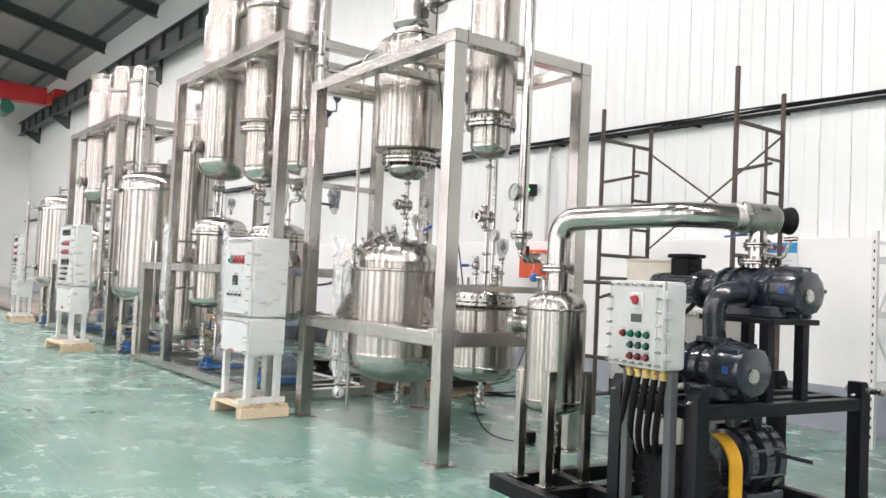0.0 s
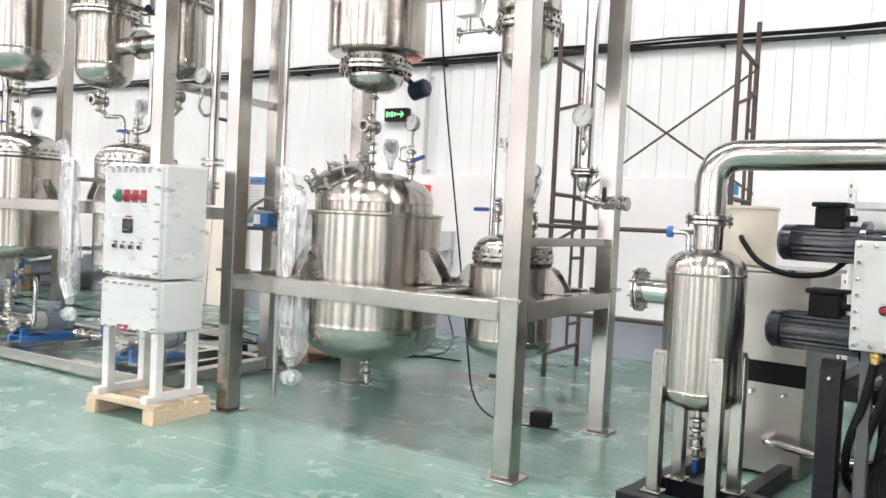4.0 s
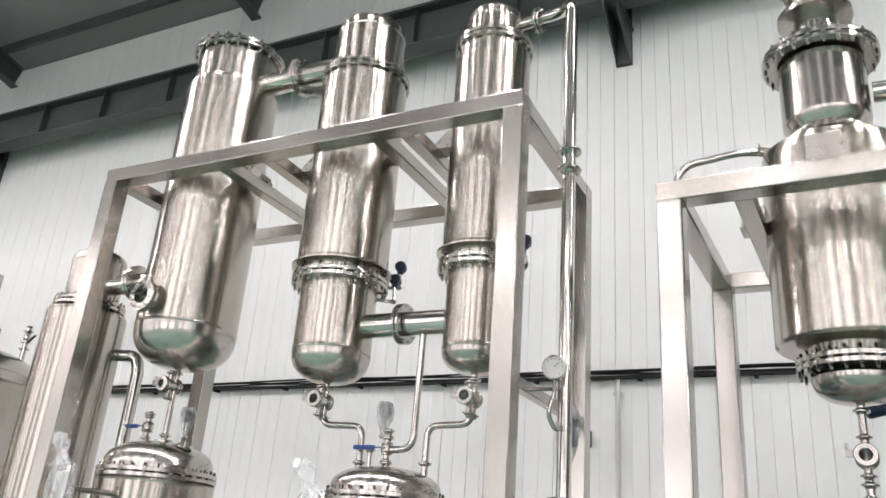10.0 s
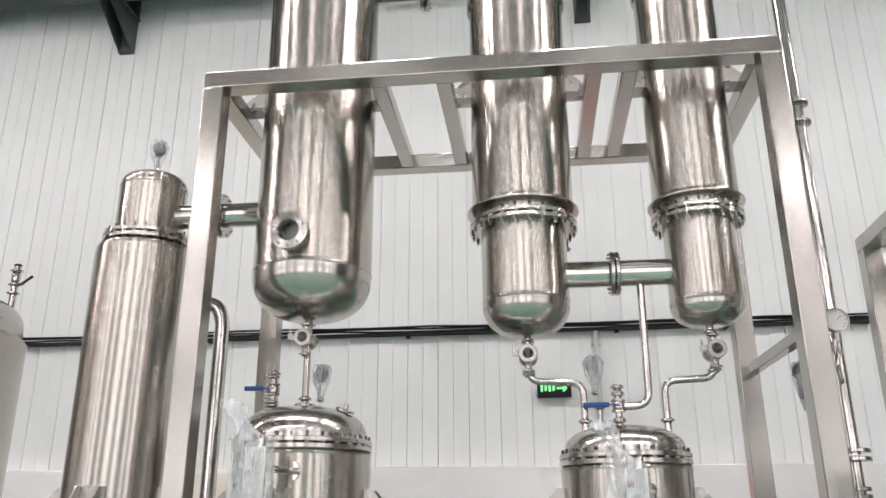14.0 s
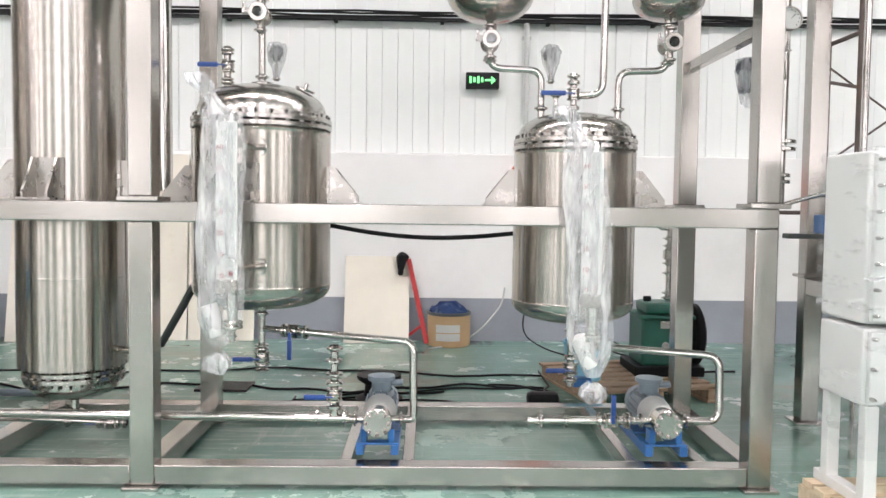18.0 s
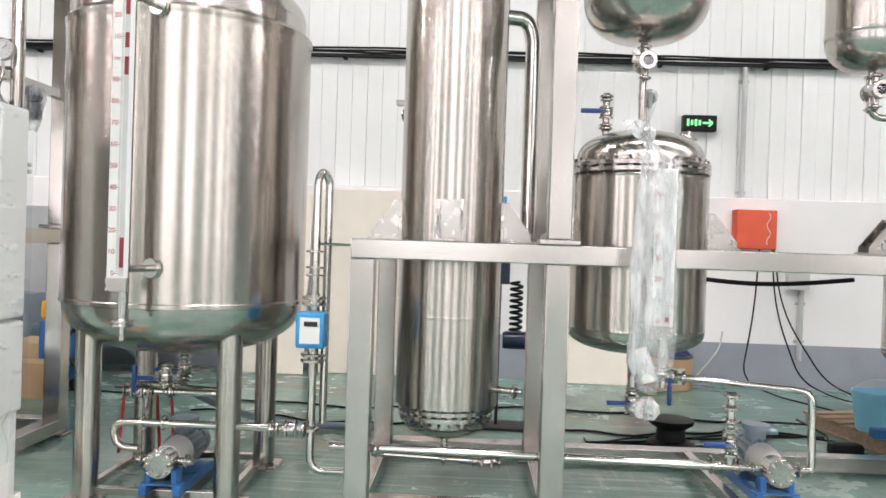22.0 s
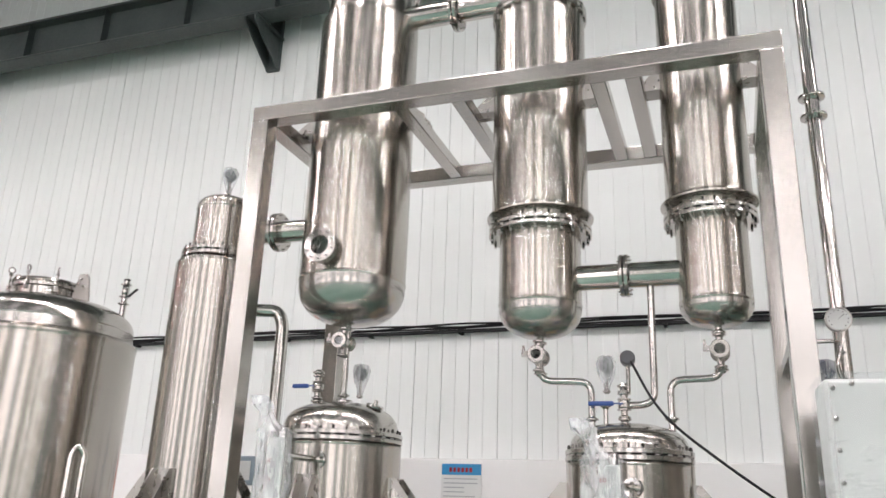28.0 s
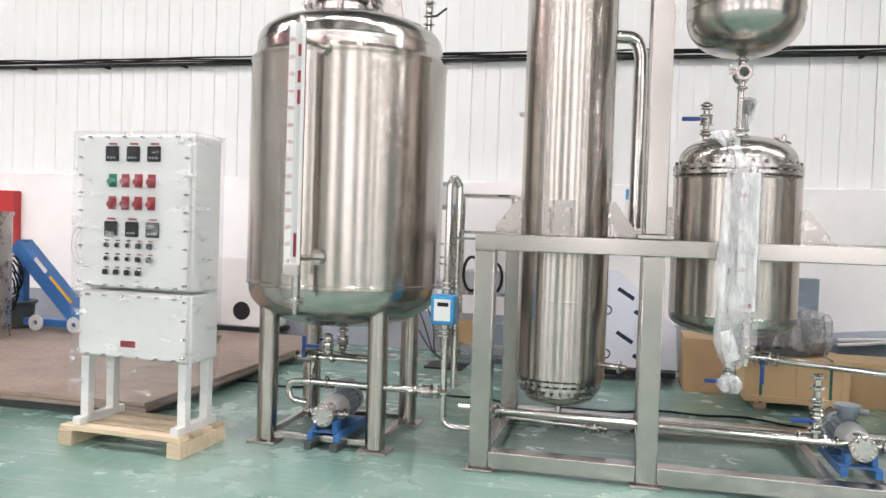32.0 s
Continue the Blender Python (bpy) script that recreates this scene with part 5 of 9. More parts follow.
# ---- control cabinets ----
def cabinet(at, turn, w, d, zb, zm, zt, rows, label, pallet, seed, film=True, legs=0.05):
    """A painted explosion-proof control cabinet on legs, on a small pallet. Origin at the front middle."""
    CUR.append(Matrix.Translation(at) @ Matrix.Rotation(radians(turn), 4, "Z"))
    t = thing("control_cabinet", (0, d / 2, 0.13), label, "cabinet", "control cabinets")
    part("housing", box(B(), (-w / 2, 0.02, zm + 0.008), (w / 2, d, zt), 0.015), WHITE, t)
    part("lower_housing", box(B(), (-w / 2, 0.02, zb), (w / 2, d, zm - 0.008), 0.015), WHITE, t)
    door = part("door", box(B(), (-w / 2 + 0.015, -0.012, zm + 0.02), (w / 2 - 0.015, 0.02, zt - 0.012), 0.01), WHITE, t)
    low = part("lower_door", box(B(), (-w / 2 + 0.015, -0.012, zb + 0.012), (w / 2 - 0.015, 0.02, zm - 0.02), 0.01), WHITE, t)
    for ob, za, zz in ((door, zm + 0.05, zt - 0.04), (low, zb + 0.04, zm - 0.05)):
        n = max(2, int((zz - za) / 0.11))
        for i in range(n + 1):
            for s in (-1, 1):
                shared("bolt", BOLT_S, ob, (s * (w / 2 - 0.026), -0.012, za + (zz - za) * i / n), axis_turn((0, 1, 0)))
        for i in range(6):
            for z in (za - 0.02, zz + 0.015):
                shared("bolt", BOLT_S, ob, (-w / 2 + 0.09 + (w - 0.18) * i / 5, -0.012, z), axis_turn((0, 1, 0)))
    for s in (-1, 1):
        for yy in (0.04, d - 0.04):
            part("leg", box(B(), (s * (w / 2 - 0.05) - 0.03, yy - 0.03, 0.13), (s * (w / 2 - 0.05) + 0.03, yy + 0.03, zb), 0.006), WHITE, t)
        part("foot_rail", box(B(), (s * (w / 2 - 0.05) - 0.03, -0.06, 0.128), (s * (w / 2 - 0.05) + 0.03, d + 0.05, 0.18), 0.006), WHITE, t)
    for kind, z, xs in rows:
        for xx in xs:
            if kind == "display":
                o = part("display", box(B(), (xx - 0.045, -0.03, z - 0.05), (xx + 0.045, -0.01, z + 0.045), 0.006), BLACK, door, "dark panel meter")
                part("screen", box(B(), (xx - 0.034, -0.034, z - 0.005), (xx + 0.034, -0.0305, z + 0.03), 0.002), GASKET, o)
                for i in range(3):
                    part("key", box(B(), (xx - 0.03 + i * 0.023, -0.033, z - 0.034), (xx - 0.016 + i * 0.023, -0.0295, z - 0.02), 0.001), MOTORGREY, o)
                part("nameplate", box(B(), (xx - 0.03, -0.0165, z + 0.054), (xx + 0.03, -0.0125, z + 0.066), 0.001), LABELRED, o)
            elif kind in ("red", "green"):
                col = BUTTON if kind == "red" else GREENBTN
                o = part("switch", box(B(), (xx - 0.028, -0.02, z - 0.042), (xx + 0.028, -0.0125, z + 0.042), 0.004), col, door, kind + " indicator switch plate")
                part("lens", lathe(B(), [(0.024, 0), (0.024, 0.02), (0.018, 0.032), (0, 0.036)], (xx, -0.02, z - 0.008), (0, -1, 0), 18), col, o)
            elif kind == "knob":
                o = part("switch", disc(B(), (xx, -0.016, z), (0, -1, 0), 0.022, 0.014, 18), DULL, door, "black rotary switch with a steel rim")
                part("collar", disc(B(), (xx, -0.026, z), (0, -1, 0), 0.018, 0.006, 18), INK, o)
                part("lever", box(B(), (xx - 0.007, -0.05, z - 0.016), (xx + 0.007, -0.0295, z + 0.016), 0.003), INK, o)
                part("nameplate", box(B(), (xx - 0.016, -0.0165, z + 0.026), (xx + 0.016, -0.0125, z + 0.034), 0.001), LABELRED, o)
            elif kind == "stub":
                o = part("switch", disc(B(), (xx, -0.016, z), (0, -1, 0), 0.019, 0.014, 18), DULL, door, "steel-rimmed indicator")
                part("lens", rod(B(), (xx, -0.023, z), (xx, -0.037, z), 0.013, 14), INK, o)
                part("nameplate", box(B(), (xx - 0.016, -0.0165, z + 0.025), (xx + 0.016, -0.0125, z + 0.033), 0.001), INK, o)
            elif kind == "plate":
                part("nameplate", box(B(), (xx - 0.055, -0.0165, z - 0.02), (xx + 0.055, -0.0125, z + 0.02), 0.002), LABELRED, low, "dark red rating plate")
            elif kind == "bars":
                for i in range(7):
                    part("lettering", box(B(), (xx - 0.2 + i * 0.058, -0.0155, z - 0.014), (xx - 0.2 + i * 0.058 + 0.035, -0.0125, z + 0.014), 0.001), GREY, door)
    if film:
        rr = random.Random(seed)
        bm = B()
        n, mseg = 18, 6
        ring = []
        for u in range(4):
            c = [(-w / 2 - 0.014, -0.055), (w / 2 + 0.014, -0.055), (w / 2 + 0.014, d + 0.014), (-w / 2 - 0.014, d + 0.014)]
            a, b = c[u], c[(u + 1) % 4]
            ring += [(a[0] + (b[0] - a[0]) * i / mseg, a[1] + (b[1] - a[1]) * i / mseg) for i in range(mseg)]
        rows_v = []
        zlow = zb - 0.22
        for i in range(n + 1):
            z = zlow + (zt + 0.012 - zlow) * i / n
            amp = 0.003 if z > zb else 0.03
            rows_v.append([bm.verts.new((p[0] * (1 if z > zb else 0.97) + rr.uniform(-amp, amp), p[1] + (0 if p[1] < 0 else 0) + rr.uniform(-amp, amp), z + rr.uniform(-0.01, 0.01) * (0 < i < n))) for p in ring])
        for a, b in zip(rows_v, rows_v[1:]):
            for i in range(len(ring)):
                j = (i + 1) % len(ring)
                bm.faces.new((a[i], a[j], b[j], b[i]))
        bm.faces.new(rows_v[-1])
        part("wrapping", bm, WRAP, t, "stretch film wrapped round the cabinet")
    pw, pd, off = pallet
    p = thing("pallet", (off, d / 2, 0), "small rough pine pallet under a cabinet", "pallet", "pallets")
    for s in (-1, 1):
        part("runner", box(B(), (off + s * (pw / 2 - 0.05) - 0.05, d / 2 - pd / 2, 0.0), (off + s * (pw / 2 - 0.05) + 0.05, d / 2 + pd / 2, 0.095), 0.004), PALEPINE, p)
    for i in range(4):
        yy = d / 2 - pd / 2 + 0.06 + (pd - 0.12) * i / 3
        part("board", box(B(), (off - pw / 2 + 0.01 * (i % 2), yy - 0.045, 0.0955), (off + pw / 2 - 0.012 * ((i + 1) % 2), yy + 0.045, 0.1275), 0.003), PALEPINE, p)
    CUR.pop()
    return t


def rows_big():
    a, b = [-0.16, -0.005, 0.145], [-0.155, -0.06, 0.035, 0.13]
    c = [-0.19, -0.11, -0.03, 0.05, 0.13]
    return [("display", 1.86, a), ("green", 1.69, b[:1]), ("red", 1.69, b[1:]), ("red", 1.55, b), ("display", 1.39, a), ("stub", 1.285, c[:3]), ("knob", 1.285, c[3:]),
            ("stub", 1.2, c[:3]), ("knob", 1.2, c[3:]), ("knob", 1.115, c[:4]), ("plate", 0.665, [-0.02])]


cabinet((-13.255, 3.71, 0), 2, 0.80, 0.26, 0.58, 1.01, 1.985, rows_big(), "white film-wrapped control cabinet with rows of red switches", (0.98, 0.5, 0), 31)
cabinet((-19.91, 4.17, 0), -3, 0.82, 0.32, 0.565, 1.0, 1.985, rows_big(), "white control cabinet in loose stretch film with coloured switches", (0.9, 0.5, -0.02), 32)
cabinet((-6.755, 3.755, 0), 2, 0.57, 0.38, 0.58, 0.93, 1.69, [("green", 1.475, [-0.12]), ("red", 1.475, [-0.04, 0.04, 0.12]), ("display", 1.28, [-0.02]), ("stub", 1.14, [-0.14, -0.06, 0.02, 0.1]), ("plate", 0.6, [-0.04]), ("bars", 1.645, [0.0])],
        "narrow white control cabinet wrapped in clear film", (0.66, 0.5, 0), 33)


# ---- reactor skid ----
M1 = Matrix.Translation((-5.263, 4.956, 0)) @ Matrix.Rotation(radians(-2.3), 4, "Z")
CUR.append(M1)
t = thing("skid_frame", (0, 0, 0), "tall open stainless box-section frame round a reactor", "frame", "process skids")
PX, PYF, PYB, ZT = 1.118, -0.665, 0.665, 3.245
for x in (-PX, PX):
    for y in (PYF, PYB):
        part("post", box(B(), (x - 0.06, y - 0.06, 0.016), (x + 0.06, y + 0.06, ZT - 0.1), 0.008), TUBE, t)
        part("foot_plate", box(B(), (x - 0.1, y - 0.1, 0), (x + 0.1, y + 0.1, 0.016), 0.003), TUBE, t)
for y in (PYF, PYB):
    part("rail", box(B(), (-PX + 0.06, y - 0.057, 0.87), (PX - 0.06, y + 0.057, 0.985), 0.008), TUBE, t)
    part("rail", box(B(), (-PX - 0.06, y - 0.06, ZT - 0.1), (PX + 0.06, y + 0.06, ZT), 0.008), TUBE, t)
for x in (-PX, PX):
    part("rail", box(B(), (x - 0.057, PYF + 0.06, 0.87), (x + 0.057, PYB - 0.06, 0.985), 0.008), TUBE, t)
    part("rail", box(B(), (x - 0.057, PYF + 0.06, ZT - 0.098), (x + 0.057, PYB - 0.06, ZT - 0.002), 0.008), TUBE, t)
part("rail", box(B(), (PX - 0.025, PYF + 0.06, 1.29), (PX + 0.025, PYB - 0.06, 1.34), 0.005), TUBE, t)
for x in (-0.80, 0.02, 0.43):
    part("cross_beam", box(B(), (x - 0.045, PYF + 0.06, ZT - 0.096), (x + 0.045, PYB - 0.06, ZT - 0.025), 0.006), TUBE, t)
for x in (0.28, 0.44):
    part("cross_beam", box(B(), (x - 0.045, PYF + 0.057, 0.875), (x + 0.045, PYB - 0.057, 0.98), 0.006), TUBE, t)

for x in (-PX, PX):
    for y in (PYF, PYB):
        part("joint_plate", box(B(), (x - 0.085, y - 0.085, 0.987), (x + 0.085, y + 0.085, 1.007), 0.003), TUBE, t)

# jacketed reactor
x, y, r = -0.335, -0.095, 0.482
t = thing("reactor", (x, y, 0.41), "jacketed stainless reactor with a tilted manhole and domed top", "tank", "reactors")
part("bottom_head", lathe(B(), head(r, 0.66, 0.25, False)[::-1], (x, y, 0), seg=64), POLISH, t, "polished dished bottom")
part("shell", lathe(B(), [(r, 0.655), (r + 0.004, 0.665), (r + 0.004, 0.68), (r, 0.69), (r, 1.42), (r + 0.012, 1.432), (r + 0.012, 1.445), (r - 0.065, 1.455)], (x, y, 0), seg=64), STEEL, t)
part("top_head", lathe(B(), [(r - 0.068, 1.45), (r - 0.068, 1.51), (r - 0.063, 1.515), *head(r - 0.068, 1.52, 0.21)[1:]], (x, y, 0), seg=64), STEEL, t, "satin steel domed top")
lug(t, (x + r, y, 0.988), (1, 0.0, 0), 0.17, 0.22, 0.17)
lug(t, (x - r, y, 0.988), (-1, 0.0, 0), 0.17, 0.22, 0.17)
lug(t, (x - 0.15, y - r + 0.02, 0.988), (-0.3, -1, 0), 0.15, 0.22, 0.13)
part("lug", box(B(), (x + 0.36, y - 0.1, 1.2), (x + 0.47, y - 0.04, 1.45), 0.004), DULL, t)
ax = Vector((-0.1, -0.58, 1)).normalized()
c0 = Vector((x - 0.15, y - 0.16, 1.60))
bm = B()
lathe(bm, [(0.178, -0.14), (0.178, 0.07), (0.203, 0.075), (0.203, 0.095), (0.178, 0.1)], c0, ax, 36)
man = part("manhole", bm, POLISH, t, "tilted round manhole")
part("manhole_lid", lathe(B(), [(0.203, 0.104), (0.209, 0.11), (0.203, 0.125), (0.15, 0.13), (0.1, 0.15), (0, 0.158)], c0, ax, 36), POLISH, man)
am = axis_turn(ax).to_3x3()
for i in range(10):
    a = 2 * math.pi * i / 10
    p = c0 + ax * 0.09 + am @ Vector((0.213 * math.cos(a), 0.213 * math.sin(a), 0))
    bm = B()
    rod(bm, p - ax * 0.04, p + ax * 0.06, 0.008, 8)
    disc(bm, p + ax * 0.07, am @ Vector((math.sin(a), -math.cos(a), 0)), 0.024, 0.009, 14, 0.013)
    disc(bm, p + ax * 0.04, ax, 0.016, 0.014, 6)
    part("eye_bolt", bm, BOLT, man)
part("handle", pipe(B(), [c0 + ax * 0.14 + am @ Vector((-0.07, 0, 0)), c0 + ax * 0.2 + am @ Vector((-0.05, 0, 0)), c0 + ax * 0.2 + am @ Vector((0.05, 0, 0)), c0 + ax * 0.14 + am @ Vector((0.07, 0, 0))], 0.008), POLISH, man)
bm = B()
for dx, dy, h in ((-0.33, 0.05, 0.22), (0.1, -0.02, 0.1), (0.26, 0.06, 0.3), (-0.3, -0.1, 0.2)):
    p = Vector((x + dx, y + dy, 1.6))
    rod(bm, p, p + Vector((0, 0, h)), 0.018)
    for z in (h - 0.02, h * 0.5):
        clamp(bm, p + Vector((0, 0, z)), (0, 0, 1), 0.02)
lathe(bm, [(0.03, 0), (0.03, 0.04), (0.045, 0.042), (0.045, 0.07), (0.02, 0.075), (0, 0.07)], (x + 0.02, y - 0.22, 1.66), (0.1, -0.6, 1), 20)
each_part("nozzle", bm, PIPE, t)
ball_valve(t, (x + 0.26, y + 0.06, 1.8), (0, 0, 1), (1, 0, 0.3), 0.018)
pressure_gauge(t, (x + 0.29, y + 0.02, 2.07), (-0.2, -1, 0.1), 0.055)
bm = B()
pipe(bm, [(x + 0.27, y + 0.05, 1.92), (x + 0.2, y + 0.0, 1.9), (x + 0.2, y, 1.82), (x + 0.26, y + 0.05, 1.8)], 0.008)
each_part("gauge_loop", bm, PIPE, t)
transmitter(t, (x + 0.05, y + 0.1, 1.92))
level_gauge(t, -0.65, -0.58, 0.66, 1.42, y - 0.22, red=((0.0, 0.03),))
film_bag(t, -0.64, -0.58, 0.38, 1.53, 0.15, 21, 0.03)
bm = B()
rod(bm, (x, y, 0.42), (x, y, 0.2), 0.024)
for z in (0.36, 0.3, 0.22):
    clamp(bm, (x, y, z), (0, 0, 1), 0.026)
disc(bm, (-0.43, y - 0.42, 0.74), (-0.3, -1, 0), 0.055, 0.03, 24)
each_part("outlet", bm, PIPE, t)

# hanging stirred evaporator with its drive
x, y = -0.43, -0.03
t = thing("stirred_evaporator", (x, y, 2.3), "stainless evaporator vessel with a top-mounted stirrer drive", "vessel", "columns")
part("bottom_head", lathe(B(), head(0.2, 2.42, 0.12, False)[::-1], (x, y, 0)), POLISH, t)
flange(t, (x, y, 2.475), 0.262, 0.2, 24)
part("shell", lathe(B(), [(0.2, 2.51), (0.21, 2.56), (0.33, 2.565), (0.346, 2.58), (0.346, 3.55), (0.335, 3.6), (0.2, 3.62)], (x, y, 0), seg=64), STEEL, t, "wide brushed steel jacket")
flange(t, (x, y, 3.66), 0.235, 0.18, 0, w=0.02)
part("neck", lathe(B(), [(0.18, 3.68), (0.18, 3.73), (0.215, 3.78), (0.218, 3.8), (0.218, 4.14)], (x, y, 0)), POLISH, t)
flange(t, (x, y, 4.19), 0.295, 0.1, 24)
part("bearing_tube", lathe(B(), [(0.11, 4.22), (0.11, 4.455), (0.195, 4.46), (0.195, 4.49), (0.1, 4.5)], (x, y, 0)), POLISH, t)
bm = B()
lathe(bm, [(0.14, 4.5), (0.14, 4.72), (0.19, 4.725), (0.19, 4.75), (0, 4.752)], (x, y, 0))
for i in range(6):
    a = 2 * math.pi * i / 6 + 0.3
    disc(bm, (x + 0.141 * math.cos(a), y + 0.141 * math.sin(a), 4.62), (math.cos(a), math.sin(a), 0), 0.03, 0.008, 16, 0.02)
part("lantern", bm, STEEL, t)
bm = B()
lathe(bm, [(0.0, 4.755), (0.11, 4.755), (0.12, 4.78), (0.12, 4.86), (0.08, 4.92), (0, 4.93)], (x, y, 0))
lathe(bm, [(0, 0), (0.1, 0), (0.1, 0.2), (0.085, 0.22), (0, 0.22)], (x + 0.05, y, 4.83), (1, 0, 0), 28)
gear = part("gearbox", bm, GREY, t, "pale blue-grey right-angle gearbox")
bm = B()
lathe(bm, [(0, 0), (0.125, 0), (0.125, 0.03), (0.1, 0.035), (0.1, 0.4), (0.108, 0.41), (0.108, 0.5), (0, 0.51)], (x + 0.27, y, 4.83), (1, 0, 0), 28)
mot = part("motor", bm, NAVY, t, "dark blue stirrer motor")
part("flange_ring", disc(B(), (x + 0.285, y, 4.83), (1, 0, 0), 0.155, 0.03, 28), FRAMEBLACK, mot, "black flange ring")
for dx, rr0, up in ((0.36, 0.062, 0.135), (0.7, 0.055, 0.125)):
    p = Vector((x + dx, y - 0.03, 4.83 + up))
    box_p = part("terminal_box", lathe(B(), [(0, -0.05), (rr0 * 0.9, -0.045), (rr0, -0.03), (rr0, 0.03), (rr0 * 0.8, 0.04), (0, 0.036)], p, (-0.15, -1, 0.1), 24), NAVY, mot, "round black terminal housing")
    part("lens", disc(B(), p + Vector((-0.006, -0.042, 0.004)), (-0.15, -1, 0.1), rr0 * 0.55, 0.006, 20), DULL, box_p)
    part("neck", rod(B(), p, (x + dx, y, 4.9), 0.03, 14), NAVY, mot)
for i in range(16):
    a = 2 * math.pi * i / 16
    p = Vector((0, 0.105 * math.cos(a), 0.105 * math.sin(a)))
    part("fin", beam(B(), Vector((x + 0.32, y, 4.83)) + p, Vector((x + 0.52, y, 4.83)) + p, 0.006, 0.018, 0), FRAMEBLACK, mot)
for s in (-1, 1):
    lug(t, (x + s * 0.345, y, ZT - 0.022), (s, 0, 0), 0.14, 0.12, 0.12)
bm = B()
box(bm, (x - 0.1, y - 0.35, 3.42), (x + 0.06, y - 0.335, 3.56), 0.003)
part("nameplate", bm, DULL, t)
bm = B()
rod(bm, (x - 0.2, y - 0.05, 3.64), (x - 0.34, y - 0.1, 3.66), 0.012)
disc(bm, (x - 0.34, y - 0.1, 3.66), (-1, -0.3, 0), 0.03, 0.012, 16)
pipe(bm, [(x - 0.2, y + 0.03, 3.66), (x - 0.42, y - 0.02, 3.70), (x - 0.71, y - 0.1, 3.63), (-1.2, -0.14, 3.56), (-1.2, -0.14, 3.02)], 0.021)
rod(bm, (x + 0.33, y + 0.05, 3.25), (x + 0.47, y + 0.05, 3.25), 0.014)
disc(bm, (x + 0.46, y + 0.05, 3.25), (1, 0, 0), 0.045, 0.014, 18)
each_part("nozzle", bm, PIPE, t)
bm = B()
lathe(bm, [(0, -0.08), (0.055, -0.075), (0.07, -0.06), (0.07, 0.06), (0.05, 0.08), (0, 0.085)], (-0.36, 0.42, 2.4), (1, 0.0, 0.25), 22)
rod(bm, (-0.40, 0.41, 2.43), (-0.42, 0.2, 2.52), 0.02)
part("level_switch", bm, NAVY, t, "dark blue capsule instrument")

# cable from the stirrer motor
bm = B()
sweep(bm, rounded([(0.16, -0.1, 4.7), (0.14, -0.2, 3.6), (0.12, 0.05, 2.3), (0.16, 0.2, 1.5), (0.24, 0.3, 0.6), (0.3, 0.35, 0.01), (0.9, 0.5, 0.01)], 0.3, 6), 0.006, 6)
solid("motor_cable", bm, BLACK, "thin black cable hanging from a stirrer motor", "cable", "cables")

# drain from the evaporator
t = thing("drain_pipe", (x, y, 1.7), "vertical steel drain pipe with a sight glass and clamps", "pipe", "drain pipes")
bm = B()
rod(bm, (x, y, 2.31), (x, y, 1.68), 0.019)
for z in (2.27, 1.94, 1.88, 1.8, 1.74):
    clamp(bm, (x, y, z), (0, 0, 1), 0.022)
each_part("pipe", bm, PIPE, t)
sight_glass(t, (x, y - 0.04, 2.06))

# condenser column of the reactor skid
x, y = 0.785, -0.03
t = thing("column", (x, y, 2.383), "slim stainless condenser column with bolted flanges", "column", "columns")
part("bottom_head", lathe(B(), head(0.165, 2.49, 0.107, False)[::-1], (x, y, 0)), POLISH, t, "polished dished end")
part("lower_shell", lathe(B(), [(0.165, 2.488), (0.168, 2.5), (0.165, 2.51), (0.165, 2.63)], (x, y, 0)), STEEL, t)
flange(t, (x, y, 2.665), 0.21, 0.16, 20)
part("shell", lathe(B(), [(0.15, 2.695), (0.15, 2.74), (0.205, 2.745), (0.208, 2.755), (0.203, 2.77), (0.203, 3.72), (0.19, 3.74)], (x, y, 0), seg=56), STEEL, t)
flange(t, (x, y, 3.775), 0.212, 0.15, 20)
part("top_shell", lathe(B(), [(0.152, 3.805), (0.152, 4.06), (0.156, 4.065), (0.152, 4.07), *head(0.152, 4.07, 0.065)], (x, y, 0)), STEEL, t)
for s in (-1, 1):
    lug(t, (x + s * 0.203, y, ZT - 0.022), (s, 0, 0), 0.1, 0.11, 0.11)
bm = B()
rod(bm, (x - 0.2, y - 0.05, 3.5), (x - 0.27, y - 0.07, 3.5), 0.014)
disc(bm, (x - 0.27, y - 0.07, 3.5), (-1, -0.3, 0), 0.04, 0.014, 18)
each_part("nozzle", bm, PIPE, t)
t = thing("connecting_pipe", (0.23, -0.04, 3.86), "level steel vapour pipe with two bolted flanges", "pipe", "connecting pipes")
for a, b in ((-0.2, -0.1), (-0.04, 0.52), (0.58, 0.66)):
    part("pipe", rod(B(), (a, -0.04, 3.93), (b, -0.04, 3.93), 0.056, 24), PIPE, t)
for fx in (-0.07, 0.55):
    flange(t, (fx, -0.04, 3.93), 0.115, 0.05, 8, (1, 0, 0), 0.006, 0.02, BOLT_S)
t = thing("vent_line", (1.25, -0.03, 1.5), "tall steel pipe dropping beside the frame", "pipe")
bm = B()
pipe(bm, [(0.92, -0.03, 3.95), (1.22, -0.03, 3.95), (1.22, -0.03, 1.77)], 0.042, 0.13, 18)
each_part("pipe", bm, PIPE, t)
flange(t, (1.04, -0.03, 3.95), 0.09, 0.04, 8, (1, 0, 0), 0.006, 0.016, BOLT_S)
flange(t, (1.22, -0.03, 1.745), 0.088, 0.03, 6, (0, 0, 1), 0.006, 0.016, BOLT_S)
bm = B()
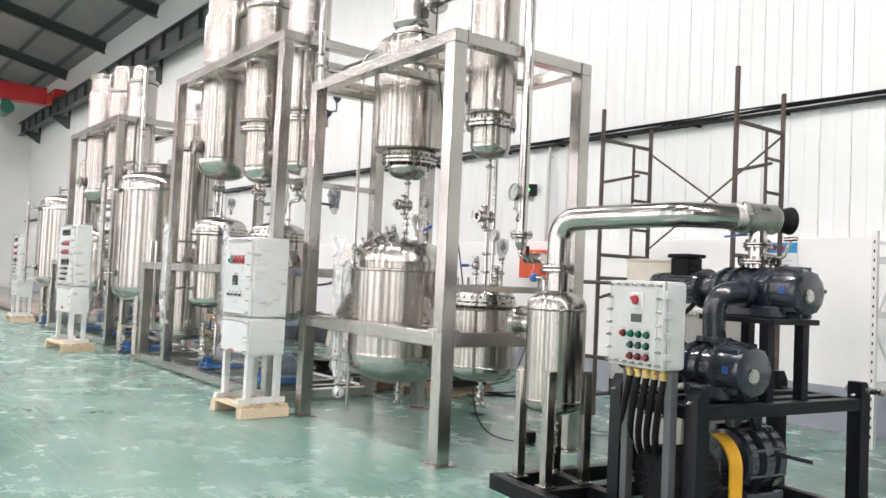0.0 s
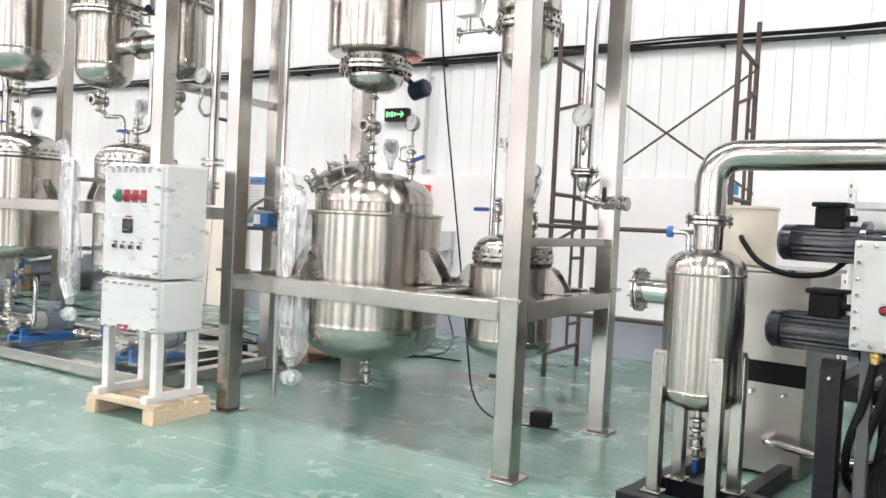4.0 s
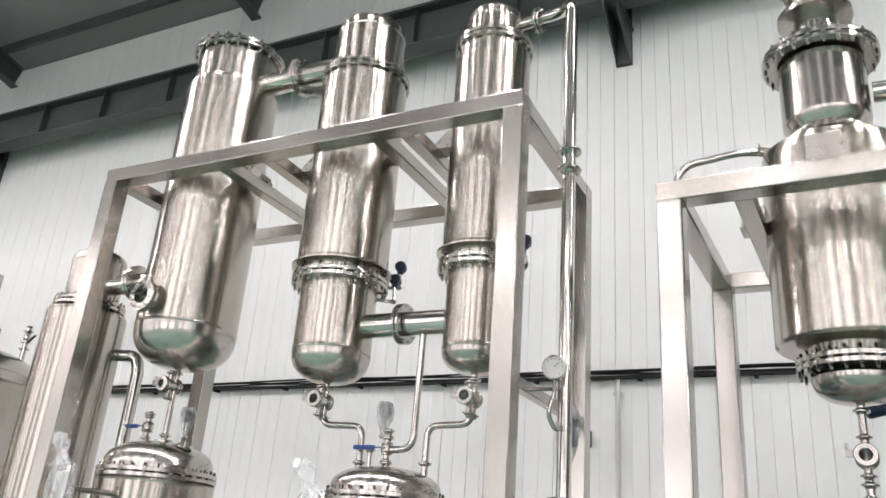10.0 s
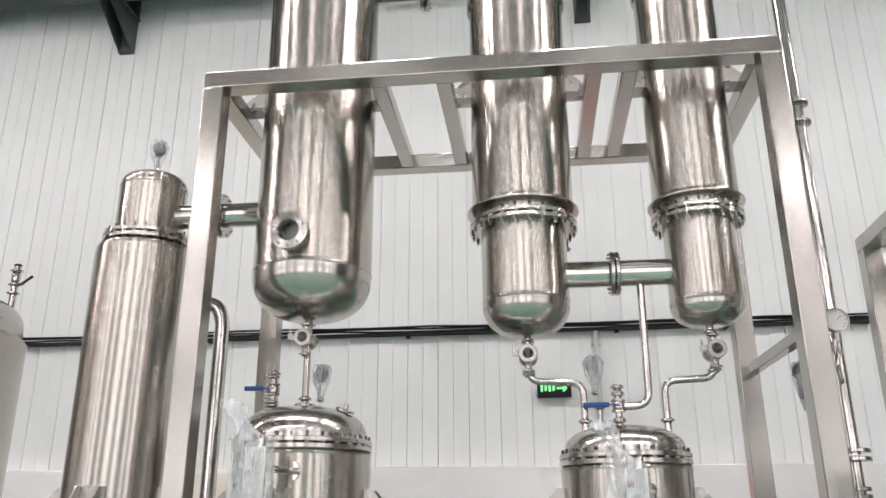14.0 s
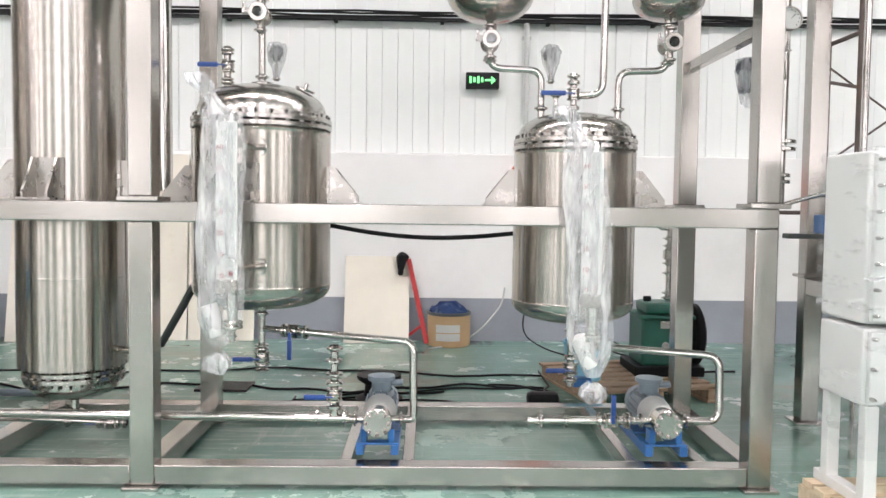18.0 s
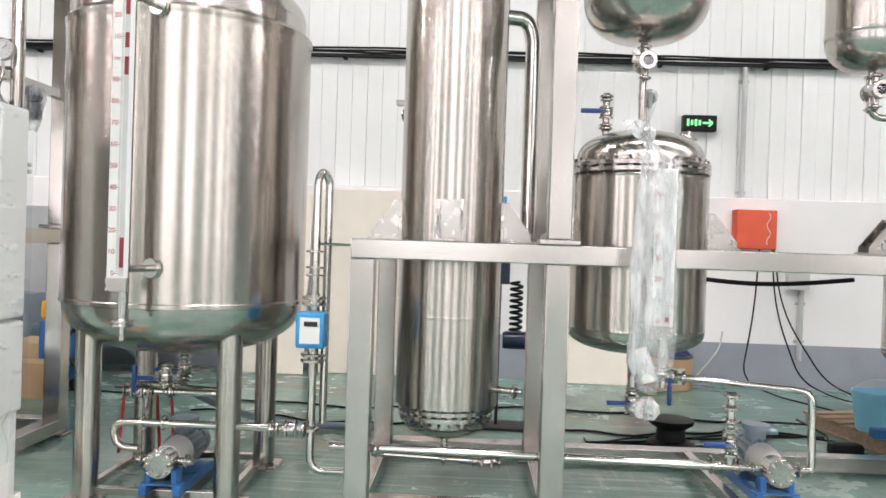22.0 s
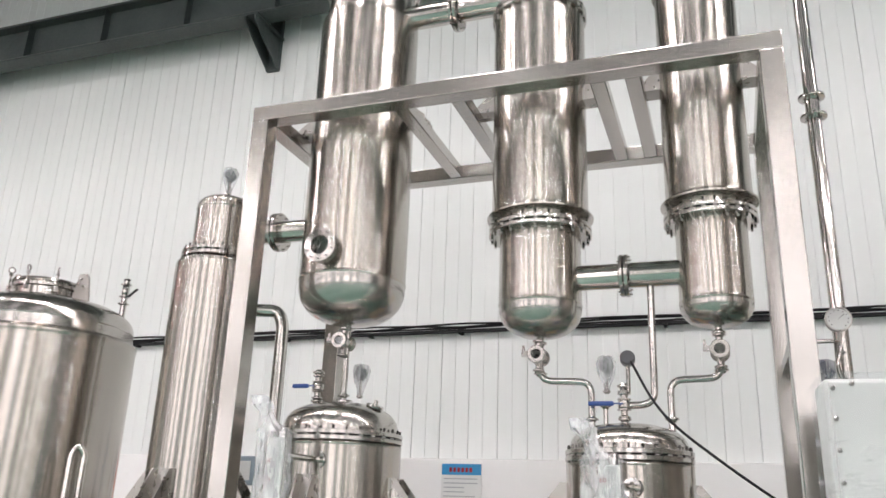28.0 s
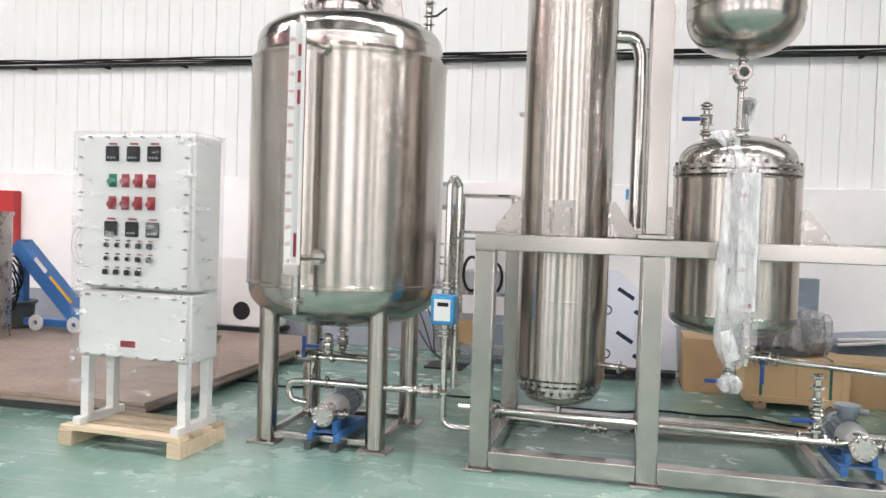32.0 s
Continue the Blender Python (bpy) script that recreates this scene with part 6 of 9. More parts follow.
lathe(bm, [(0.042, 0), (0.048, -0.02), (0.046, -0.06), (0.026, -0.1)], (1.22, -0.03, 1.728), seg=20)
pipe(bm, [(1.22, -0.03, 1.64), (1.22, -0.03, 1.59), (1.28, -0.04, 1.57), (1.5, -0.06, 1.56)], 0.022, 0.04)
for xx in (1.31, 1.47):
    clamp(bm, (xx, -0.045, 1.565), (1, -0.1, 0), 0.025)
disc(bm, (1.505, -0.06, 1.56), (1, -0.1, 0), 0.042, 0.02, 20)
each_part("fitting", bm, POLISH, t)
ball_valve(t, (1.39, -0.05, 1.563), (1, -0.1, 0), (0, 0, 1), 0.022, INK, 0.07)
pressure_gauge(t, (1.235, -0.12, 2.07), (-0.15, -1, 0.1), 0.065, length=0.06)
bm = B()
pipe(bm, [(1.235, -0.11, 1.95), (1.26, -0.1, 1.9), (1.225, -0.1, 1.86), (1.22, -0.06, 1.85)], 0.01)
each_part("gauge_loop", bm, PIPE, t)

# receiver under the condenser
x, y, r = 0.73, 0.02, 0.275
t = thing("receiver_tank", (x, y, 0.545), "small jacketed receiver tank with a bolted cover", "tank", "receiver tanks")
part("bottom_head", lathe(B(), head(r, 0.67, 0.125, False)[::-1], (x, y, 0), seg=48), POLISH, t)
part("shell", lathe(B(), [(r, 0.668), (r + 0.003, 0.675), (r, 0.683), (r, 1.13), (r + 0.004, 1.14), (r - 0.03, 1.16)], (x, y, 0), seg=56), STEEL, t)
flange(t, (x, y, 1.2), r - 0.01, r - 0.06, 20)
part("top_head", lathe(B(), [(r - 0.03, 1.23), (r - 0.03, 1.25), *head(r - 0.03, 1.25, 0.1)], (x, y, 0)), POLISH, t)
for s in (-1, 1):
    lug(t, (x + s * r, y, 0.988), (s, 0, 0), 0.12, 0.15, 0.13)
bm = B()
for dx, dy, h in ((-0.13, 0.0, 0.28), (0.12, 0.02, 0.2), (0.05, 0.13, 0.3), (-0.02, -0.14, 0.05)):
    p = Vector((x + dx, y + dy, 1.28))
    rod(bm, p, p + Vector((0, 0, h)), 0.016)
    for z in (h - 0.015, h * 0.55):
        clamp(bm, p + Vector((0, 0, z)), (0, 0, 1), 0.019)
rod(bm, (x, y, 0.55), (x, y, 0.33), 0.018)
for z in (0.5, 0.42, 0.36):
    clamp(bm, (x, y, z), (0, 0, 1), 0.021)
each_part("nozzle", bm, PIPE, t)
ball_valve(t, (x, y, 0.42), (0, 0, 1), (-1, 0, 0), 0.019, INK, 0.08)
ball_valve(t, (x - 0.13, y, 1.5), (0, 0, 1), (-1, 0, 0), 0.018)
ball_valve(t, (x + 0.12, y + 0.02, 1.42), (0, 0, 1), (0, 0, -1), 0.018)
transmitter(t, (x + 0.05, y + 0.13, 1.68))
pressure_gauge(t, (x + 0.13, y - 0.02, 1.75), (-0.1, -1, 0.1), 0.05)
t = thing("drain_pipe", (x, y, 1.35), "vertical steel drain pipe with a sight glass below a column", "pipe", "drain pipes")
bm = B()
rod(bm, (x, y, 2.39), (x, y, 1.33), 0.02)
for z in (2.33, 1.8, 1.6, 1.45):
    clamp(bm, (x, y, z), (0, 0, 1), 0.023)
each_part("pipe", bm, PIPE, t)
sight_glass(t, (x, y - 0.04, 1.91))

# feed pipes, meter and instruments on the frame
t = thing("feed_pipe", (-1.2, -0.14, 0.0), "thin upright feed pipe with a blue dosing meter", "pipe", "feed pipes")
fx, fy = -1.2, -0.14
bm = B()
rod(bm, (fx, fy, 0.0), (fx, fy, 3.05), 0.02)
for z in (1.5, 1.46, 1.22, 1.18):
    clamp(bm, (fx, fy, z), (0, 0, 1), 0.03)
pipe(bm, [(fx + 0.01, fy, 1.62), (fx + 0.21, fy + 0.01, 1.61), (fx + 0.23, fy + 0.01, 1.42), (fx + 0.22, fy + 0.02, 0.9)], 0.02, 0.05)
clamp(bm, (fx + 0.228, fy + 0.01, 1.44), (0, 0, 1), 0.024)
pipe(bm, [(fx - 0.02, fy, 1.49), (fx - 0.2, fy + 0.04, 1.53), (fx - 0.42, fy + 0.1, 1.46), (fx - 0.55, fy + 0.14, 1.36)], 0.013)
each_part("pipe", bm, PIPE, t)
part("bracket", box(B(), (fx - 0.42, fy - 0.05, 1.272), (fx + 0.12, fy + 0.05, 1.3), 0.003), GIRDER, t)
me_b = part("meter", box(B(), (fx - 0.24, fy - 0.06, 1.302), (fx - 0.08, fy + 0.06, 1.41), 0.008), BLUE, t, "small blue dosing meter")
part("meter_face", box(B(), (fx - 0.225, fy - 0.066, 1.32), (fx - 0.155, fy - 0.061, 1.395), 0.002), WHITE, me_b)
part("meter_head", rod(B(), (fx - 0.03, fy, 1.32), (fx - 0.03, fy, 1.42), 0.03, 14), GIRDER, t)
t = thing("feed_pipe", (0.33, 0.42, 0.9), "thin upright steel pipe beside the receiver", "pipe", "feed pipes")
bm = B()
rod(bm, (0.33, 0.42, 0.99), (0.33, 0.42, 2.62), 0.018)
each_part("pipe", bm, PIPE, t)
t = thing("level_transmitter", (0.36, -0.03, 2.6), "white boxed instrument on a level branch pipe", "instrument")
bm = B()
rod(bm, (0.26, -0.03, 2.67), (0.6, -0.03, 2.67), 0.013)
for xx in (0.27, 0.5, 0.56):
    clamp(bm, (xx, -0.03, 2.67), (1, 0, 0), 0.018)
rod(bm, (0.26, -0.03, 2.6), (0.26, -0.03, 2.72), 0.012)
rod(bm, (0.34, -0.03, 2.67), (0.34, -0.03, 2.78), 0.016)
pipe(bm, [(0.46, -0.03, 2.69), (0.44, -0.06, 2.76), (0.47, -0.04, 2.88)], 0.009)
each_part("pipe", bm, PIPE, t)
bx = part("instrument_box", box(B(), (0.26, -0.08, 2.77), (0.41, 0.01, 2.94), 0.008), WHITE, t, "white plastic instrument box")
part("lettering", box(B(), (0.29, -0.083, 2.875), (0.38, -0.0805, 2.895), 0.001), NAVY, bx)
bm = B()
lathe(bm, [(0, -0.04), (0.035, -0.04), (0.045, -0.02), (0.045, 0.03), (0.03, 0.045), (0, 0.045)], (0.47, -0.04, 2.95), (0.2, -1, 0), 18)
rod(bm, (0.47, -0.04, 2.88), (0.47, -0.04, 2.95), 0.02)
part("transmitter", bm, NAVY, t, "dark blue instrument head")
bm = B()
box(bm, (0.72, 0.42, 0.0), (0.86, 0.52, 0.1), 0.01, Matrix.Rotation(0.1, 4, "Z"))
solid("adapter_box", bm, BLACK, "small black power box on the floor", "power box")
CUR.pop()


# ---- vacuum pump skid ----
MV = Matrix.Translation((-2.642, 4.80, 0)) @ Matrix.Rotation(radians(-8.7), 4, "Z")
CUR.append(MV)
t = thing("vacuum_skid_frame", (0, 0, 0), "charcoal painted steel skid base with upright frame", "frame", "process skids")
for y in (-0.72, -0.3, 0.95):
    part("base_channel", box(B(), (-0.77, y - 0.04, 0), (0.75, y + 0.04, 0.1), 0.005), FRAMEBLACK, t)
for x in (-0.73, -0.3, 0.1, 0.71):
    part("base_channel", box(B(), (x - 0.04, -0.68, 0.004), (x + 0.04, 0.91, 0.096), 0.005), FRAMEBLACK, t)
for x in (0.12, 0.70):
    for y in (-0.445, 0.95):
        bm = B()
        sy = 1 if y > 0 else -1
        prof = [(0, 0.1), (0.09, 0.1), (0.09, 0.8), (0.055, 0.86), (0.0, 0.86)]
        lo = [bm.verts.new((x - 0.045, y - sy * (0.045 - p), q)) for p, q in prof]
        hi = [bm.verts.new((x + 0.045, y - sy * (0.045 - p), q)) for p, q in prof]
        bm.faces.new(lo)
        bm.faces.new(hi[::-1])
        for i in range(5):
            j = (i + 1) % 5
            bm.faces.new((lo[i], lo[j], hi[j], hi[i]))
        bmesh.ops.recalc_face_normals(bm, faces=bm.faces)
        post = part("post", bm, FRAMEBLACK, t)
        shared("bolt", BOLT_S, post, (x, y - 0.046, 0.78), axis_turn((0, 1, 0)))
    part("rail", box(B(), (x - 0.04, -0.4, 0.69), (x + 0.04, 0.905, 0.76), 0.005), FRAMEBLACK, t)
for y in (-0.445, 0.95):
    part("rail", box(B(), (0.165, y - 0.035, 0.685), (0.655, y + 0.035, 0.755), 0.005), FRAMEBLACK, t)
for x in (0.28, 0.6):
    part("post", box(B(), (x - 0.025, -0.56, 0.1), (x + 0.025, -0.51, 0.935), 0.004), POSTGREY, t)
for x in (0.3, 0.52):
    part("rail", box(B(), (x - 0.04, -0.41, 0.69), (x + 0.04, 0.915, 0.757), 0.005), FRAMEBLACK, t)
for x in (0.3, 0.68):
    for y in (0.12, 0.42):
        part("post", box(B(), (x - 0.03, y - 0.03, 0.76), (x + 0.03, y + 0.03, 1.2), 0.004), FRAMEBLACK, t)
part("rail", box(B(), (0.22, 0.07, 1.2), (0.76, 0.47, 1.232), 0.004), FRAMEBLACK, t)
bm = B()
rod(bm, (0.62, 0.95, 0.81), (0.86, 0.97, 0.81), 0.02)
part("stub_pipe", bm, DULL, t)


def roots_pump(x0, x1, y, z, r, back, label):
    """A lobed blower: ringed body, ribbed gear cover with an oil window, and a finned motor that reaches back."""
    t = thing("roots_pump", (x0 + 0.2, y, z - r), label, "pump", "vacuum pumps")
    xb, xc = x1 - 0.24, x1 - 0.03
    bm = B()
    prof, u = [(0, 0), (r * 0.8, 0), (r * 0.9, 0.015)], 0.06
    while u < xb - x0 - 0.05:
        prof += [(r * 0.92, u), (r * 1.03, u + 0.006), (r * 1.03, u + 0.026), (r * 0.92, u + 0.032)]
        u += 0.085
    lathe(bm, [*prof, (r * 0.92, xb - x0)], (x0, y, z), (1, 0, 0), 32)
    for v in bm.verts:
        v.co.y = y + (v.co.y - y) * 1.15
    part("body", bm, CAST, t)
    bm = B()
    lathe(bm, [(r * 0.6, 0), (r * 1.12, 0), (r * 1.14, 0.008), (r * 1.14, 0.03), (r * 1.02, 0.038), (r * 0.98, 0.15), (r * 0.9, 0.185), (r * 0.7, 0.2), (0, 0.205)], (xb, y, z), (1, 0, 0), 12)
    for v in bm.verts:
        v.co.y = y + (v.co.y - y) * 1.08
    cov = part("gear_cover", bm, CAST, t)
    for i in range(12):
        a = 2 * math.pi * (i + 0.5) / 12
        p = Vector((0, 1.06 * math.cos(a), math.sin(a))) * r * 0.99
        part("rib", beam(B(), Vector((xb + 0.035, y, z)) + p, Vector((xb + 0.165, y, z)) + p * 0.97, 0.014, 0.03, 0.003), CAST, cov)
    part("oil_window", lathe(B(), [(0, 0), (0.038, 0), (0.042, 0.01), (0.03, 0.018), (0, 0.014)], (xb + 0.2, y - 0.03, z - 0.02), (1, 0, 0), 20), DULL, cov)
    part("nameplate", box(B(), (xb + 0.1, y - r * 1.08, z - 0.01), (xb + 0.14, y - r * 1.04, z + 0.03), 0.001), SLEEVE, cov)
    for s in (-1, 1):
        part("foot", box(B(), (x0 + 0.08, y + s * r * 0.8 - 0.04, z - r - 0.01), (x1 - 0.14, y + s * r * 0.8 + 0.04, z - r * 0.6), 0.008), CAST, t)
    for xx in (x0 + 0.14, x1 - 0.28):
        part("eye_bolt", disc(B(), (xx, y, z + r + 0.04), (0.4, 1, 0.1), 0.034, 0.014, 20, 0.02), BLACK, t)
    bm = B()
    lathe(bm, [(0, 0), (0.13, 0), (0.13, 0.03), (0.09, 0.035), (0.09, 0.13), (0.085, 0.14)], (x0 - 0.14, y, z), (1, 0, 0), 28)
    part("coupling_housing", bm, CAST, t)
    bm = B()
    lathe(bm, [(0, 0), (0.08, 0.0), (0.1, 0.02), (0.1, 0.07), (0.088, 0.075), (0.088, x0 - 0.14 - back), (0, x0 - 0.14 - back)], (back, y, z), (1, 0, 0), 28)
    mo = part("motor", bm, CAST, t, "ribbed dark motor")
    for i in range(20):
        a = 2 * math.pi * i / 20
        p = Vector((0, 0.094 * math.cos(a), 0.094 * math.sin(a)))
        part("fin", beam(B(), Vector((back + 0.08, y, z)) + p, Vector((x0 - 0.15, y, z)) + p, 0.005, 0.014, 0), CAST, mo)
    xt = (back + x0) / 2 - 0.02
    bm = B()
    box(bm, (xt - 0.075, y - 0.07, z + 0.08), (xt + 0.075, y + 0.07, z + 0.2), 0.012)
    box(bm, (xt - 0.09, y - 0.085, z + 0.2), (xt + 0.09, y + 0.085, z + 0.225), 0.008)
    rod(bm, (xt + 0.07, y - 0.03, z + 0.14), (xt + 0.13, y - 0.03, z + 0.14), 0.018, 12)
    part("terminal_box", bm, BLACK, mo)
    return t


roots_pump(0.2, 0.87, 0.29, 1.385, 0.14, -0.36, "dark blue-black lobed vacuum blower on the upper frame")
roots_pump(0.3, 0.79, -0.05, 0.935, 0.15, -0.29, "dark blue-black lobed vacuum blower on the lower frame")

t = thing("blower_elbow", (0.38, 0.05, 1.05), "dark cast elbow joining two vacuum blowers", "pipe")
bm = B()
sweep(bm, rounded([(0.45, -0.05, 1.07), (0.45, -0.06, 1.36), (0.53, 0.17, 1.38)], 0.2, 10), 0.065, 20)
each_part("pipe", bm, CAST, t)
part("flange", disc(B(), (0.45, -0.05, 1.095), (0, 0, 1), 0.1, 0.03, 24), CAST, t)
part("flange", disc(B(), (0.51, 0.12, 1.38), (0.33, 0.94, 0), 0.1, 0.035, 24), CAST, t)

# backing pump with its motor, lying front to back
CUR.append(MV @ Matrix.Translation((0.287, -0.645, 0.03)) @ Matrix.Rotation(radians(90), 4, "Z"))
t = thing("backing_pump", (0.5, -0.16, 0.07), "black multi-stage vacuum pump with a motor and yellow guard", "pump", "vacuum pumps")
bm = B()
lathe(bm, [(0, 0), (0.15, 0.0), (0.168, 0.02), (0.17, 0.09), (0.15, 0.1), (0.14, 0.36), (0.12, 0.38), (0, 0.39)], (0.16, -0.16, 0.31), (1, 0, 0), 36)
mo = part("motor", bm, BLACK, t, "black electric motor")
for i in range(24):
    a = 2 * math.pi * i / 24
    p = Vector((0, 0.147 * math.cos(a), 0.147 * math.sin(a)))
    part("fin", beam(B(), Vector((0.27, -0.16, 0.31)) + p, Vector((0.5, -0.16, 0.31)) + p, 0.006, 0.02, 0), BLACK, mo)
bm = B()
for rr_ in (0.03, 0.05, 0.07, 0.09, 0.11, 0.13, 0.15):
    disc(bm, (0.156, -0.16, 0.31), (1, 0, 0), rr_, 0.006, 36, rr_ - 0.008, 0.001)
for i in range(12):
    a = 2 * math.pi * i / 12
    beam(bm, (0.155, -0.16, 0.31), Vector((0.155, -0.16 + 0.15 * math.cos(a), 0.31 + 0.15 * math.sin(a))), 0.005, 0.004, 0)
part("fan_grille", bm, FRAMEBLACK, mo, "round wire fan grille")
part("motor_foot", box(B(), (0.24, -0.3, 0.07), (0.5, -0.02, 0.17), 0.01), BLACK, mo)
bm = B()
outer = [(0.17 * math.cos(radians(100 + 8 * i)), 0.34 + 0.19 * math.sin(radians(100 + 8 * i))) for i in range(11)] + [(-0.17, 0.2), (-0.17, 0.105), (-0.24, 0.085)]
inner = [(0.158 * math.cos(radians(100 + 8 * i)), 0.34 + 0.178 * math.sin(radians(100 + 8 * i))) for i in range(11)] + [(-0.158, 0.2), (-0.158, 0.095), (-0.24, 0.075)]
n = len(outer)
ra = [(bm.verts.new((0.57, -0.16 + p, q)), bm.verts.new((0.67, -0.16 + p, q))) for p, q in outer]
rb = [(bm.verts.new((0.57, -0.16 + p, q)), bm.verts.new((0.67, -0.16 + p, q))) for p, q in inner]
for i in range(n - 1):
    bm.faces.new((ra[i][0], ra[i][1], ra[i + 1][1], ra[i + 1][0]))
    bm.faces.new((rb[i][1], rb[i][0], rb[i + 1][0], rb[i + 1][1]))
    for s in (0, 1):
        bm.faces.new((ra[i][s], ra[i + 1][s], rb[i + 1][s], rb[i][s]))
bmesh.ops.recalc_face_normals(bm, faces=bm.faces)
part("coupling_guard", bm, YELLOW, t, "yellow coupling guard")
bm = B()
lathe(bm, [(0, 0), (0.08, 0), (0.09, 0.03), (0.17, 0.04), (0.185, 0.06), (0.185, 0.11), (0.155, 0.12), (0.155, 0.15), (0.2, 0.16), (0.2, 0.23), (0.165, 0.24), (0.165, 0.27), (0.195, 0.28), (0.195, 0.34), (0.12, 0.38), (0, 0.39)], (0.68, -0.16, 0.37), (1, 0, 0), 32)
body = part("pump_body", bm, CAST, t)
for i in range(8):
    a = 2 * math.pi * (i + 0.5) / 8
    p = Vector((0.72, -0.16 + 0.19 * math.cos(a), 0.37 + 0.19 * math.sin(a)))
    part("tie_bolt", rod(B(), p, p + Vector((0.31, 0, 0)), 0.012, 8), CAST, body)
part("pump_foot", box(B(), (0.7, -0.34, 0.07), (1.02, 0.02, 0.205), 0.012), CAST, t)
for x, zt in ((0.78, 0.6), (0.97, 0.62)):
    bm = B()
    rod(bm, (x, -0.16, 0.5), (x, -0.16, zt), 0.045, 20)
    disc(bm, (x, -0.16, zt + 0.01), (0, 0, 1), 0.08, 0.022, 24)
    part("port", bm, CAST, t)
    part("pipe_ring", disc(B(), (x, -0.16, zt + 0.03), (0, 0, 1), 0.075, 0.014, 24), DULL, t)
part("drain_rod", rod(B(), (0.93, -0.3, 0.42), (0.93, -0.58, 0.42), 0.012, 10), CAST, t)
CUR.pop()

# start box with its glands
t = thing("switch_box", (0.43, -0.6, 0.935), "pale grey explosion-proof switch box with coloured buttons", "control box")
BX, BY = 0.432, -0.62
part("housing", box(B(), (BX - 0.21, BY, 0.94), (BX + 0.21, BY + 0.14, 1.41), 0.02), LIGHTGREY, t)
door = part("cover", box(B(), (BX - 0.21, BY - 0.028, 0.94), (BX + 0.21, BY - 0.002, 1.41), 0.01), LIGHTGREY, t)
part("cover_panel", box(B(), (BX - 0.165, BY - 0.034, 0.985), (BX + 0.165, BY - 0.0285, 1.365), 0.004), LIGHTGREY, door)
for i in range(7):
    for xx in (-0.188, 0.188):
        shared("bolt", BOLT_S, door, (BX + xx, BY - 0.028, 0.965 + 0.42 * i / 6), axis_turn((0, 1, 0)))
        if 0 < i < 6:
            shared("bolt", BOLT_S, door, (BX - 0.188 + 0.376 * i / 6, BY - 0.028, 0.963 if xx < 0 else 1.387), axis_turn((0, 1, 0)))
for i in range(4):
    part("hinge", box(B(), (BX + 0.205, BY - 0.022, 0.99 + 0.11 * i), (BX + 0.226, BY + 0.03, 1.03 + 0.11 * i), 0.006), LIGHTGREY, t)
sw = part("main_switch", box(B(), (BX - 0.02, BY - 0.046, 1.265), (BX + 0.06, BY - 0.0345, 1.345), 0.004), WHITE, door)
part("switch_frame", box(B(), (BX - 0.012, BY - 0.05, 1.273), (BX + 0.052, BY - 0.0465, 1.337), 0.003), LIGHTGREY, sw)
part("knob", disc(B(), (BX + 0.02, BY - 0.054, 1.305), (0, -1, 0), 0.026, 0.012, 20), BUTTON, sw, "red isolator knob")
part("knob", beam(B(), (BX - 0.004, BY - 0.064, 1.319), (BX + 0.046, BY - 0.064, 1.291), 0.014, 0.018, 0.004), BUTTON, sw, "red isolator knob")
part("nameplate", box(B(), (BX - 0.025, BY - 0.04, 1.185), (BX + 0.055, BY - 0.0345, 1.23), 0.004), DARKGREY, door)
for row, cols in ((1.12, (BUTTON, GREENBTN, GREENBTN, GREENBTN)), (1.06, (None, GREEN, GREEN, GREEN)), (1.0, (None, FLAPRED, FLAPRED, FLAPRED))):
    for i, c in enumerate(cols):
        if c:
            xx = BX - 0.08 + 0.06 * i
            o = part("button", disc(B(), (xx, BY - 0.04, row), (0, -1, 0), 0.0205, 0.012, 20), INK, door)
            part("button_cap", lathe(B(), [(0.0145, 0), (0.0135, 0.014), (0.009, 0.018), (0, 0.018)], (xx, BY - 0.046, row), (0, -1, 0), 18), c, o)
            part("button_plate", box(B(), (xx - 0.02, BY - 0.0375, row + 0.023), (xx + 0.02, BY - 0.0345, row + 0.031), 0.001), GREY, o)
for i in range(5):
    xx = BX - 0.12 + 0.065 * i
    g = part("cable_gland", lathe(B(), [(0.0, 0), (0.02, 0), (0.026, 0.01), (0.026, 0.03), (0.02, 0.034), (0.02, 0.06), (0, 0.06)], (xx, BY + 0.06, 0.94), (0, 0, -1), 10), BRASS, t, "brass cable gland")
    bm = B()
    sweep(bm, rounded([(xx, BY + 0.06, 0.89), (xx - 0.03, BY + 0.05, 0.7), (xx - 0.1, BY + 0.1, 0.5), (xx - 0.13, BY + 0.25, 0.3), (0.2 + 0.04 * i, -0.2, 0.2)], 0.2, 6), 0.019, 10)
    part("cable", bm, BLACK, g)

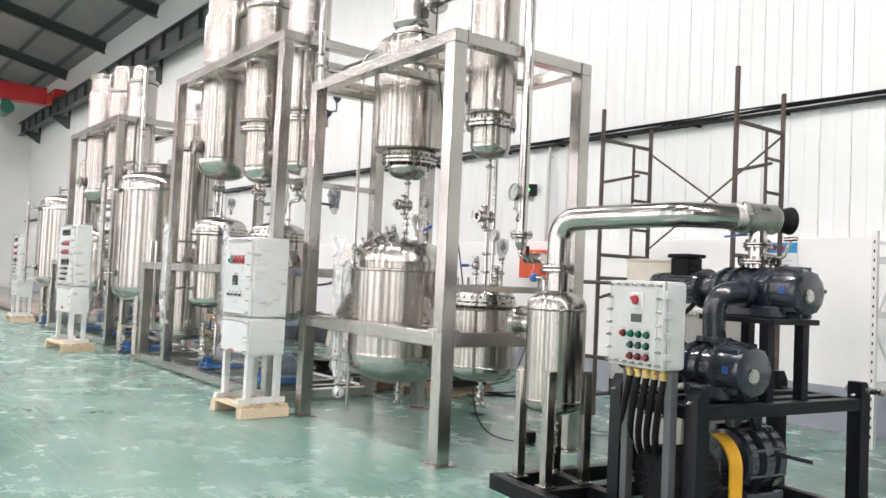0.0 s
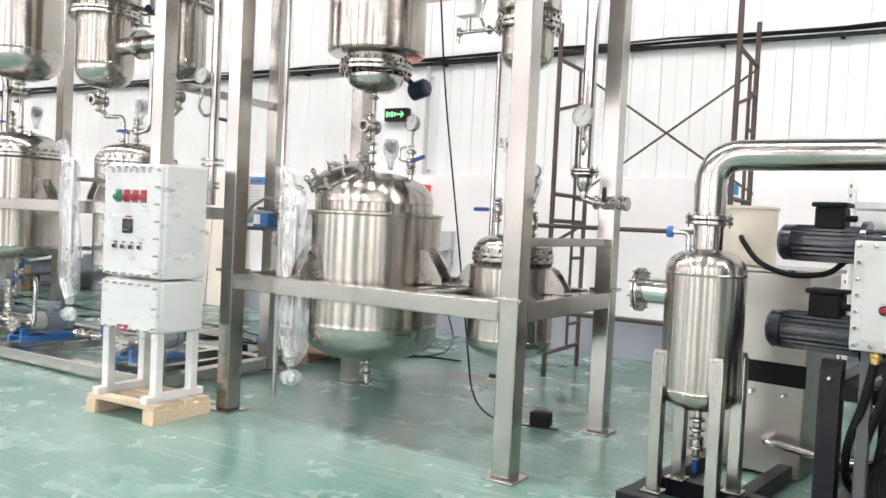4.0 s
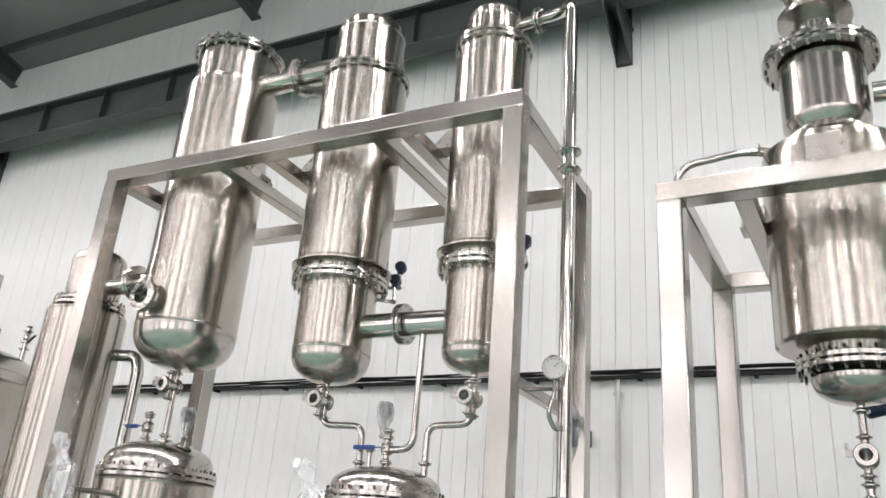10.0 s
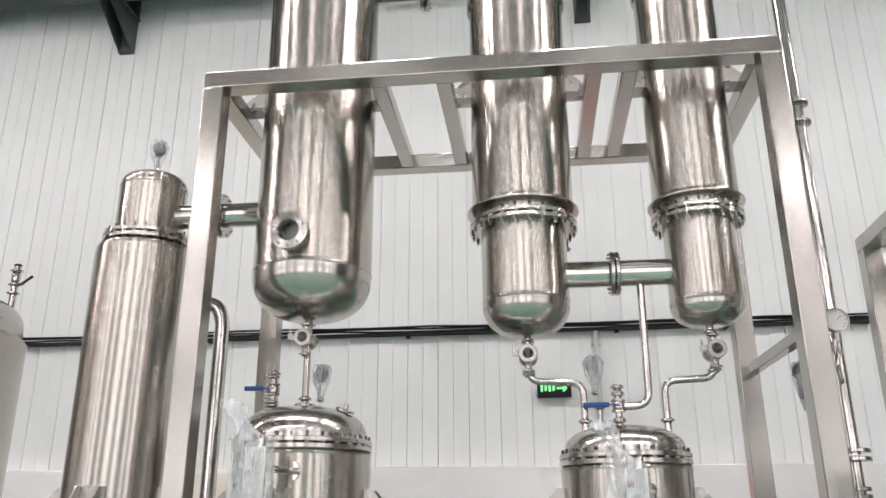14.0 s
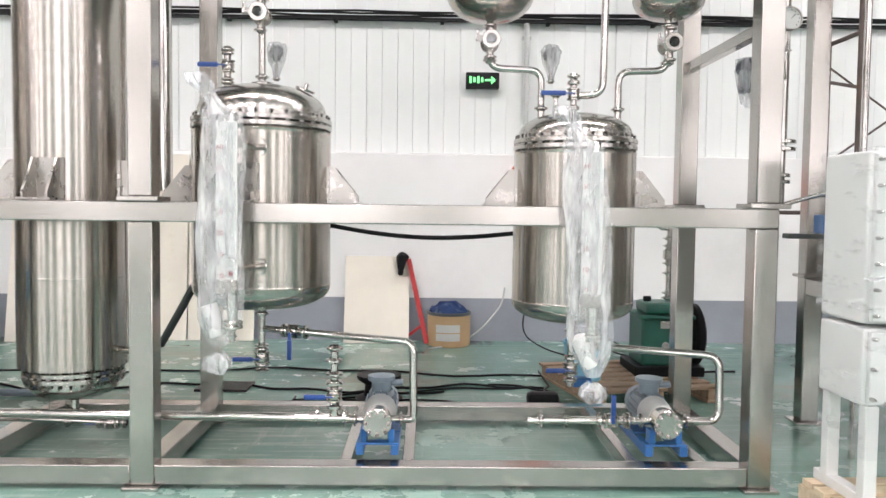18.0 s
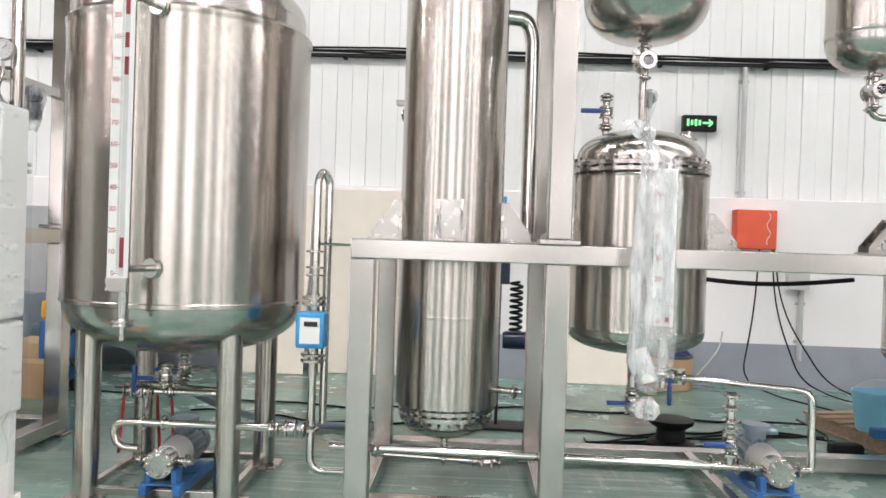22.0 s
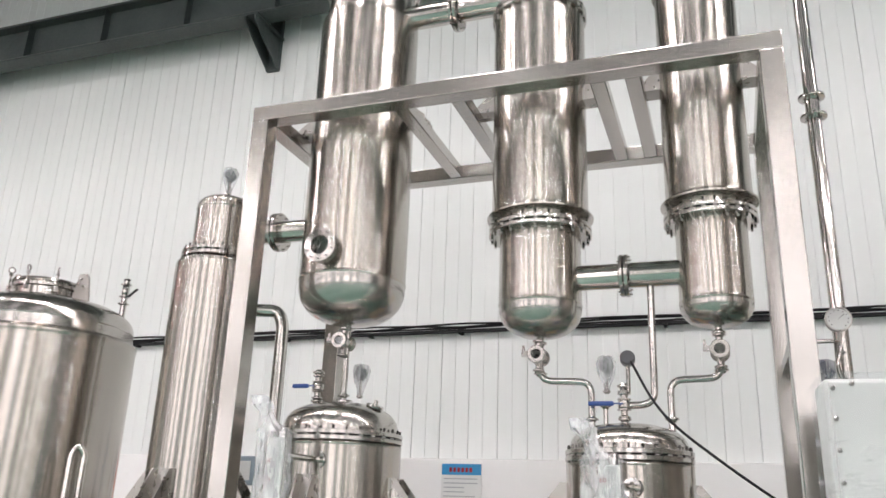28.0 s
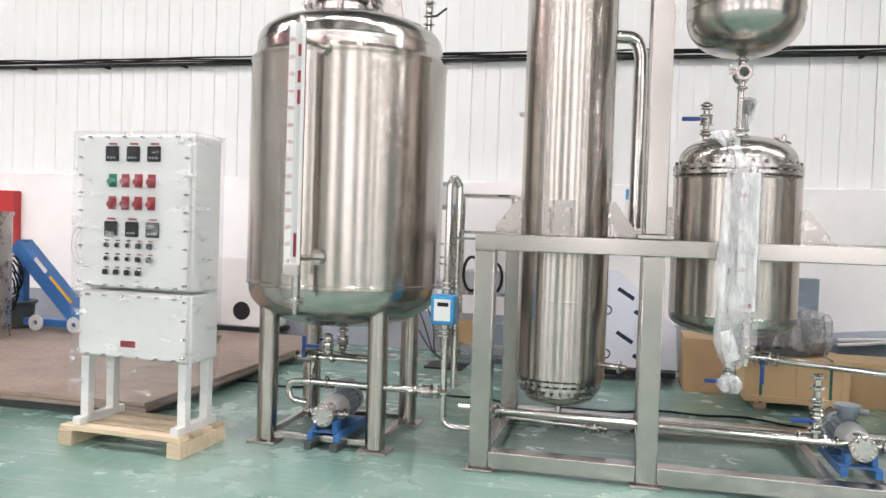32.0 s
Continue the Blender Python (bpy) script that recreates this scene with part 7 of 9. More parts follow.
# separator pot on legs with the big suction pipe
x, y = -0.483, -0.476
t = thing("separator_pot", (x, y, 0.1), "polished stainless separator pot on square legs", "vessel")
part("shell", lathe(B(), [(0, 0.52), *head(0.195, 0.62, 0.1, False)[-2::-1], (0.195, 0.615), (0.199, 0.622), (0.195, 0.63), (0.195, 1.2), (0.199, 1.207), (0.195, 1.214), *head(0.195, 1.215, 0.12)], (x, y, 0), seg=56), STEEL, t)
for i in range(4):
    a = radians(45 + 90 * i)
    lx, ly = x + 0.21 * math.cos(a), y + 0.21 * math.sin(a)
    leg = part("leg", box(B(), (lx - 0.03, ly - 0.03, 0.112), (lx + 0.03, ly + 0.03, 0.8), 0.004), TUBE, t)
    part("pad", box(B(), (x + 0.196 * math.cos(a) - 0.035, y + 0.196 * math.sin(a) - 0.035, 0.64), (x + 0.196 * math.cos(a) + 0.035, y + 0.196 * math.sin(a) + 0.035, 0.82), 0.004), STEEL, leg)
    part("foot_plate", box(B(), (lx - 0.05, ly - 0.05, 0.101), (lx + 0.05, ly + 0.05, 0.112), 0.002), TUBE, leg)
bm = B()
rod(bm, (x, y, 1.3), (x, y, 1.45), 0.072, 28)
part("neck", bm, POLISH, t)
flange(t, (x, y, 1.475), 0.115, 0.07, 8, (0, 0, 1), 0.006, 0.02, BOLT_S)
bm = B()
rod(bm, (x - 0.17, y - 0.03, 1.1), (x - 0.32, y - 0.04, 1.1), 0.065, 26)
part("side_nozzle", bm, PIPE, t)
flange(t, (x - 0.33, y - 0.04, 1.1), 0.115, 0.06, 8, (1, 0.1, 0), 0.004, 0.014, BOLT_S)
bm = B()
rod(bm, (x, y, 0.53), (x, y, 0.27), 0.02)
for z in (0.47, 0.42, 0.33):
    clamp(bm, (x, y, z), (0, 0, 1), 0.023)
each_part("drain", bm, PIPE, t)
bm = B()
pipe(bm, [(x - 0.08, y - 0.05, 1.28), (x - 0.08, y - 0.05, 1.41), (x - 0.17, y - 0.07, 1.41)], 0.013, 0.03)
part("vent_pipe", bm, PIPE, t)
part("vent_handle", disc(B(), (x - 0.17, y - 0.07, 1.41), (1, 0.2, 0), 0.03, 0.03, 14), BLUE, t)
ball_valve(t, (x, y, 0.35), (0, 0, 1), (0, 0, -1), 0.02)
t = thing("suction_pipe", (x, y, 1.49), "large polished suction pipe with a swept elbow", "pipe")
bm = B()
q0 = Vector((0.46, 0.288, 1.82))
corner = Vector((0.33, -0.17, 1.82))
d = (q0 - corner).normalized()
e0 = q0 - d * 0.13
sweep(bm, rounded([(x, y, 1.49), (x, y, 1.8), corner, e0], 0.24, 14), 0.076, 28)
each_part("pipe", bm, POLISH, t)
bm = B()
lathe(bm, [(0.078, -0.05), (0.088, -0.04), (0.078, -0.03), (0.088, -0.018), (0.078, -0.006), (0.088, 0.006), (0.078, 0.02), (0.1, 0.025), (0.1, 0.04), (0.092, 0.045), (0.092, 0.23), (0.08, 0.25), (0, 0.25)], e0, d, 28)
part("bellows", bm, DULL, t, "stainless bellows sleeve")
bm = B()
lathe(bm, [(0.06, 0.25), (0.06, 0.29), (0.075, 0.31), (0.085, 0.35), (0.07, 0.36), (0, 0.34)], e0, d, 26)
part("end_cap", bm, BLACK, t, "black rubber end cap")
bm = B()
rod(bm, (q0.x, q0.y, 1.52), (q0.x, q0.y, 1.8), 0.055, 24)
part("drop_pipe", bm, PIPE, t)
flange(t, (q0.x, q0.y, 1.66), 0.085, 0.05, 8, (0, 0, 1), 0.004, 0.014, BOLT_S)
flange(t, (q0.x, q0.y, 1.56), 0.1, 0.05, 8, (0, 0, 1), 0.004, 0.014, BOLT_S)
bm = B()
pipe(bm, [(q0.x + 0.05, q0.y - 0.02, 1.6), (q0.x + 0.2, q0.y - 0.02, 1.58), (q0.x + 0.24, q0.y - 0.02, 1.68)], 0.01)
rod(bm, (q0.x + 0.2, q0.y - 0.02, 1.69), (q0.x + 0.29, q0.y - 0.02, 1.69), 0.013, 10)
each_part("gauge_branch", bm, PIPE, t)
part("valve_handle", beam(B(), (q0.x - 0.16, q0.y - 0.1, 1.71), (q0.x - 0.02, q0.y - 0.08, 1.72), 0.03, 0.012, 0.003), BLUE, t, "blue valve lever")

# water tank and beige drum behind the blowers
t = thing("water_tank", (-0.5, 0.75, 0), "brushed steel box tank beside the vacuum pumps", "tank")
part("body", box(B(), (-0.95, 0.42, 0.02), (-0.22, 1.1, 1.2), 0.01), TANKSTEEL, t)
part("lid", box(B(), (-0.965, 0.405, 1.2), (-0.205, 1.115, 1.225), 0.004), DULL, t)
part("band", box(B(), (-0.955, 0.414, 0.55), (-0.215, 0.419, 0.68), 0.002), BLACK, t)
bm = B()
pipe(bm, [(-0.4, 0.42, 0.24), (-0.4, 0.3, 0.24), (-0.1, 0.28, 0.22), (0.2, 0.3, 0.22)], 0.022)
rod(bm, (-0.5, 0.42, 0.5), (-0.5, 0.34, 0.5), 0.014)
rod(bm, (-0.32, 0.42, 0.5), (-0.32, 0.34, 0.5), 0.014)
each_part("tap", bm, PIPE, t)
t = thing("drum", (-0.73, 0.66, 1.226), "beige painted open drum with a rolled rim", "drum")
part("wall", lathe(B(), [(0, 1.24), (0.2, 1.24), (0.21, 1.226), (0.225, 1.235), (0.225, 1.57), (0.235, 1.575), (0.235, 1.59), (0.215, 1.592), (0.213, 1.58), (0.21, 1.25), (0, 1.25)], (-0.73, 0.66, 0), seg=48), BEIGE, t)
bm = B()
sweep(bm, rounded([(-0.64, 0.45, 1.4), (-0.61, 0.39, 1.38), (-0.5, 0.35, 1.25), (-0.3, 0.33, 1.19), (-0.1, 0.3, 1.22), (-0.02, 0.3, 1.3)], 0.1, 6), 0.016, 10)
part("hose", bm, BLACK, t)
CUR.pop()


# ---- along the north wall ----
WF = LOW_Y - 0.005

# scaffold: two ladder frames tied by cross braces
t = thing("scaffold", (-4.4, 7.6, 0), "rusty brown tube scaffold frames with cross braces", "scaffold")
RT = 0.02


def ladder_frame(x, ya, yb, top_a, top_b):
    part("upright", rod(B(), (x, ya, 0.0), (x, ya, top_a), RT + 0.003, 10), RUST, t)
    part("upright", rod(B(), (x, yb, 0.0), (x, yb, top_b), RT + 0.003, 10), RUST, t)
    s = 1 if yb > ya else -1
    for z0 in (0.1, 1.35):
        part("crossbar", rod(B(), (x, ya, z0 + 1.62), (x, yb, z0 + 1.62), RT, 10), RUST, t)
        part("crossbar", rod(B(), (x, ya, z0 + 0.12), (x, yb, z0 + 0.12), RT, 10), RUST, t)
        part("crossbar", rod(B(), (x, ya, z0 + 1.15), (x, yb - s * 0.2, z0 + 1.3), RT * 0.8, 8), RUST, t)
        part("rung_post", rod(B(), (x, yb - s * 0.3, z0 + 0.12), (x, yb - s * 0.3, z0 + 1.62), RT * 0.8, 8), RUST, t)
        for i in range(4):
            z = z0 + 0.35 + 0.33 * i
            part("rung", rod(B(), (x, yb - s * 0.3, z), (x, yb, z), RT * 0.8, 8), RUST, t)


ladder_frame(-3.65, 7.19, 8.02, 3.48, 3.37)
ladder_frame(-5.24, 7.19, 8.02, 3.3, 3.2)
part("brace", rod(B(), (-3.62, 8.02, 1.8), (-5.24, 8.02, 2.92), 0.011, 8), RUST, t)
part("brace", rod(B(), (-5.24, 7.99, 1.8), (-3.62, 7.99, 2.95), 0.011, 8), RUST, t)
for y, z in ((7.15, 1.42), (7.15, 0.62), (8.06, 1.42)):
    part("brace", rod(B(), (-5.6, y, z), (-3.2, y, z), 0.02, 8), RUST, t)

# wall notices
def notice(x0, x1, z0, z1, label, seed):
    t = thing("notice_board", ((x0 + x1) / 2, WF, z0), label, "notice", "wall notices")
    part("sheet", box(B(), (x0, WF - 0.012, z0), (x1, WF, z1), 0.002), WHITE, t)
    h = z1 - z0
    for za, zb in ((z1 - h * 0.17, z1 - 0.004), (z0 + 0.004, z0 + h * 0.05)):
        part("band", box(B(), (x0 + 0.004, WF - 0.0155, za), (x1 - 0.004, WF - 0.0122, zb), 0), SKYBLUE, t)
    rr = random.Random(seed)
    for i in range(6):
        w = (x1 - x0) * 0.085
        xa = x0 + (x1 - x0) * (0.2 + 0.1 * i)
        part("lettering", box(B(), (xa, WF - 0.018, z1 - h * 0.13), (xa + w * 0.8, WF - 0.0157, z1 - h * 0.06), 0), BUTTON, t)
    for i in range(11):
        za = z1 - h * (0.22 + 0.065 * i)
        part("text_line", box(B(), (x0 + 0.03, WF - 0.0145, za - h * 0.016), (x0 + (x1 - x0) * rr.uniform(0.55, 0.92), WF - 0.0122, za), 0), GREY, t)


notice(-4.35, -3.90, 1.26, 1.95, "white safety notice with a blue header on the wall", 1)
notice(-16.95, -16.5, 1.26, 1.95, "white safety notice with a blue header and footer", 2)
notice(-10.85, -10.42, 1.26, 1.94, "white printed notice with a blue header", 3)

# exit sign
t = thing("exit_sign", (-8.355, WALL_Y, 2.72), "black exit sign with lit green figures and arrow", "exit sign")
part("housing", box(B(), (-8.535, WALL_Y - 0.06, 2.725), (-8.175, WALL_Y + 0.04, 2.895), 0.006), INK, t)
part("face", box(B(), (-8.52, WALL_Y - 0.066, 2.74), (-8.19, WALL_Y - 0.0605, 2.88), 0), GASKET, t)
bm = B()
yy = WALL_Y - 0.07
part("arrow", box(B(), (-8.33, yy, 2.80), (-8.24, yy + 0.003, 2.82), 0), EXITGREEN, t)
for s in (-1, 1):
    part("arrow", beam(B(), (-8.225, yy + 0.0015, 2.81), (-8.265, yy + 0.0015, 2.81 + s * 0.035), 0.003, 0.016, 0), EXITGREEN, t)
for i in range(4):
    part("symbol", box(B(), (-8.5 + 0.042 * i, yy, 2.775 + 0.01 * (i % 2)), (-8.475 + 0.042 * i, yy + 0.003, 2.85 - 0.012 * (i % 2)), 0), EXITGREEN, t)

# red hydrant box and cables below it
t = thing("hydrant_box", (-7.83, WF, 1.46), "flat red painted metal box on the wall", "wall box", "red boxes")
part("body", box(B(), (-8.04, WF - 0.16, 1.46), (-7.625, WF, 1.87), 0.006), ORANGE, t)
part("door", box(B(), (-8.03, WF - 0.168, 1.47), (-7.635, WF - 0.161, 1.86), 0.003), ORANGE, t)
bm = B()
sweep(bm, [(-7.72 + 0.02 * math.sin(i * 1.1), WF - 0.19, 1.84 - 0.03 * i) for i in range(12)], 0.004, 6)
part("wire", bm, WHITE, t)
for k, (xa, xb) in enumerate(((-7.75, -7.95), (-7.62, -7.35), (-7.6, -7.1))):
    bm = B()
    pts = [(xa, WF - 0.03, 1.46), (xa + (xb - xa) * 0.2, WF - 0.05, 0.8), (xb, WF - 0.2, 0.12), (xb + 0.2, WF - 0.5, 0.012), (xb + 0.6, WF - 1.4, 0.012), (xb + 0.3, WF - 2.0, 0.012)]
    sweep(bm, rounded(pts, 0.4, 7), 0.008, 6)
    solid("power_cable", bm, BLACK, "black cable running down the wall to the floor", "cable", "cables")
t = thing("electric_box", (-7.35, WF, 1.05), "small white electric box on the wall below a red box", "wall box")
part("body", box(B(), (-7.46, WF - 0.1, 1.05), (-7.24, WF, 1.3), 0.005), LIGHTGREY, t)
for x, z0, z1 in ((-7.88, 1.87, 3.43), (-19.8, 1.9, 3.43), (-7.3, 0.3, 1.05)):
    bm = B()
    rod(bm, (x, (WALL_Y if z1 > 2 else WF) - 0.03, z0), (x, (WALL_Y if z1 > 2 else WF) - 0.03, z1), 0.028, 12)
    for z in (z0 + 0.2, z1 - 0.15):
        box(bm, (x - 0.05, (WALL_Y if z1 > 2 else WF) - 0.02, z - 0.015), (x + 0.05, (WALL_Y if z1 > 2 else WF) + 0.03, z + 0.015), 0.002)
    solid("conduit", bm, LIGHTGREY, "pale vertical conduit pipe on the wall", "conduit", "conduits")

# boards leaning on the wall
def leaning(name, x0, x1, foot, top, th, mat, label, cat, group=""):
    """A sheet that stands on the floor at depth foot and leans back to the wall, top metres high."""
    bm = B()
    d = Vector((0, WF - 0.03 - foot, top))
    m = Matrix.Translation((0, foot, 0.004)) @ Matrix.Rotation(-math.atan2(d.y, d.z), 4, "X")
    box(bm, (x0, 0, 0), (x1, th, d.length), 0.003, m)
    return solid(name, bm, mat, label, cat, group)


leaning("plywood_sheet", -9.8, -9.12, 8.62, 0.9, 0.018, PLYWOOD, "pale plywood board leaning on the wall", "plywood", "leaning boards")
leaning("plywood_sheet", -12.45, -11.45, 8.68, 1.95, 0.018, PLYWOOD, "tall pale plywood sheet leaning on the wall", "plywood", "leaning boards")
leaning("plywood_sheet", -11.44, -10.75, 8.7, 1.92, 0.018, PLYWOOD, "tall cream plywood sheet leaning on the wall", "plywood", "leaning boards")
leaning("plywood_sheet", -13.25, -12.5, 8.52, 1.9, 0.02, PLYWOOD, "pale plywood sheet standing on its end", "plywood", "leaning boards")
bm = B()
rr = random.Random(31)
lathe(bm, [(0, -0.13), (0.022, -0.12), (0.035, -0.06), (0.05, 0.02), (0.06, 0.07), (0.045, 0.1), (0, 0.11)], (-9.2, 8.72, 0.84), (0.12, 0.2, 1), 14)
for v in bm.verts:
    v.co += Vector((rr.uniform(-0.012, 0.012), rr.uniform(-0.006, 0.006), rr.uniform(-0.012, 0.012)))
solid("black_glove", bm, BLACK, "crumpled black work glove hung over a board", "glove")
bm = B()
beam(bm, (-9.13, 8.78, 0.88), (-8.93, 8.55, 0.02), 0.05, 0.035)
beam(bm, (-8.98, 8.62, 0.2), (-9.18, 8.7, 0.03), 0.04, 0.03)
solid("red_stand", bm, RED, "red painted steel bar leaning on the wall", "stand")
t = thing("cardboard_drum", (-8.7, 8.6, 0), "brown fibre drum full of blue rags", "drum")
part("wall", lathe(B(), [(0, 0.0), (0.21, 0), (0.222, 0.01), (0.222, 0.33), (0.205, 0.332), (0.2, 0.03), (0, 0.03)], (-8.7, 8.6, 0), seg=36), CARD, t)
part("rim", lathe(B(), [(0.223, 0.322), (0.231, 0.326), (0.231, 0.35), (0.224, 0.356), (0.207, 0.352)], (-8.7, 8.6, 0), seg=36), DARKGREY, t, "dark metal rim band")
bm = B()
for i in range(9):
    for z0, z1 in ((0.07, 0.145), (0.155, 0.235)):
        a, b = radians(-128 + 7.4 * i), radians(-128 + 7.4 * (i + 1))
        bm.faces.new([bm.verts.new((-8.7 + 0.2235 * math.cos(c), 8.6 + 0.2235 * math.sin(c), z)) for c, z in ((a, z0), (b, z0), (b, z1), (a, z1))])
part("label", bm, LIGHTGREY, t, "torn paper label")
bm = B()
rr = random.Random(8)
lathe(bm, [(0.2, 0.3), (0.19, 0.355), (0.15, 0.385), (0.09, 0.41), (0, 0.42)], (-8.7, 8.6, 0), seg=22)
for v in bm.verts:
    v.co += Vector((rr.uniform(-0.03, 0.03), rr.uniform(-0.03, 0.03), rr.uniform(-0.03, 0.05)))
part("rag", bm, CLOTH, t, "crumpled blue rag")

# green oil pump on a pallet, with bucket
t = thing("pallet", (-7.3, 6.6, 0), "worn wooden shipping pallet on the floor", "pallet", "pallets")
PM = Matrix.Translation((-7.35, 6.62, 0)) @ Matrix.Rotation(radians(12), 4, "Z")
for s in (-0.45, 0, 0.45):
    part("runner", box(B(), (s - 0.045, -0.55, 0.022), (s + 0.045, 0.55, 0.1), 0.004, PM), PINE, t)
    part("runner", box(B(), (s - 0.05, -0.55, 0.0), (s + 0.05, 0.55, 0.0215), 0.003, PM), PINE, t)
for i in range(7):
    part("board", box(B(), (-0.52, -0.55 + 0.168 * i, 0.1005), (0.52, -0.55 + 0.168 * i + 0.1, 0.122), 0.003, PM), PINE, t)
t = thing("oil_vacuum_pump", (-7.05, 6.75, 0.123), "green cast oil vacuum pump with a belt wheel on a pallet", "pump", "vacuum pumps")
bm = B()
box(bm, (-7.24, 6.55, 0.2), (-6.84, 6.95, 0.58), 0.02)
box(bm, (-7.26, 6.53, 0.57), (-6.82, 6.97, 0.6), 0.008)
box(bm, (-7.2, 6.58, 0.6), (-6.88, 6.92, 0.69), 0.03)
part("body", bm, GREEN, t)
part("base", box(B(), (-7.3, 6.5, 0.123), (-6.75, 7.0, 0.2), 0.01), BLACK, t)
part("nameplate", box(B(), (-7.1, 6.526, 0.5), (-7.0, 6.529, 0.56), 0), DULL, t)
part("oil_window", lathe(B(), [(0, 0), (0.03, 0), (0.03, 0.015), (0.018, 0.02), (0, 0.014)], (-7.05, 6.55, 0.36), (0, -1, 0), 20), DULL, t)
part("filler_cap", lathe(B(), [(0, 0), (0.03, 0), (0.035, 0.02), (0.03, 0.04), (0, 0.04)], (-7.15, 6.75, 0.69), (0, 0, 1), 16), BLACK, t)
bm = B()
lathe(bm, [(0.05, -0.04), (0.22, -0.04), (0.25, -0.02), (0.25, 0.02), (0.22, 0.04), (0.05, 0.04)], (-6.76, 6.78, 0.42), (1, 0, 0), 36)
part("belt_wheel", bm, BLACK, t)
bm = B()
lathe(bm, [(0, 0), (0.1, 0), (0.11, 0.03), (0.11, 0.28), (0, 0.3)], (-7.0, 7.02, 0.32), (1, 0, 0), 24)
part("motor", bm, GREEN, t)
bm = B()
x, y = -6.98, 6.75
rod(bm, (x, y, 0.69), (x, y, 1.28), 0.024)
for z in (0.72, 0.76, 0.92, 1.0, 1.14, 1.2):
    clamp(bm, (x, y, z), (0, 0, 1), 0.03)
lathe(bm, [(0.025, 0.8), (0.05, 0.82), (0.05, 0.88), (0.025, 0.9)], (x, y, 0.22), seg=20)
pipe(bm, [(x - 0.1, y, 1.42), (x - 0.1, y, 1.28), (x + 0.1, y, 1.28), (x + 0.1, y, 1.42)], 0.018)
part("valve_column", bm, PIPE, t)
t = thing("bucket", (-7.72, 6.4, 0.123), "light blue plastic bucket with a wire handle", "bucket")
part("wall", lathe(B(), [(0, 0.123), (0.12, 0.123), (0.125, 0.13), (0.16, 0.4), (0.17, 0.402), (0.17, 0.42), (0.155, 0.42), (0.118, 0.14), (0, 0.14)], (-7.72, 6.4, 0), seg=36), BUCKET, t)
bm = B()
sweep(bm, [(-7.72 + 0.168 * math.cos(a), 6.4 - 0.09 * math.sin(a) * 0.3, 0.41 + 0.1 * math.sin(a)) for a in [math.pi * i / 14 for i in range(15)]], 0.004, 6)
part("handle", bm, GREY, t)
bm = B()
box(bm, (-7.86, 6.1, 0.123), (-7.72, 6.2, 0.19), 0.01)
solid("battery_tool", bm, BLUE, "small blue tool lying on a pallet", "tool")

# floor clutter
bm = B()
lathe(bm, [(0, 0), (0.17, 0), (0.175, 0.02), (0.11, 0.04), (0.1, 0.12), (0.16, 0.16), (0.165, 0.19), (0, 0.19)], (-9.28, 6.2, 0.0), seg=26)
reel = solid("cable_reel", bm, BLACK, "black cable reel standing on the floor", "cable reel")
bm = B()
box(bm, (-8.2, 6.0, 0), (-7.97, 6.12, 0.1), 0.03)
solid("extension_socket", bm, BLACK, "black extension socket block on the floor", "socket")
bm = B()
sweep(bm, rounded([(-8.1, 8.84, 0.58), (-8.13, 8.82, 0.4), (-8.33, 8.76, 0.16), (-8.58, 8.55, 0.012), (-8.9, 8.3, 0.012)], 0.3, 6), 0.009, 6)
solid("floor_cable", bm, LIGHTGREY, "white cable drooping from the wall to the floor", "cable", "cables")
rr = random.Random(12)
for k in range(7):
    x, y = rr.uniform(-9.6, -7.9), rr.uniform(5.95, 6.7)
    pts = [(x, y, 0.009)]
    a = rr.uniform(0, 6.3)
    for i in range(22):
        a += rr.uniform(-0.55, 0.62)
        x, y = x + 0.12 * math.cos(a), y + 0.08 * math.sin(a)
        pts.append((min(max(x, -9.9), -7.95), min(max(y, 5.75), 8.0), 0.009))
    bm = B()
    sweep(bm, rounded(pts, 0.1, 3), 0.0085, 6)
    solid("floor_cable", bm, BLACK, "black cable lying in loops on the floor", "cable", "cables")
for k, (xa, xb, y) in enumerate(((-14.5, -6.2, 7.15), (-13.0, -8.0, 6.55), (-21.0, -15.2, 6.4))):
    bm = B()
    sweep(bm, [(xa + (xb - xa) * i / 40, y + 0.12 * math.sin(i * 0.37 + k) + 0.05 * math.sin(i * 1.3), 0.009) for i in range(41)], 0.009, 6)
    solid("floor_cable", bm, BLACK, "long black cable lying across the floor", "cable", "cables")
for xa, xb, y, zz, label in ((-9.75, -8.25, 5.685, 1.22, "thin black hose slung behind the receivers"),):
    bm = B()
    sweep(bm, [(xa + (xb - xa) * i / 24, y, zz + 0.11 - 0.06 * i / 24 - 0.075 * math.sin(math.pi * i / 24)) for i in range(25)], 0.015, 10)
    solid("hose", bm, BLACK if zz > 1 else MOTORGREY, label, "hose", "hoses")
bm = B()
sweep(bm, rounded([(-13.64, 5.74, 1.3), (-13.55, 5.86, 1.0), (-13.2, 5.95, 0.55), (-12.7, 6.1, 0.2), (-12.2, 6.2, 0.03), (-11.4, 6.25, 0.03)], 0.3, 7), 0.028, 10)
solid("hose", bm, MOTORGREY, "grey ribbed hose hanging from a frame to the floor", "hose", "hoses")
t = thing("blue_pump_unit", (-10.75, 6.6, 0), "dark blue boxed pump unit with a spring hose behind a column", "pump unit")
part("box", box(B(), (-10.62, 6.45, 1.12), (-10.48, 6.6, 1.42), 0.01), NAVY, t)
bm = B()
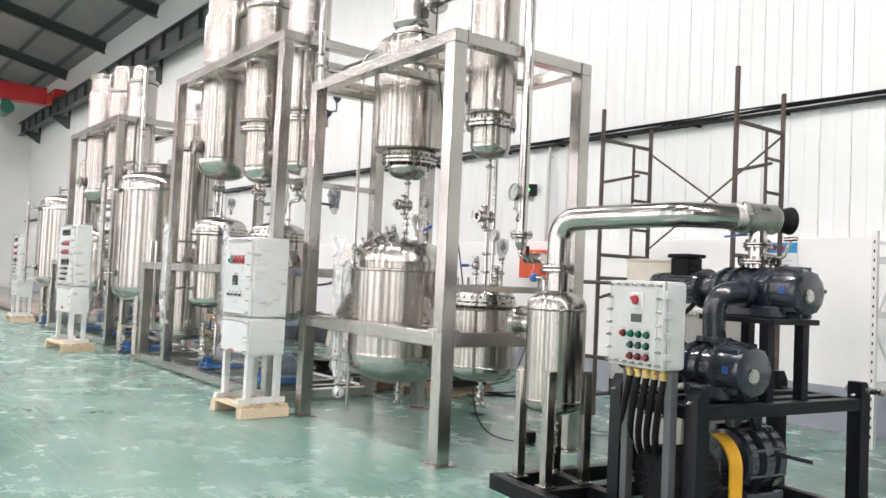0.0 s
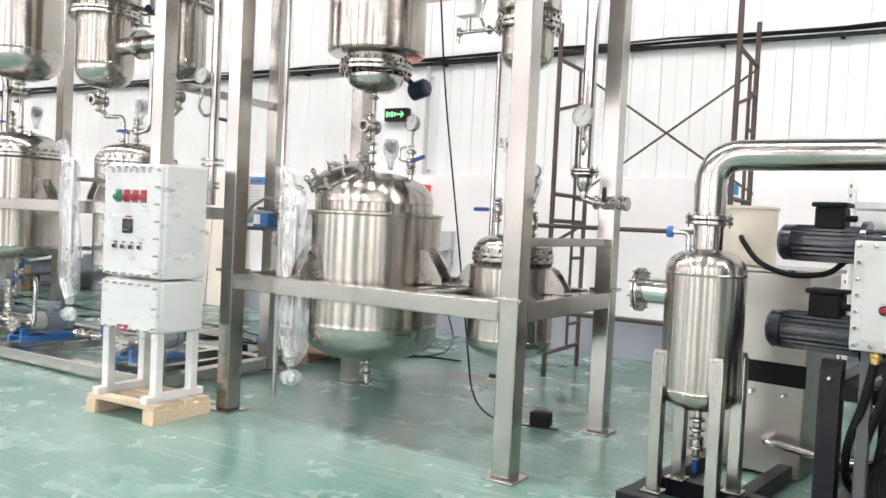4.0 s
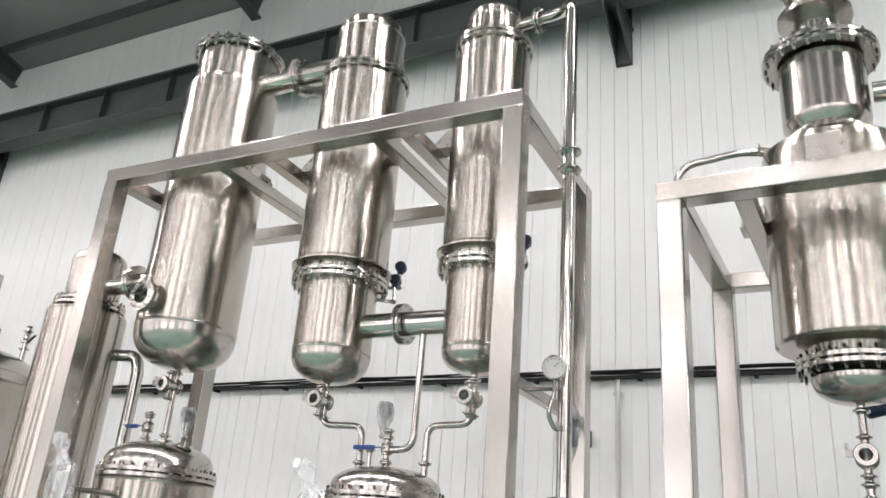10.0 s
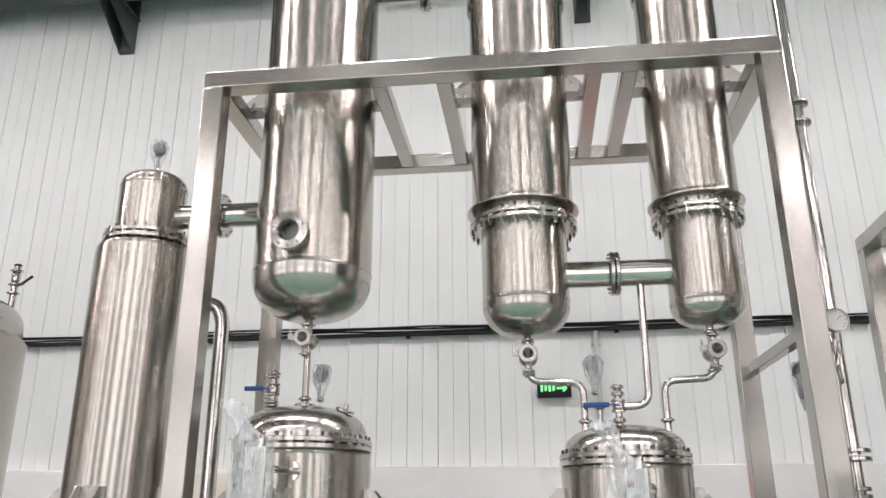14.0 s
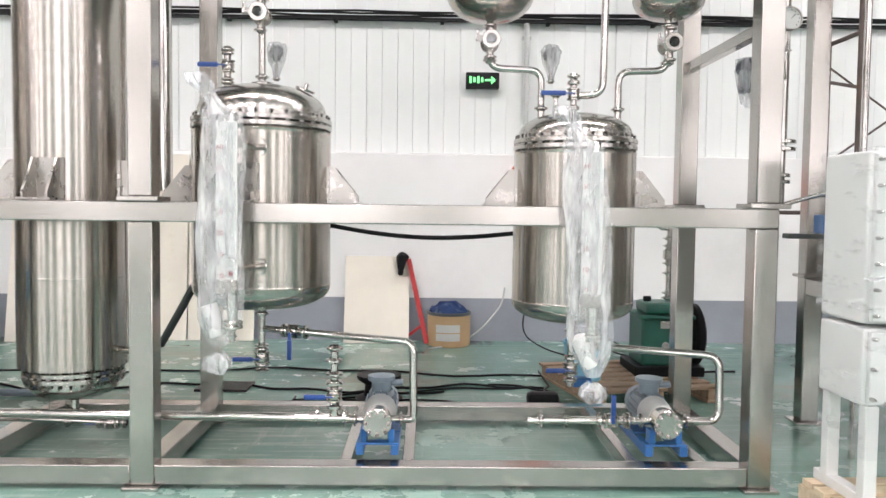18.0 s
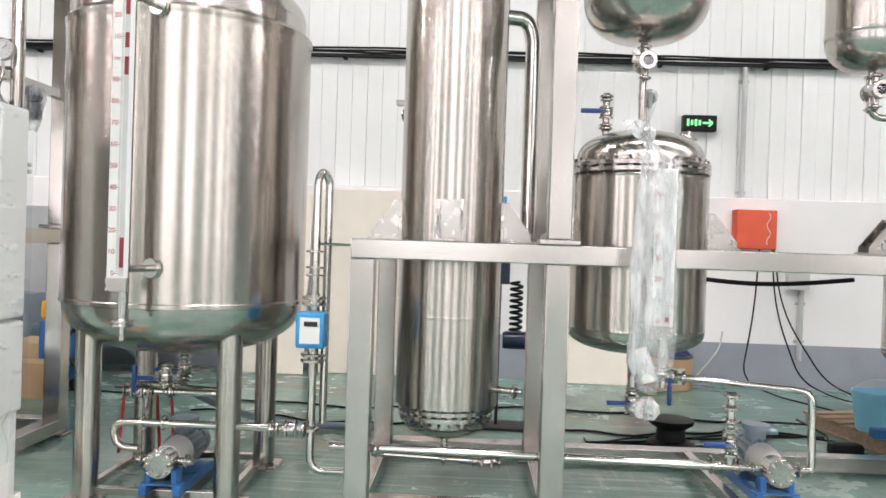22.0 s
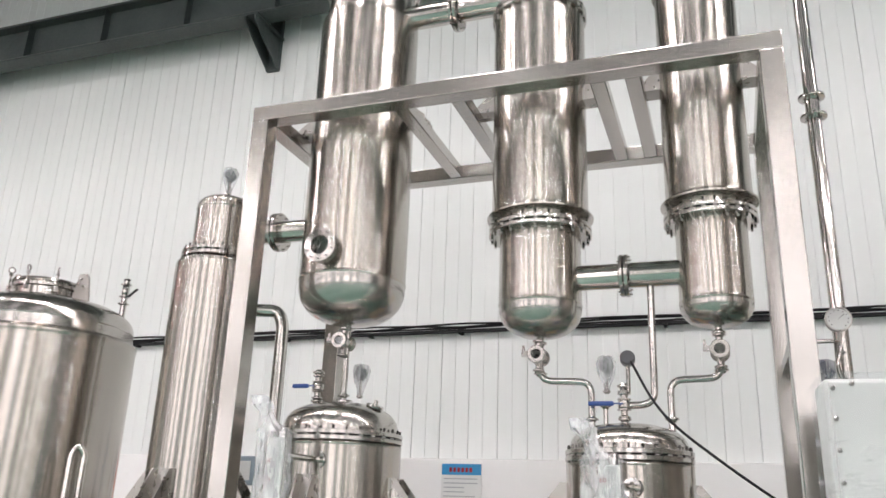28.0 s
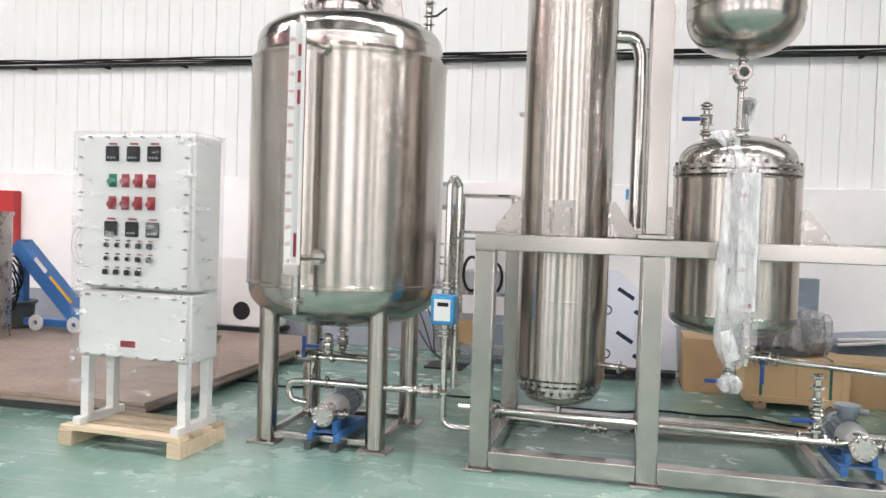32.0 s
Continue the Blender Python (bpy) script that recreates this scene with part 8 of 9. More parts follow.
sweep(bm, [(-10.42 + 0.045 * math.cos(i * 0.5), 6.55 + 0.045 * math.sin(i * 0.5), 0.74 + 0.0036 * i) for i in range(112)], 0.011, 6)
part("spring", bm, BLACK, t)
part("motor", lathe(B(), [(0, 0), (0.06, 0), (0.07, 0.02), (0.07, 0.2), (0, 0.22)], (-10.52, 6.55, 0.68), (1, 0, 0), 20), NAVY, t)
part("stand", rod(B(), (-10.55, 6.55, 0), (-10.55, 6.55, 1.12), 0.012, 10), INK, t)
part("stand_foot", box(B(), (-10.7, 6.4, 0), (-10.3, 6.7, 0.02), 0.004), INK, t)
part("brace", rod(B(), (-10.5, 6.6, 1.25), (-11.05, 6.7, 0.3), 0.03, 12), GIRDER, t)
t = thing("stool", (-12.88, 5.5, 0), "low stool with a dark slatted seat and red legs", "stool")
for i in range(4):
    part("slat", box(B(), (-13.05, 5.36 + 0.075 * i, 0.42), (-12.72, 5.42 + 0.075 * i, 0.435), 0.003), GIRDER, t)
for sx in (-13.02, -12.75):
    for sy in (5.38, 5.62):
        part("leg", rod(B(), (sx + (0.03 if sx < -12.9 else -0.03), sy, 0.42), (sx, sy, 0), 0.011, 8), RED, t)
t = thing("welding_unit", (-14.43, 7.3, 0), "blue welding unit with coiled leads and a yellow cover", "welder")
part("body", box(B(), (-14.58, 7.2, 0.1), (-14.28, 7.6, 0.62), 0.02), BLUE, t)
part("cover", box(B(), (-14.56, 7.18, 0.63), (-14.40, 7.4, 0.8), 0.03), YELLOW, t)
for sx in (-14.56, -14.30):
    part("wheel", disc(B(), (sx, 7.3, 0.06), (1, 0, 0), 0.06, 0.03, 20), BLACK, t)
bm = B()
for i in range(3):
    sweep(bm, [(-14.18 + 0.14 * math.cos(a), 7.25 - 0.02 * i, 0.4 + 0.2 * math.sin(a)) for a in [2 * math.pi * k / 20 for k in range(21)]], 0.014, 6)
part("lead", bm, BLACK, t)
bm = B()
box(bm, (-14.73, 6.85, 0), (-14.28, 7.1, 0.3), 0.005)
solid("cardboard_box", bm, CARD, "plain brown cardboard box on the floor", "box", "cardboard boxes")

# ---- east end: shelving and trolley ----
t = thing("shelf_unit", (-1.4, 8.45, 0), "white slotted-angle shelf unit holding hoses and scrap", "shelf", "shelving")
for x in (-2.83, -0.1):
    for y in (8.22, 8.7):
        post = part("post", box(B(), (x - 0.025, y - 0.025, 0), (x + 0.025, y + 0.025, 2.0), 0.003), WHITE, t)
        if y < 8.5:
            for i in range(22):
                part("slot", box(B(), (x - 0.006, y - 0.0275, 0.1 + 0.085 * i), (x + 0.006, y - 0.0252, 0.13 + 0.085 * i), 0), INK, post)
    part("diagonal", rod(B(), (x, 8.22, 1.15), (x, 8.7, 1.7), 0.012, 8), WHITE, t)
    part("diagonal", rod(B(), (x, 8.22, 1.1), (x, 8.7, 0.6), 0.012, 8), WHITE, t)
    part("crossbar", box(B(), (x - 0.015, 8.24, 1.88), (x + 0.015, 8.68, 1.91), 0.002), WHITE, t)
for z in (1.70, 1.20, 0.56):
    part("shelf_board", box(B(), (-2.8, 8.2, z), (-0.13, 8.72, z + 0.06), 0.006), LIGHTGREY, t)
t = thing("safety_helmet", (-2.27, 8.4, 0.621), "scuffed white plastic helmet lying on a shelf", "helmet", "shelf contents")
part("shell", lathe(B(), [(0.0, 0.165), (0.05, 0.158), (0.1, 0.125), (0.13, 0.07), (0.135, 0.02), (0.15, 0.008), (0.15, 0.0), (0.12, 0.004)], (-2.27, 8.4, 0.621), (0, 0, 1), 28), WHITE, t)
part("ridge", box(B(), (-2.285, 8.29, 0.735), (-2.255, 8.48, 0.79), 0.01), WHITE, t)
for k in range(3):
    bm = B()
    sweep(bm, [(-2.42 + 0.055 * i, 8.28 + 0.07 * k + 0.03 * math.sin(i * 0.8 + k), 1.283 + 0.012 * math.sin(i * 0.6 + 2 * k) ** 2) for i in range(14)], 0.024, 8)
    solid("flat_hose", bm, INK, "dusty black hose lying along a shelf", "hose", "shelf contents")
rr = random.Random(77)
for x0, z, mat, label in ((-1.75, 1.26, MOTORGREY, "heap of grey metal fittings on a shelf"), (-1.2, 1.26, INK, "coil of dark hose on a shelf"), (-1.55, 0.62, LIGHTGREY, "pale bowl-shaped scrap on a shelf"), (-0.8, 0.62, MOTORGREY, "dark fittings piled on a shelf")):
    bm = B()
    for i in range(9):
        a = rr.uniform(0, 3.1)
        p = Vector((x0 + rr.uniform(-0.2, 0.2), 8.42 + rr.uniform(-0.1, 0.1), z + 0.02 + rr.uniform(0, 0.05)))
        rod(bm, p, p + Vector((0.18 * math.cos(a), 0.1 * math.sin(a), rr.uniform(0, 0.03))), rr.uniform(0.012, 0.03), 8)
    solid("metal_scrap", bm, mat, label, "scrap", "shelf contents")
bm = B()
box(bm, (-2.35, 8.3, 1.761), (-1.5, 8.36, 1.785), 0.006)
solid("red_bar", bm, RED, "flat red bar lying on the top shelf", "bar", "shelf contents")
t = thing("trolley", (-1.45, 6.6, 0), "stainless tube trolley holding a heap of rags", "trolley")
for x in (-1.82, -1.1):
    for y in (6.28, 7.0):
        post = part("post", rod(B(), (x, y, 0.1), (x, y, 0.98), 0.017, 12), PIPE, t)
        part("castor", disc(B(), (x, y, 0.05), (0, 1, 0), 0.05, 0.03, 20), BEIGE, post)
    part("top_bar", rod(B(), (x, 6.28, 0.98), (x, 7.0, 0.98), 0.017, 12), PIPE, t)
    part("side_bar", rod(B(), (x, 6.28, 0.62), (x, 7.0, 0.62), 0.014, 12), PIPE, t)
for y in (6.28, 7.0):
    part("top_bar", rod(B(), (-1.82, y, 0.98), (-1.1, y, 0.98), 0.017, 12), PIPE, t)
part("deck", box(B(), (-1.85, 6.25, 0.13), (-1.07, 7.03, 0.16), 0.004), BEIGE, t)
bm = B()
lathe(bm, [(0.33, 0.165), (0.3, 0.22), (0.2, 0.3), (0.1, 0.36), (0, 0.38)], (-1.45, 6.62, 0), seg=30)
for v in bm.verts:
    v.co += Vector((rr.uniform(-0.05, 0.05), rr.uniform(-0.05, 0.05), rr.uniform(-0.0, 0.07)))
solid("brown_rag", bm, paint("rag_brown", (0.30, 0.21, 0.18), 0.9, 0.4, 14, 0.8), "crumpled dirty brown rag heaped on a trolley", "rag")
bm = B()
m = Matrix.Translation((-1.75, 5.9, 0.002)) @ Matrix.Rotation(radians(-15), 4, "Z")
box(bm, (-0.08, -2.2, 0), (0.08, 1.6, 0.002), 0, m)
solid("floor_marking", bm, YELLOW, "worn yellow safety line painted on the floor", "floor marking", kind="structure")

# ---- west end: plate stack and stored goods ----
t = thing("plate_stack", (-23, 6.9, 0), "stack of wide rusty steel plates on the floor", "steel plates")
# dark inset block stands in for the shadow along the stack's edge
part("bearer", box(B(), (-26.0, 4.84, 0), (-20.3, 8.35, 0.07), 0.004), GIRDER, t)
for i in range(2):
    o = 0.02 * i
    part("plate", box(B(), (-26.0 - o, 4.77 + o, 0.072 + 0.032 * i), (-20.2 - o, 8.4, 0.1 + 0.032 * i), 0.002), PLATE, t)
PZ = 0.134
t = thing("steel_pipe_section", (-23.45, 6.9, PZ), "upright dull steel cylinder section", "cylinder")
part("wall", lathe(B(), [(0.2, PZ), (0.21, PZ), (0.21, 1.42), (0.225, 1.425), (0.225, 1.47), (0.18, 1.47), (0.18, PZ)], (-23.52, 6.9, 0), seg=40), DULL, t)
t = thing("steel_tub", (-23.85, 7.6, PZ), "dark round steel tub", "tub")
part("wall", lathe(B(), [(0, PZ), (0.2, PZ), (0.22, PZ + 0.02), (0.24, 0.4), (0.27, 0.42), (0.27, 0.44), (0.2, 0.44), (0.19, PZ + 0.04), (0, PZ + 0.04)], (-23.85, 7.6, 0), seg=36), GIRDER, t)
t = thing("blue_lift", (-23.2, 7.6, PZ), "blue sloping lift machine with a yellow warning label", "machine")
bm = B()
beam(bm, (-23.75, 7.6, 1.1), (-22.85, 7.55, 0.25), 0.22, 0.16, 0.01)
arm = part("arm", bm, BLUE, t)
part("warning_label", beam(B(), (-23.28, 7.475, 0.72), (-22.98, 7.462, 0.44), 0.006, 0.12, 0), YELLOW, arm)
part("white_label", beam(B(), (-23.48, 7.482, 0.92), (-23.32, 7.472, 0.77), 0.006, 0.13, 0), WHITE, arm)
for x in (-22.9, -23.4):
    part("wheel", disc(B(), (x, 7.45, PZ + 0.09), (0, 1, 0), 0.09, 0.03, 22, 0.03), LIGHTGREY, t)
part("base", box(B(), (-23.6, 7.48, PZ + 0.05), (-22.75, 7.7, PZ + 0.13), 0.01), BLUE, t)
part("mast", box(B(), (-23.75, 7.55, PZ + 0.1), (-23.66, 7.65, 1.15), 0.01), BLUE, t)
for i in range(5):
    bm = B()
    r0 = random.Random(i)
    sweep(bm, [(-23.72 + 0.12 * math.cos(a) + r0.uniform(-0.02, 0.02), 7.45 - 0.02 * i, 0.75 + 0.22 * math.sin(a) - 0.05 * i) for a in [2 * math.pi * k / 18 for k in range(19)]], 0.011, 6)
    part("lead", bm, BLACK, t)
t = thing("pedestal_fan", (-23.1, 8.1, PZ), "large wire-guard pedestal fan", "fan")
for r0 in (0.1, 0.18, 0.26, 0.33):
    bm = B()
    sweep(bm, [(-23.1 + r0 * math.cos(a), 8.05 - (0.33 - r0) * 0.2, 1.1 + r0 * math.sin(a)) for a in [2 * math.pi * k / 40 for k in range(41)]], 0.005, 6)
    part("guard_ring", bm, GREY, t)
for i in range(3):
    a = radians(10 + 120 * i)
    part("blade", beam(B(), (-23.1, 8.07, 1.1), (-23.1 + 0.26 * math.cos(a), 8.07, 1.1 + 0.26 * math.sin(a)), 0.02, 0.09, 0.006), INK, t)
part("stem", rod(B(), (-23.1, 8.12, PZ), (-23.1, 8.12, 1.1), 0.02, 10), GREY, t)
part("foot", disc(B(), (-23.1, 8.12, PZ + 0.015), (0, 0, 1), 0.2, 0.03, 28), INK, t)
t = thing("red_wall_frame", (-25.2, WF, 1.2), "white framed red fire cabinet on the wall", "fire cabinet", "red boxes")
part("body", box(B(), (-25.7, WF - 0.14, 0.95), (-24.85, WF, 1.75), 0.01), RED, t)
part("window", box(B(), (-25.6, WF - 0.148, 1.0), (-25.1, WF - 0.141, 1.68), 0.004), LIGHTGREY, t)
t = thing("white_machine", (-21.4, 8.5, 0), "white sheet metal machine with a round black port", "machine")
part("body", box(B(), (-21.72, 8.42, PZ + 0.05), (-20.95, 8.82, 1.03), 0.03), WHITE, t)
part("base", box(B(), (-21.75, 8.40, PZ + 0.001), (-20.92, 8.84, PZ + 0.05), 0.006), INK, t)
part("port", disc(B(), (-21.36, 8.418, 0.38), (0, 1, 0), 0.11, 0.016, 28), INK, t)
part("cowl", lathe(B(), [(0.17, 0), (0.19, 0.02), (0.19, 0.14), (0.15, 0.18), (0, 0.18)], (-21.1, 8.6, 1.03), (0, 0, 1), 24), BLUE, t, "ribbed blue cowl")
t = thing("grey_locker", (-22.1, 8.1, PZ), "dark grey steel tool locker with a top lever", "locker")
part("body", box(B(), (-22.5, 7.95, PZ), (-22.05, 8.4, 1.02), 0.01), MOTORGREY, t)
bm = B()
pipe(bm, [(-22.3, 8.1, 1.02), (-22.3, 8.1, 1.18), (-22.2, 8.1, 1.2)], 0.015)
part("lever", bm, INK, t)
bm = B()
beam(bm, (-21.6, 8.1, 1.0), (-21.66, 7.9, PZ + 0.02), 0.07, 0.05)
solid("red_bar", bm, RED, "red steel bar leaning on a locker", "bar", "loose bars")
bm = B()
beam(bm, (-21.74, 8.1, 0.9), (-21.82, 7.92, PZ + 0.02), 0.05, 0.03)
solid("red_bar", bm, RED, "thin red steel bar leaning beside a locker", "bar", "loose bars")
for x, y, r0 in ((-21.7, 7.3, 0.16), (-21.3, 7.6, 0.13)):
    bm = B()
    lathe(bm, [(0, PZ), (r0 * 0.7, PZ), (r0, PZ + 0.06), (r0 * 1.05, PZ + 0.065), (r0 * 0.95, PZ + 0.065), (r0 * 0.65, PZ + 0.02), (0, PZ + 0.02)], (x, y, 0), seg=28)
    solid("steel_dish", bm, DULL, "shallow dished steel end lying on the plates", "dish", "dishes")
t = thing("hydrant_box", (-19.72, WF, 1.46), "orange-red metal wall box with a small yellow label", "wall box", "red boxes")
part("body", box(B(), (-19.93, WF - 0.17, 1.46), (-19.51, WF, 1.88), 0.006), ORANGE, t)
part("warning_label", box(B(), (-19.83, WF - 0.174, 1.5), (-19.71, WF - 0.1705, 1.62), 0), YELLOW, t)
part("door", box(B(), (-19.92, WF - 0.1765, 1.63), (-19.52, WF - 0.1705, 1.87), 0.003), ORANGE, t)
for k in range(3):
    bm = B()
    sweep(bm, rounded([(-19.6 + 0.05 * k, WF - 0.04, 1.46), (-19.55 + 0.1 * k, WF - 0.06, 0.9), (-19.3 + 0.12 * k, WF - 0.1, 0.3), (-19.0, WF - 0.4, 0.012), (-18.7, WF - 0.8, 0.012)], 0.3, 6), 0.008, 6)
    solid("power_cable", bm, BLACK, "black cable drooping from a wall box to the floor", "cable", "cables")
t = thing("flood_light", (-18.73, 7.8, 0), "grey flood light on a slim stand", "lamp")
part("stand", rod(B(), (-18.7, 7.85, 0.02), (-18.7, 7.85, 1.6), 0.014, 10), INK, t)
part("foot", box(B(), (-18.9, 7.65, 0), (-18.5, 8.05, 0.02), 0.004), INK, t)
hd = part("lamp_head", box(B(), (-18.88, 7.74, 1.64), (-18.58, 7.84, 1.93), 0.02), MOTORGREY, t)
part("lens", box(B(), (-18.83, 7.734, 1.69), (-18.63, 7.739, 1.88), 0.004), LIGHTGREY, hd)
t = thing("steel_rack", (-18.4, 8.2, 0), "open steel rack with coils of cable and boxes", "rack", "shelving")
for x in (-18.7, -18.08):
    for y in (8.0, 8.45):
        part("post", box(B(), (x - 0.018, y - 0.018, 0), (x + 0.018, y + 0.018, 1.82), 0.003), DULL, t)
for z in (0.2, 0.75, 1.4, 1.79):
    part("shelf_board", box(B(), (-18.7, 8.0, z), (-18.08, 8.45, z + 0.03), 0.003), DULL, t)
for i, (z, r0) in enumerate(((0.975, 0.18), (0.945, 0.15))):
    bm = B()
    sweep(bm, [(-18.5 + 0.25 * i + r0 * 0.5 * math.cos(a), 8.02, z + r0 * math.sin(a)) for a in [2 * math.pi * k / 24 for k in range(25)]], 0.016, 6)
    solid("cable_coil", bm, BLACK, "coil of black cable hung on a rack", "cable coil", "cable coils")
for x0, x1, z, mat in ((-18.65, -18.35, 0.231, CARD), (-18.32, -18.12, 0.231, MOTORGREY), (-18.6, -18.2, 0.781, GREY)):
    bm = B()
    box(bm, (x0, 8.05, z), (x1, 8.38, z + 0.22), 0.006)
    solid("stored_box", bm, mat, "box stored on a steel rack shelf", "box", "stored boxes")

# film-faced steel panels
t = thing("film_faced_sheet", (-17.0, 7.9, 0), "steel sheet in white protective film printed with blue marks", "steel panel", "steel panels")
m = Matrix.Translation((0, 7.9, 0.12)) @ Matrix.Rotation(radians(-9), 4, "X")
bm = B()
pts = [(-17.75, 0.0), (-16.38, 0.0), (-16.4, 0.42), (-16.98, 0.97), (-17.75, 0.97)]
a, b = [bm.verts.new(m @ Vector((p, 0, q))) for p, q in pts], [bm.verts.new(m @ Vector((p, 0.02, q))) for p, q in pts]
bm.faces.new(a)
bm.faces.new(b[::-1])
for i in range(5):
    bm.faces.new((a[(i + 1) % 5], a[i], b[i], b[(i + 1) % 5]))
bmesh.ops.recalc_face_normals(bm, faces=bm.faces)
pn = part("sheet", bm, paint("protective_film", (0.66, 0.69, 0.76), 0.3, 0.06, 2), t)
rr = random.Random(5)
for i in range(5):
    for j in range(4):
        px, pz = -17.62 + 0.27 * i + 0.1 * (j % 2), 0.12 + 0.22 * j
        if pz > 0.9 - max(0, px + 17.1) * 0.95 or px > -16.55:
            continue
        if (i + j) % 2:
            o = Vector((px, -0.002, pz))
            part("printed_mark", beam(B(), m @ o, m @ (o + Vector((0.16, 0, -0.1))), 0.002, 0.05, 0), NAVY, pn)
        else:
            part("printed_ring", disc(B(), m @ Vector((px, -0.002, pz)), m.to_3x3() @ Vector((0, 1, 0)), 0.05, 0.002, 24, 0.036, 0.0002), NAVY, pn)
part("trolley_base", box(B(), (-17.7, 7.75, 0.06), (-16.4, 8.3, 0.115), 0.006), INK, t)
for x in (-17.5, -16.3):
    part("castor", disc(B(), (x, 7.82, 0.035), (0, 1, 0), 0.035, 0.03, 18), INK, t)
bm = B()
box(bm, (-15.75, WF - 0.05, 0.55), (-15.38, WF, 1.68), 0.01)
solid("metal_door_panel", bm, GREY, "grey flat metal panel standing against the wall", "panel")
t = thing("crate", (-15.45, 7.15, 0), "tan plywood crate with strapping", "crate", "crates")
part("body", box(B(), (-15.88, 6.95, 0.06), (-15.05, 7.5, 0.45), 0.006), TAN, t)
for za, zb in ((0.07, 0.12), (0.39, 0.44)):
    part("batten", box(B(), (-15.87, 6.936, za), (-15.06, 6.949, zb), 0.003), TAN, t)
for xa in (-15.87, -15.47, -15.115):
    part("batten", box(B(), (xa, 6.936, 0.123), (xa + 0.05, 6.949, 0.387), 0.003), TAN, t)
for x in (-15.75, -15.2):
    part("runner", box(B(), (x - 0.05, 6.95, 0), (x + 0.05, 7.5, 0.06), 0.004), PINE, t)
    part("strap", box(B(), (x - 0.012, 6.945, 0.055), (x + 0.012, 7.505, 0.454), 0.001), GREEN, t)
bm = B()
box(bm, (-14.98, 7.3, 0), (-14.45, 7.8, 0.4), 0.006)
solid("crate", bm, TAN, "plain tan plywood crate on the floor", "crate", "crates")
bm = B()
box(bm, (-16.35, 7.5, 0), (-15.95, 8.1, 0.5), 0.006)
solid("cardboard_box", bm, CARD, "large brown cardboard box behind a tank", "box", "cardboard boxes")
t = thing("wrapped_motor", (-15.5, 7.2, 0.455), "large grey motor wrapped in clear film on a crate", "motor")
bm = B()
lathe(bm, [(0, 0), (0.13, 0), (0.15, 0.03), (0.15, 0.5), (0.16, 0.52), (0.16, 0.62), (0, 0.64)], (-15.85, 7.2, 0.62), (1, 0, 0), 30)
mo = part("motor", bm, DARKGREY, t)
part("foot", box(B(), (-15.75, 7.05, 0.456), (-15.35, 7.35, 0.5), 0.006), DARKGREY, mo)
part("terminal_box", box(B(), (-15.65, 7.1, 0.76), (-15.45, 7.3, 0.86), 0.01), MOTORGREY, mo)
bm = B()
lathe(bm, [(0.1, -0.03), (0.19, 0.0), (0.2, 0.3), (0.2, 0.55), (0.17, 0.68), (0.06, 0.7)], (-15.87, 7.2, 0.64), (1, 0, 0), 24)
for v in bm.verts:
    v.co += Vector((rr.uniform(-0.02, 0.02), rr.uniform(-0.02, 0.02), rr.uniform(-0.01, 0.02)))
    v.co.z = max(v.co.z, 0.458)
part("wrapping", bm, FILM, t, "crumpled clear film")
t = thing("open_carton", (-15.55, 8.1, 0), "open brown carton on a dark stand", "box", "cardboard boxes")
part("stand", box(B(), (-15.85, 7.95, 0), (-15.15, 8.4, 0.78), 0.01), MOTORGREY, t)
part("body", box(B(), (-15.75, 8.0, 0.781), (-15.4, 8.35, 0.99), 0.004), CARD, t)
part("flap", beam(B(), (-15.75, 8.02, 0.985), (-15.92, 8.02, 0.93), 0.3, 0.006, 0.001), CARD, t)
part("flap", beam(B(), (-15.4, 8.02, 0.985), (-15.24, 8.02, 0.92), 0.3, 0.006, 0.001), CARD, t)
bm = B()
box(bm, (-15.25, WF - 0.2, 0.5), (-14.95, WF - 0.05, 1.05), 0.01)
solid("blue_grey_frame", bm, MOTORGREY, "blue-grey metal frame leaning by the wall", "frame part")
bm = B()
m = Matrix.Translation((-14.4, 8.4, 0)) @ Matrix.Rotation(radians(-6), 4, "Y")
box(bm, (-0.9, -0.3, 0.25), (0.9, 0.25, 0.55), 0.05, m)
solid("folded_tarp", bm, MOTORGREY, "long bundle under a grey tarpaulin", "bundle")
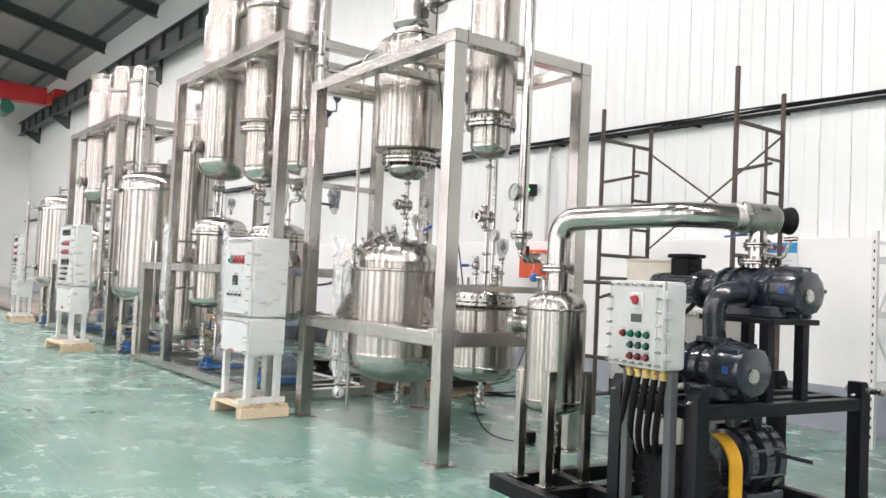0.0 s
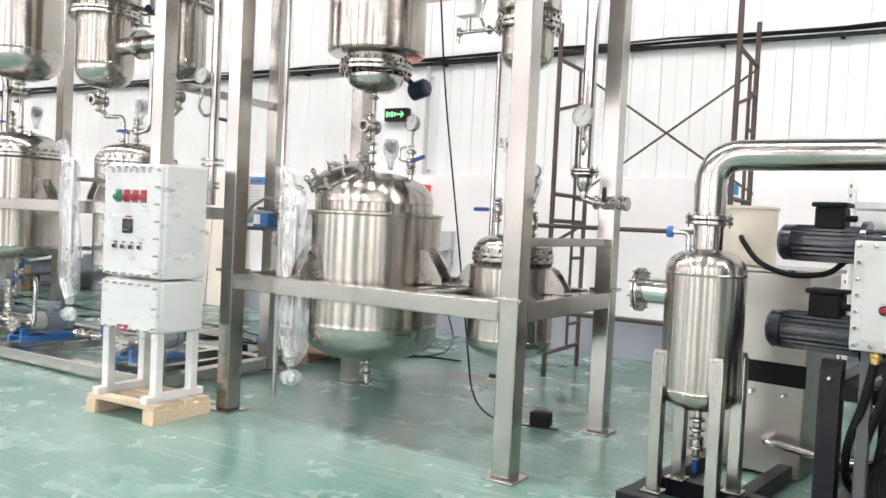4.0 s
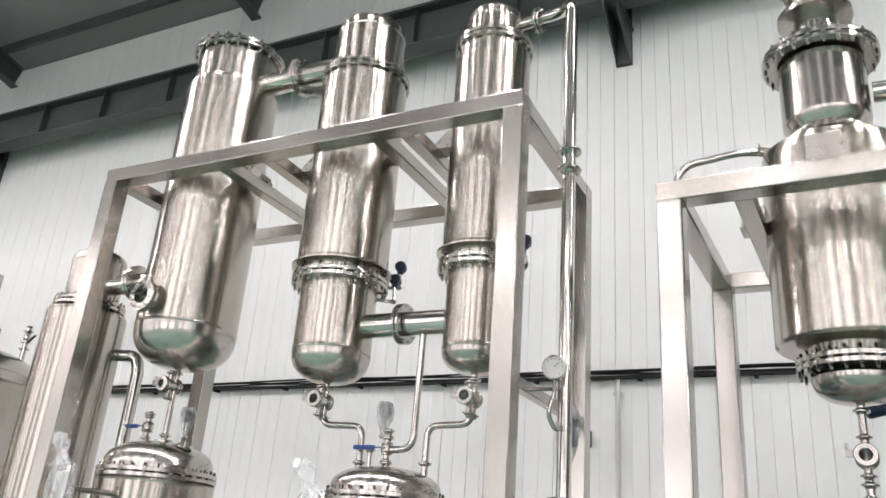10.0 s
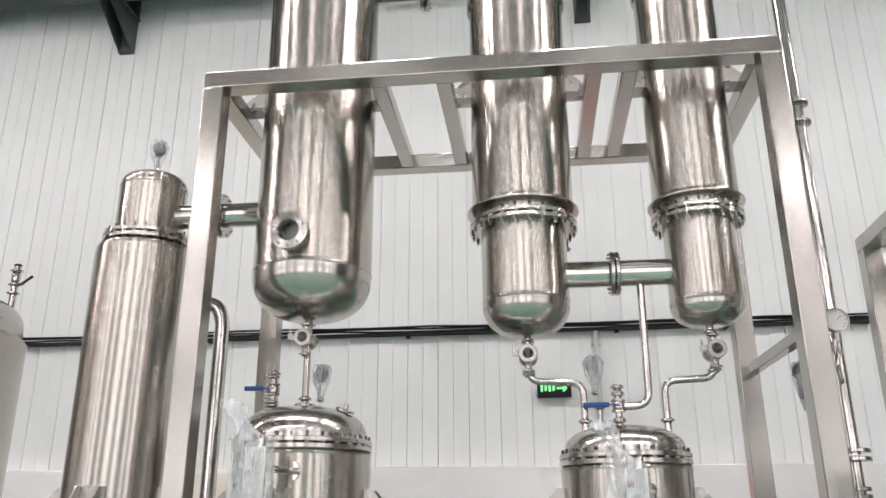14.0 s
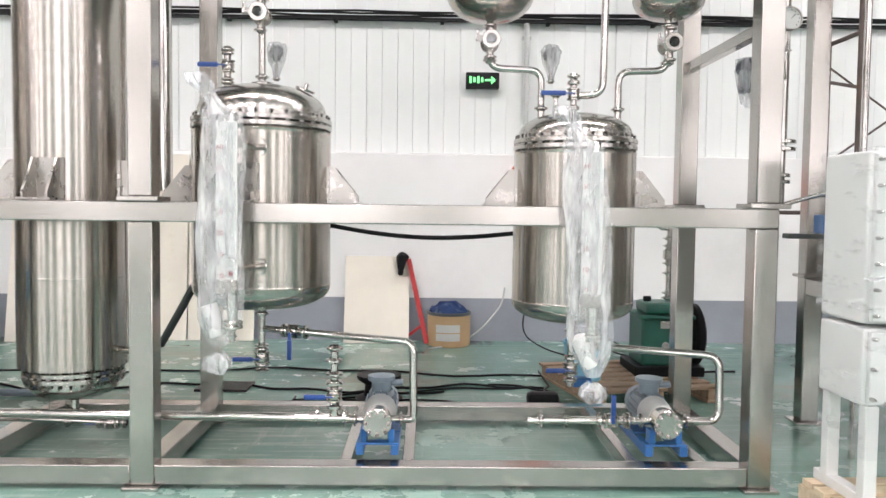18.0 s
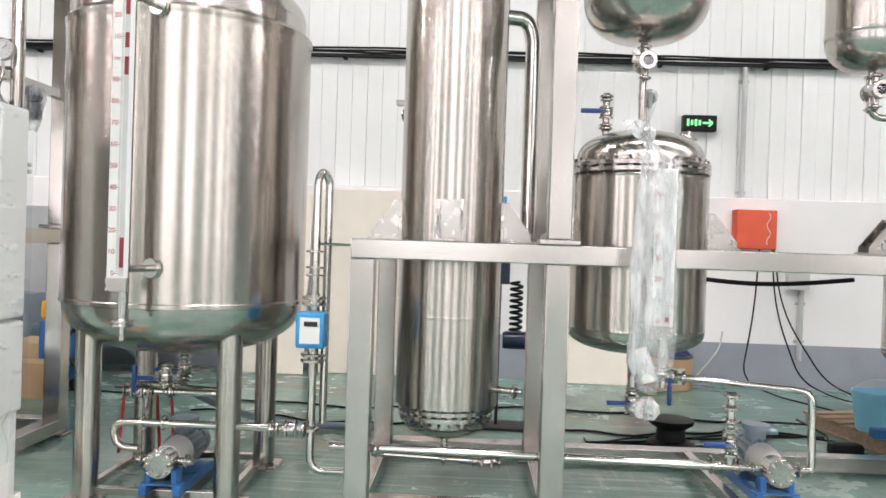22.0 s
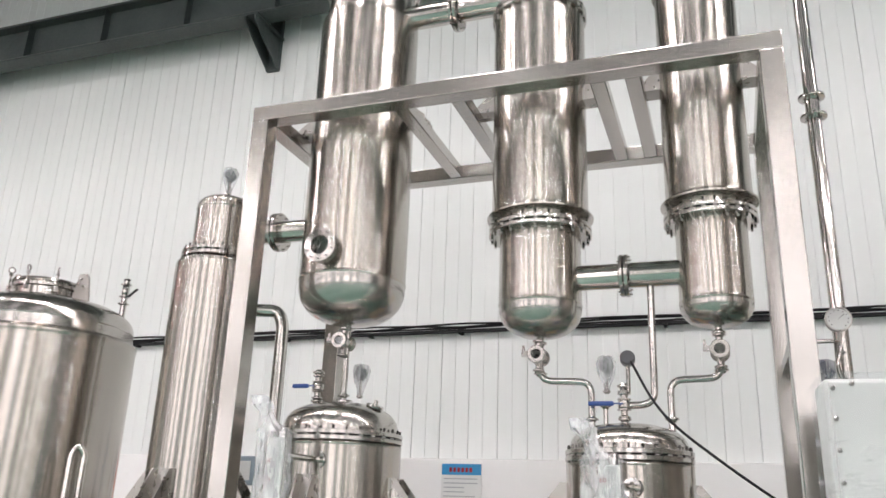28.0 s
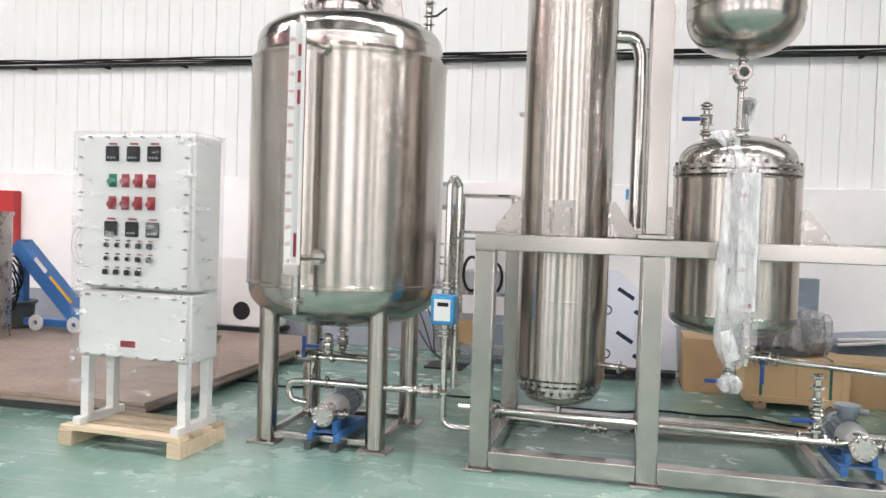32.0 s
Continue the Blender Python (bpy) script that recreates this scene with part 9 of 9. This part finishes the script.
for k in range(2):
    bm = B()
    sweep(bm, [(-14.9 + 0.1 * i, 8.05, 0.45 + 0.012 * i * (1 - k * 0.4) + 0.05 * k) for i in range(15)], 0.018, 6)
    solid("white_strap", bm, WHITE, "white strap over a tarpaulin bundle", "strap", "straps")

# overhead crane far along the hall
t = thing("overhead_crane", (-38.3, -2, 8.3), "red overhead travelling crane girder with a green hoist", "crane")
part("girder", box(B(), (-38.6, SOUTH + 0.8, 8.35), (-38.0, WALL_Y - 0.95, 9.1), 0.02), RED, t)
part("end_carriage", box(B(), (-39.3, WALL_Y - 0.8, 8.675), (-37.3, WALL_Y - 0.3, 9.0), 0.02), RED, t)
part("end_carriage", box(B(), (-39.3, SOUTH + 0.3, 8.675), (-37.3, SOUTH + 0.8, 9.0), 0.02), RED, t)
part("bracket", box(B(), (-38.5, WALL_Y - 1.0, 8.4), (-38.1, WALL_Y - 0.7, 8.9), 0.02), ORANGE, t)
hoist = part("hoist", lathe(B(), [(0, -0.6), (0.25, -0.6), (0.28, -0.55), (0.28, 0.55), (0.25, 0.6), (0, 0.6)], (-38.3, 6.6, 7.95), (1, 0, 0), 24), GREEN, t, "green hoist drum")
part("hoist_hanger", box(B(), (-38.5, 6.45, 8.15), (-38.1, 6.75, 8.36), 0.01), GREEN, hoist)

# signal cable from an instrument on a receiver
t = thing("signal_cable", (-14.5, 4.95, 2.1), "thin black cable running down from an instrument head", "cable", "cables")
part("instrument_head", lathe(B(), [(0, -0.035), (0.035, -0.035), (0.042, -0.025), (0.042, 0.025), (0.035, 0.035), (0, 0.035)], (-14.5, 4.95, 2.31), (0.1, -1, 0.1), 20), DARKGREY, t)
part("stem", rod(B(), (-14.5, 4.95, 2.12), (-14.5, 4.95, 2.28), 0.012, 10), PIPE, t)
bm = B()
sweep(bm, rounded([(-14.48, 4.92, 2.29), (-14.36, 4.7, 2.05), (-14.24, 4.5, 1.89), (-13.95, 4.46, 1.66), (-13.72, 4.45, 1.5)], 0.2, 6), 0.007, 6)
part("cable", bm, BLACK, t)
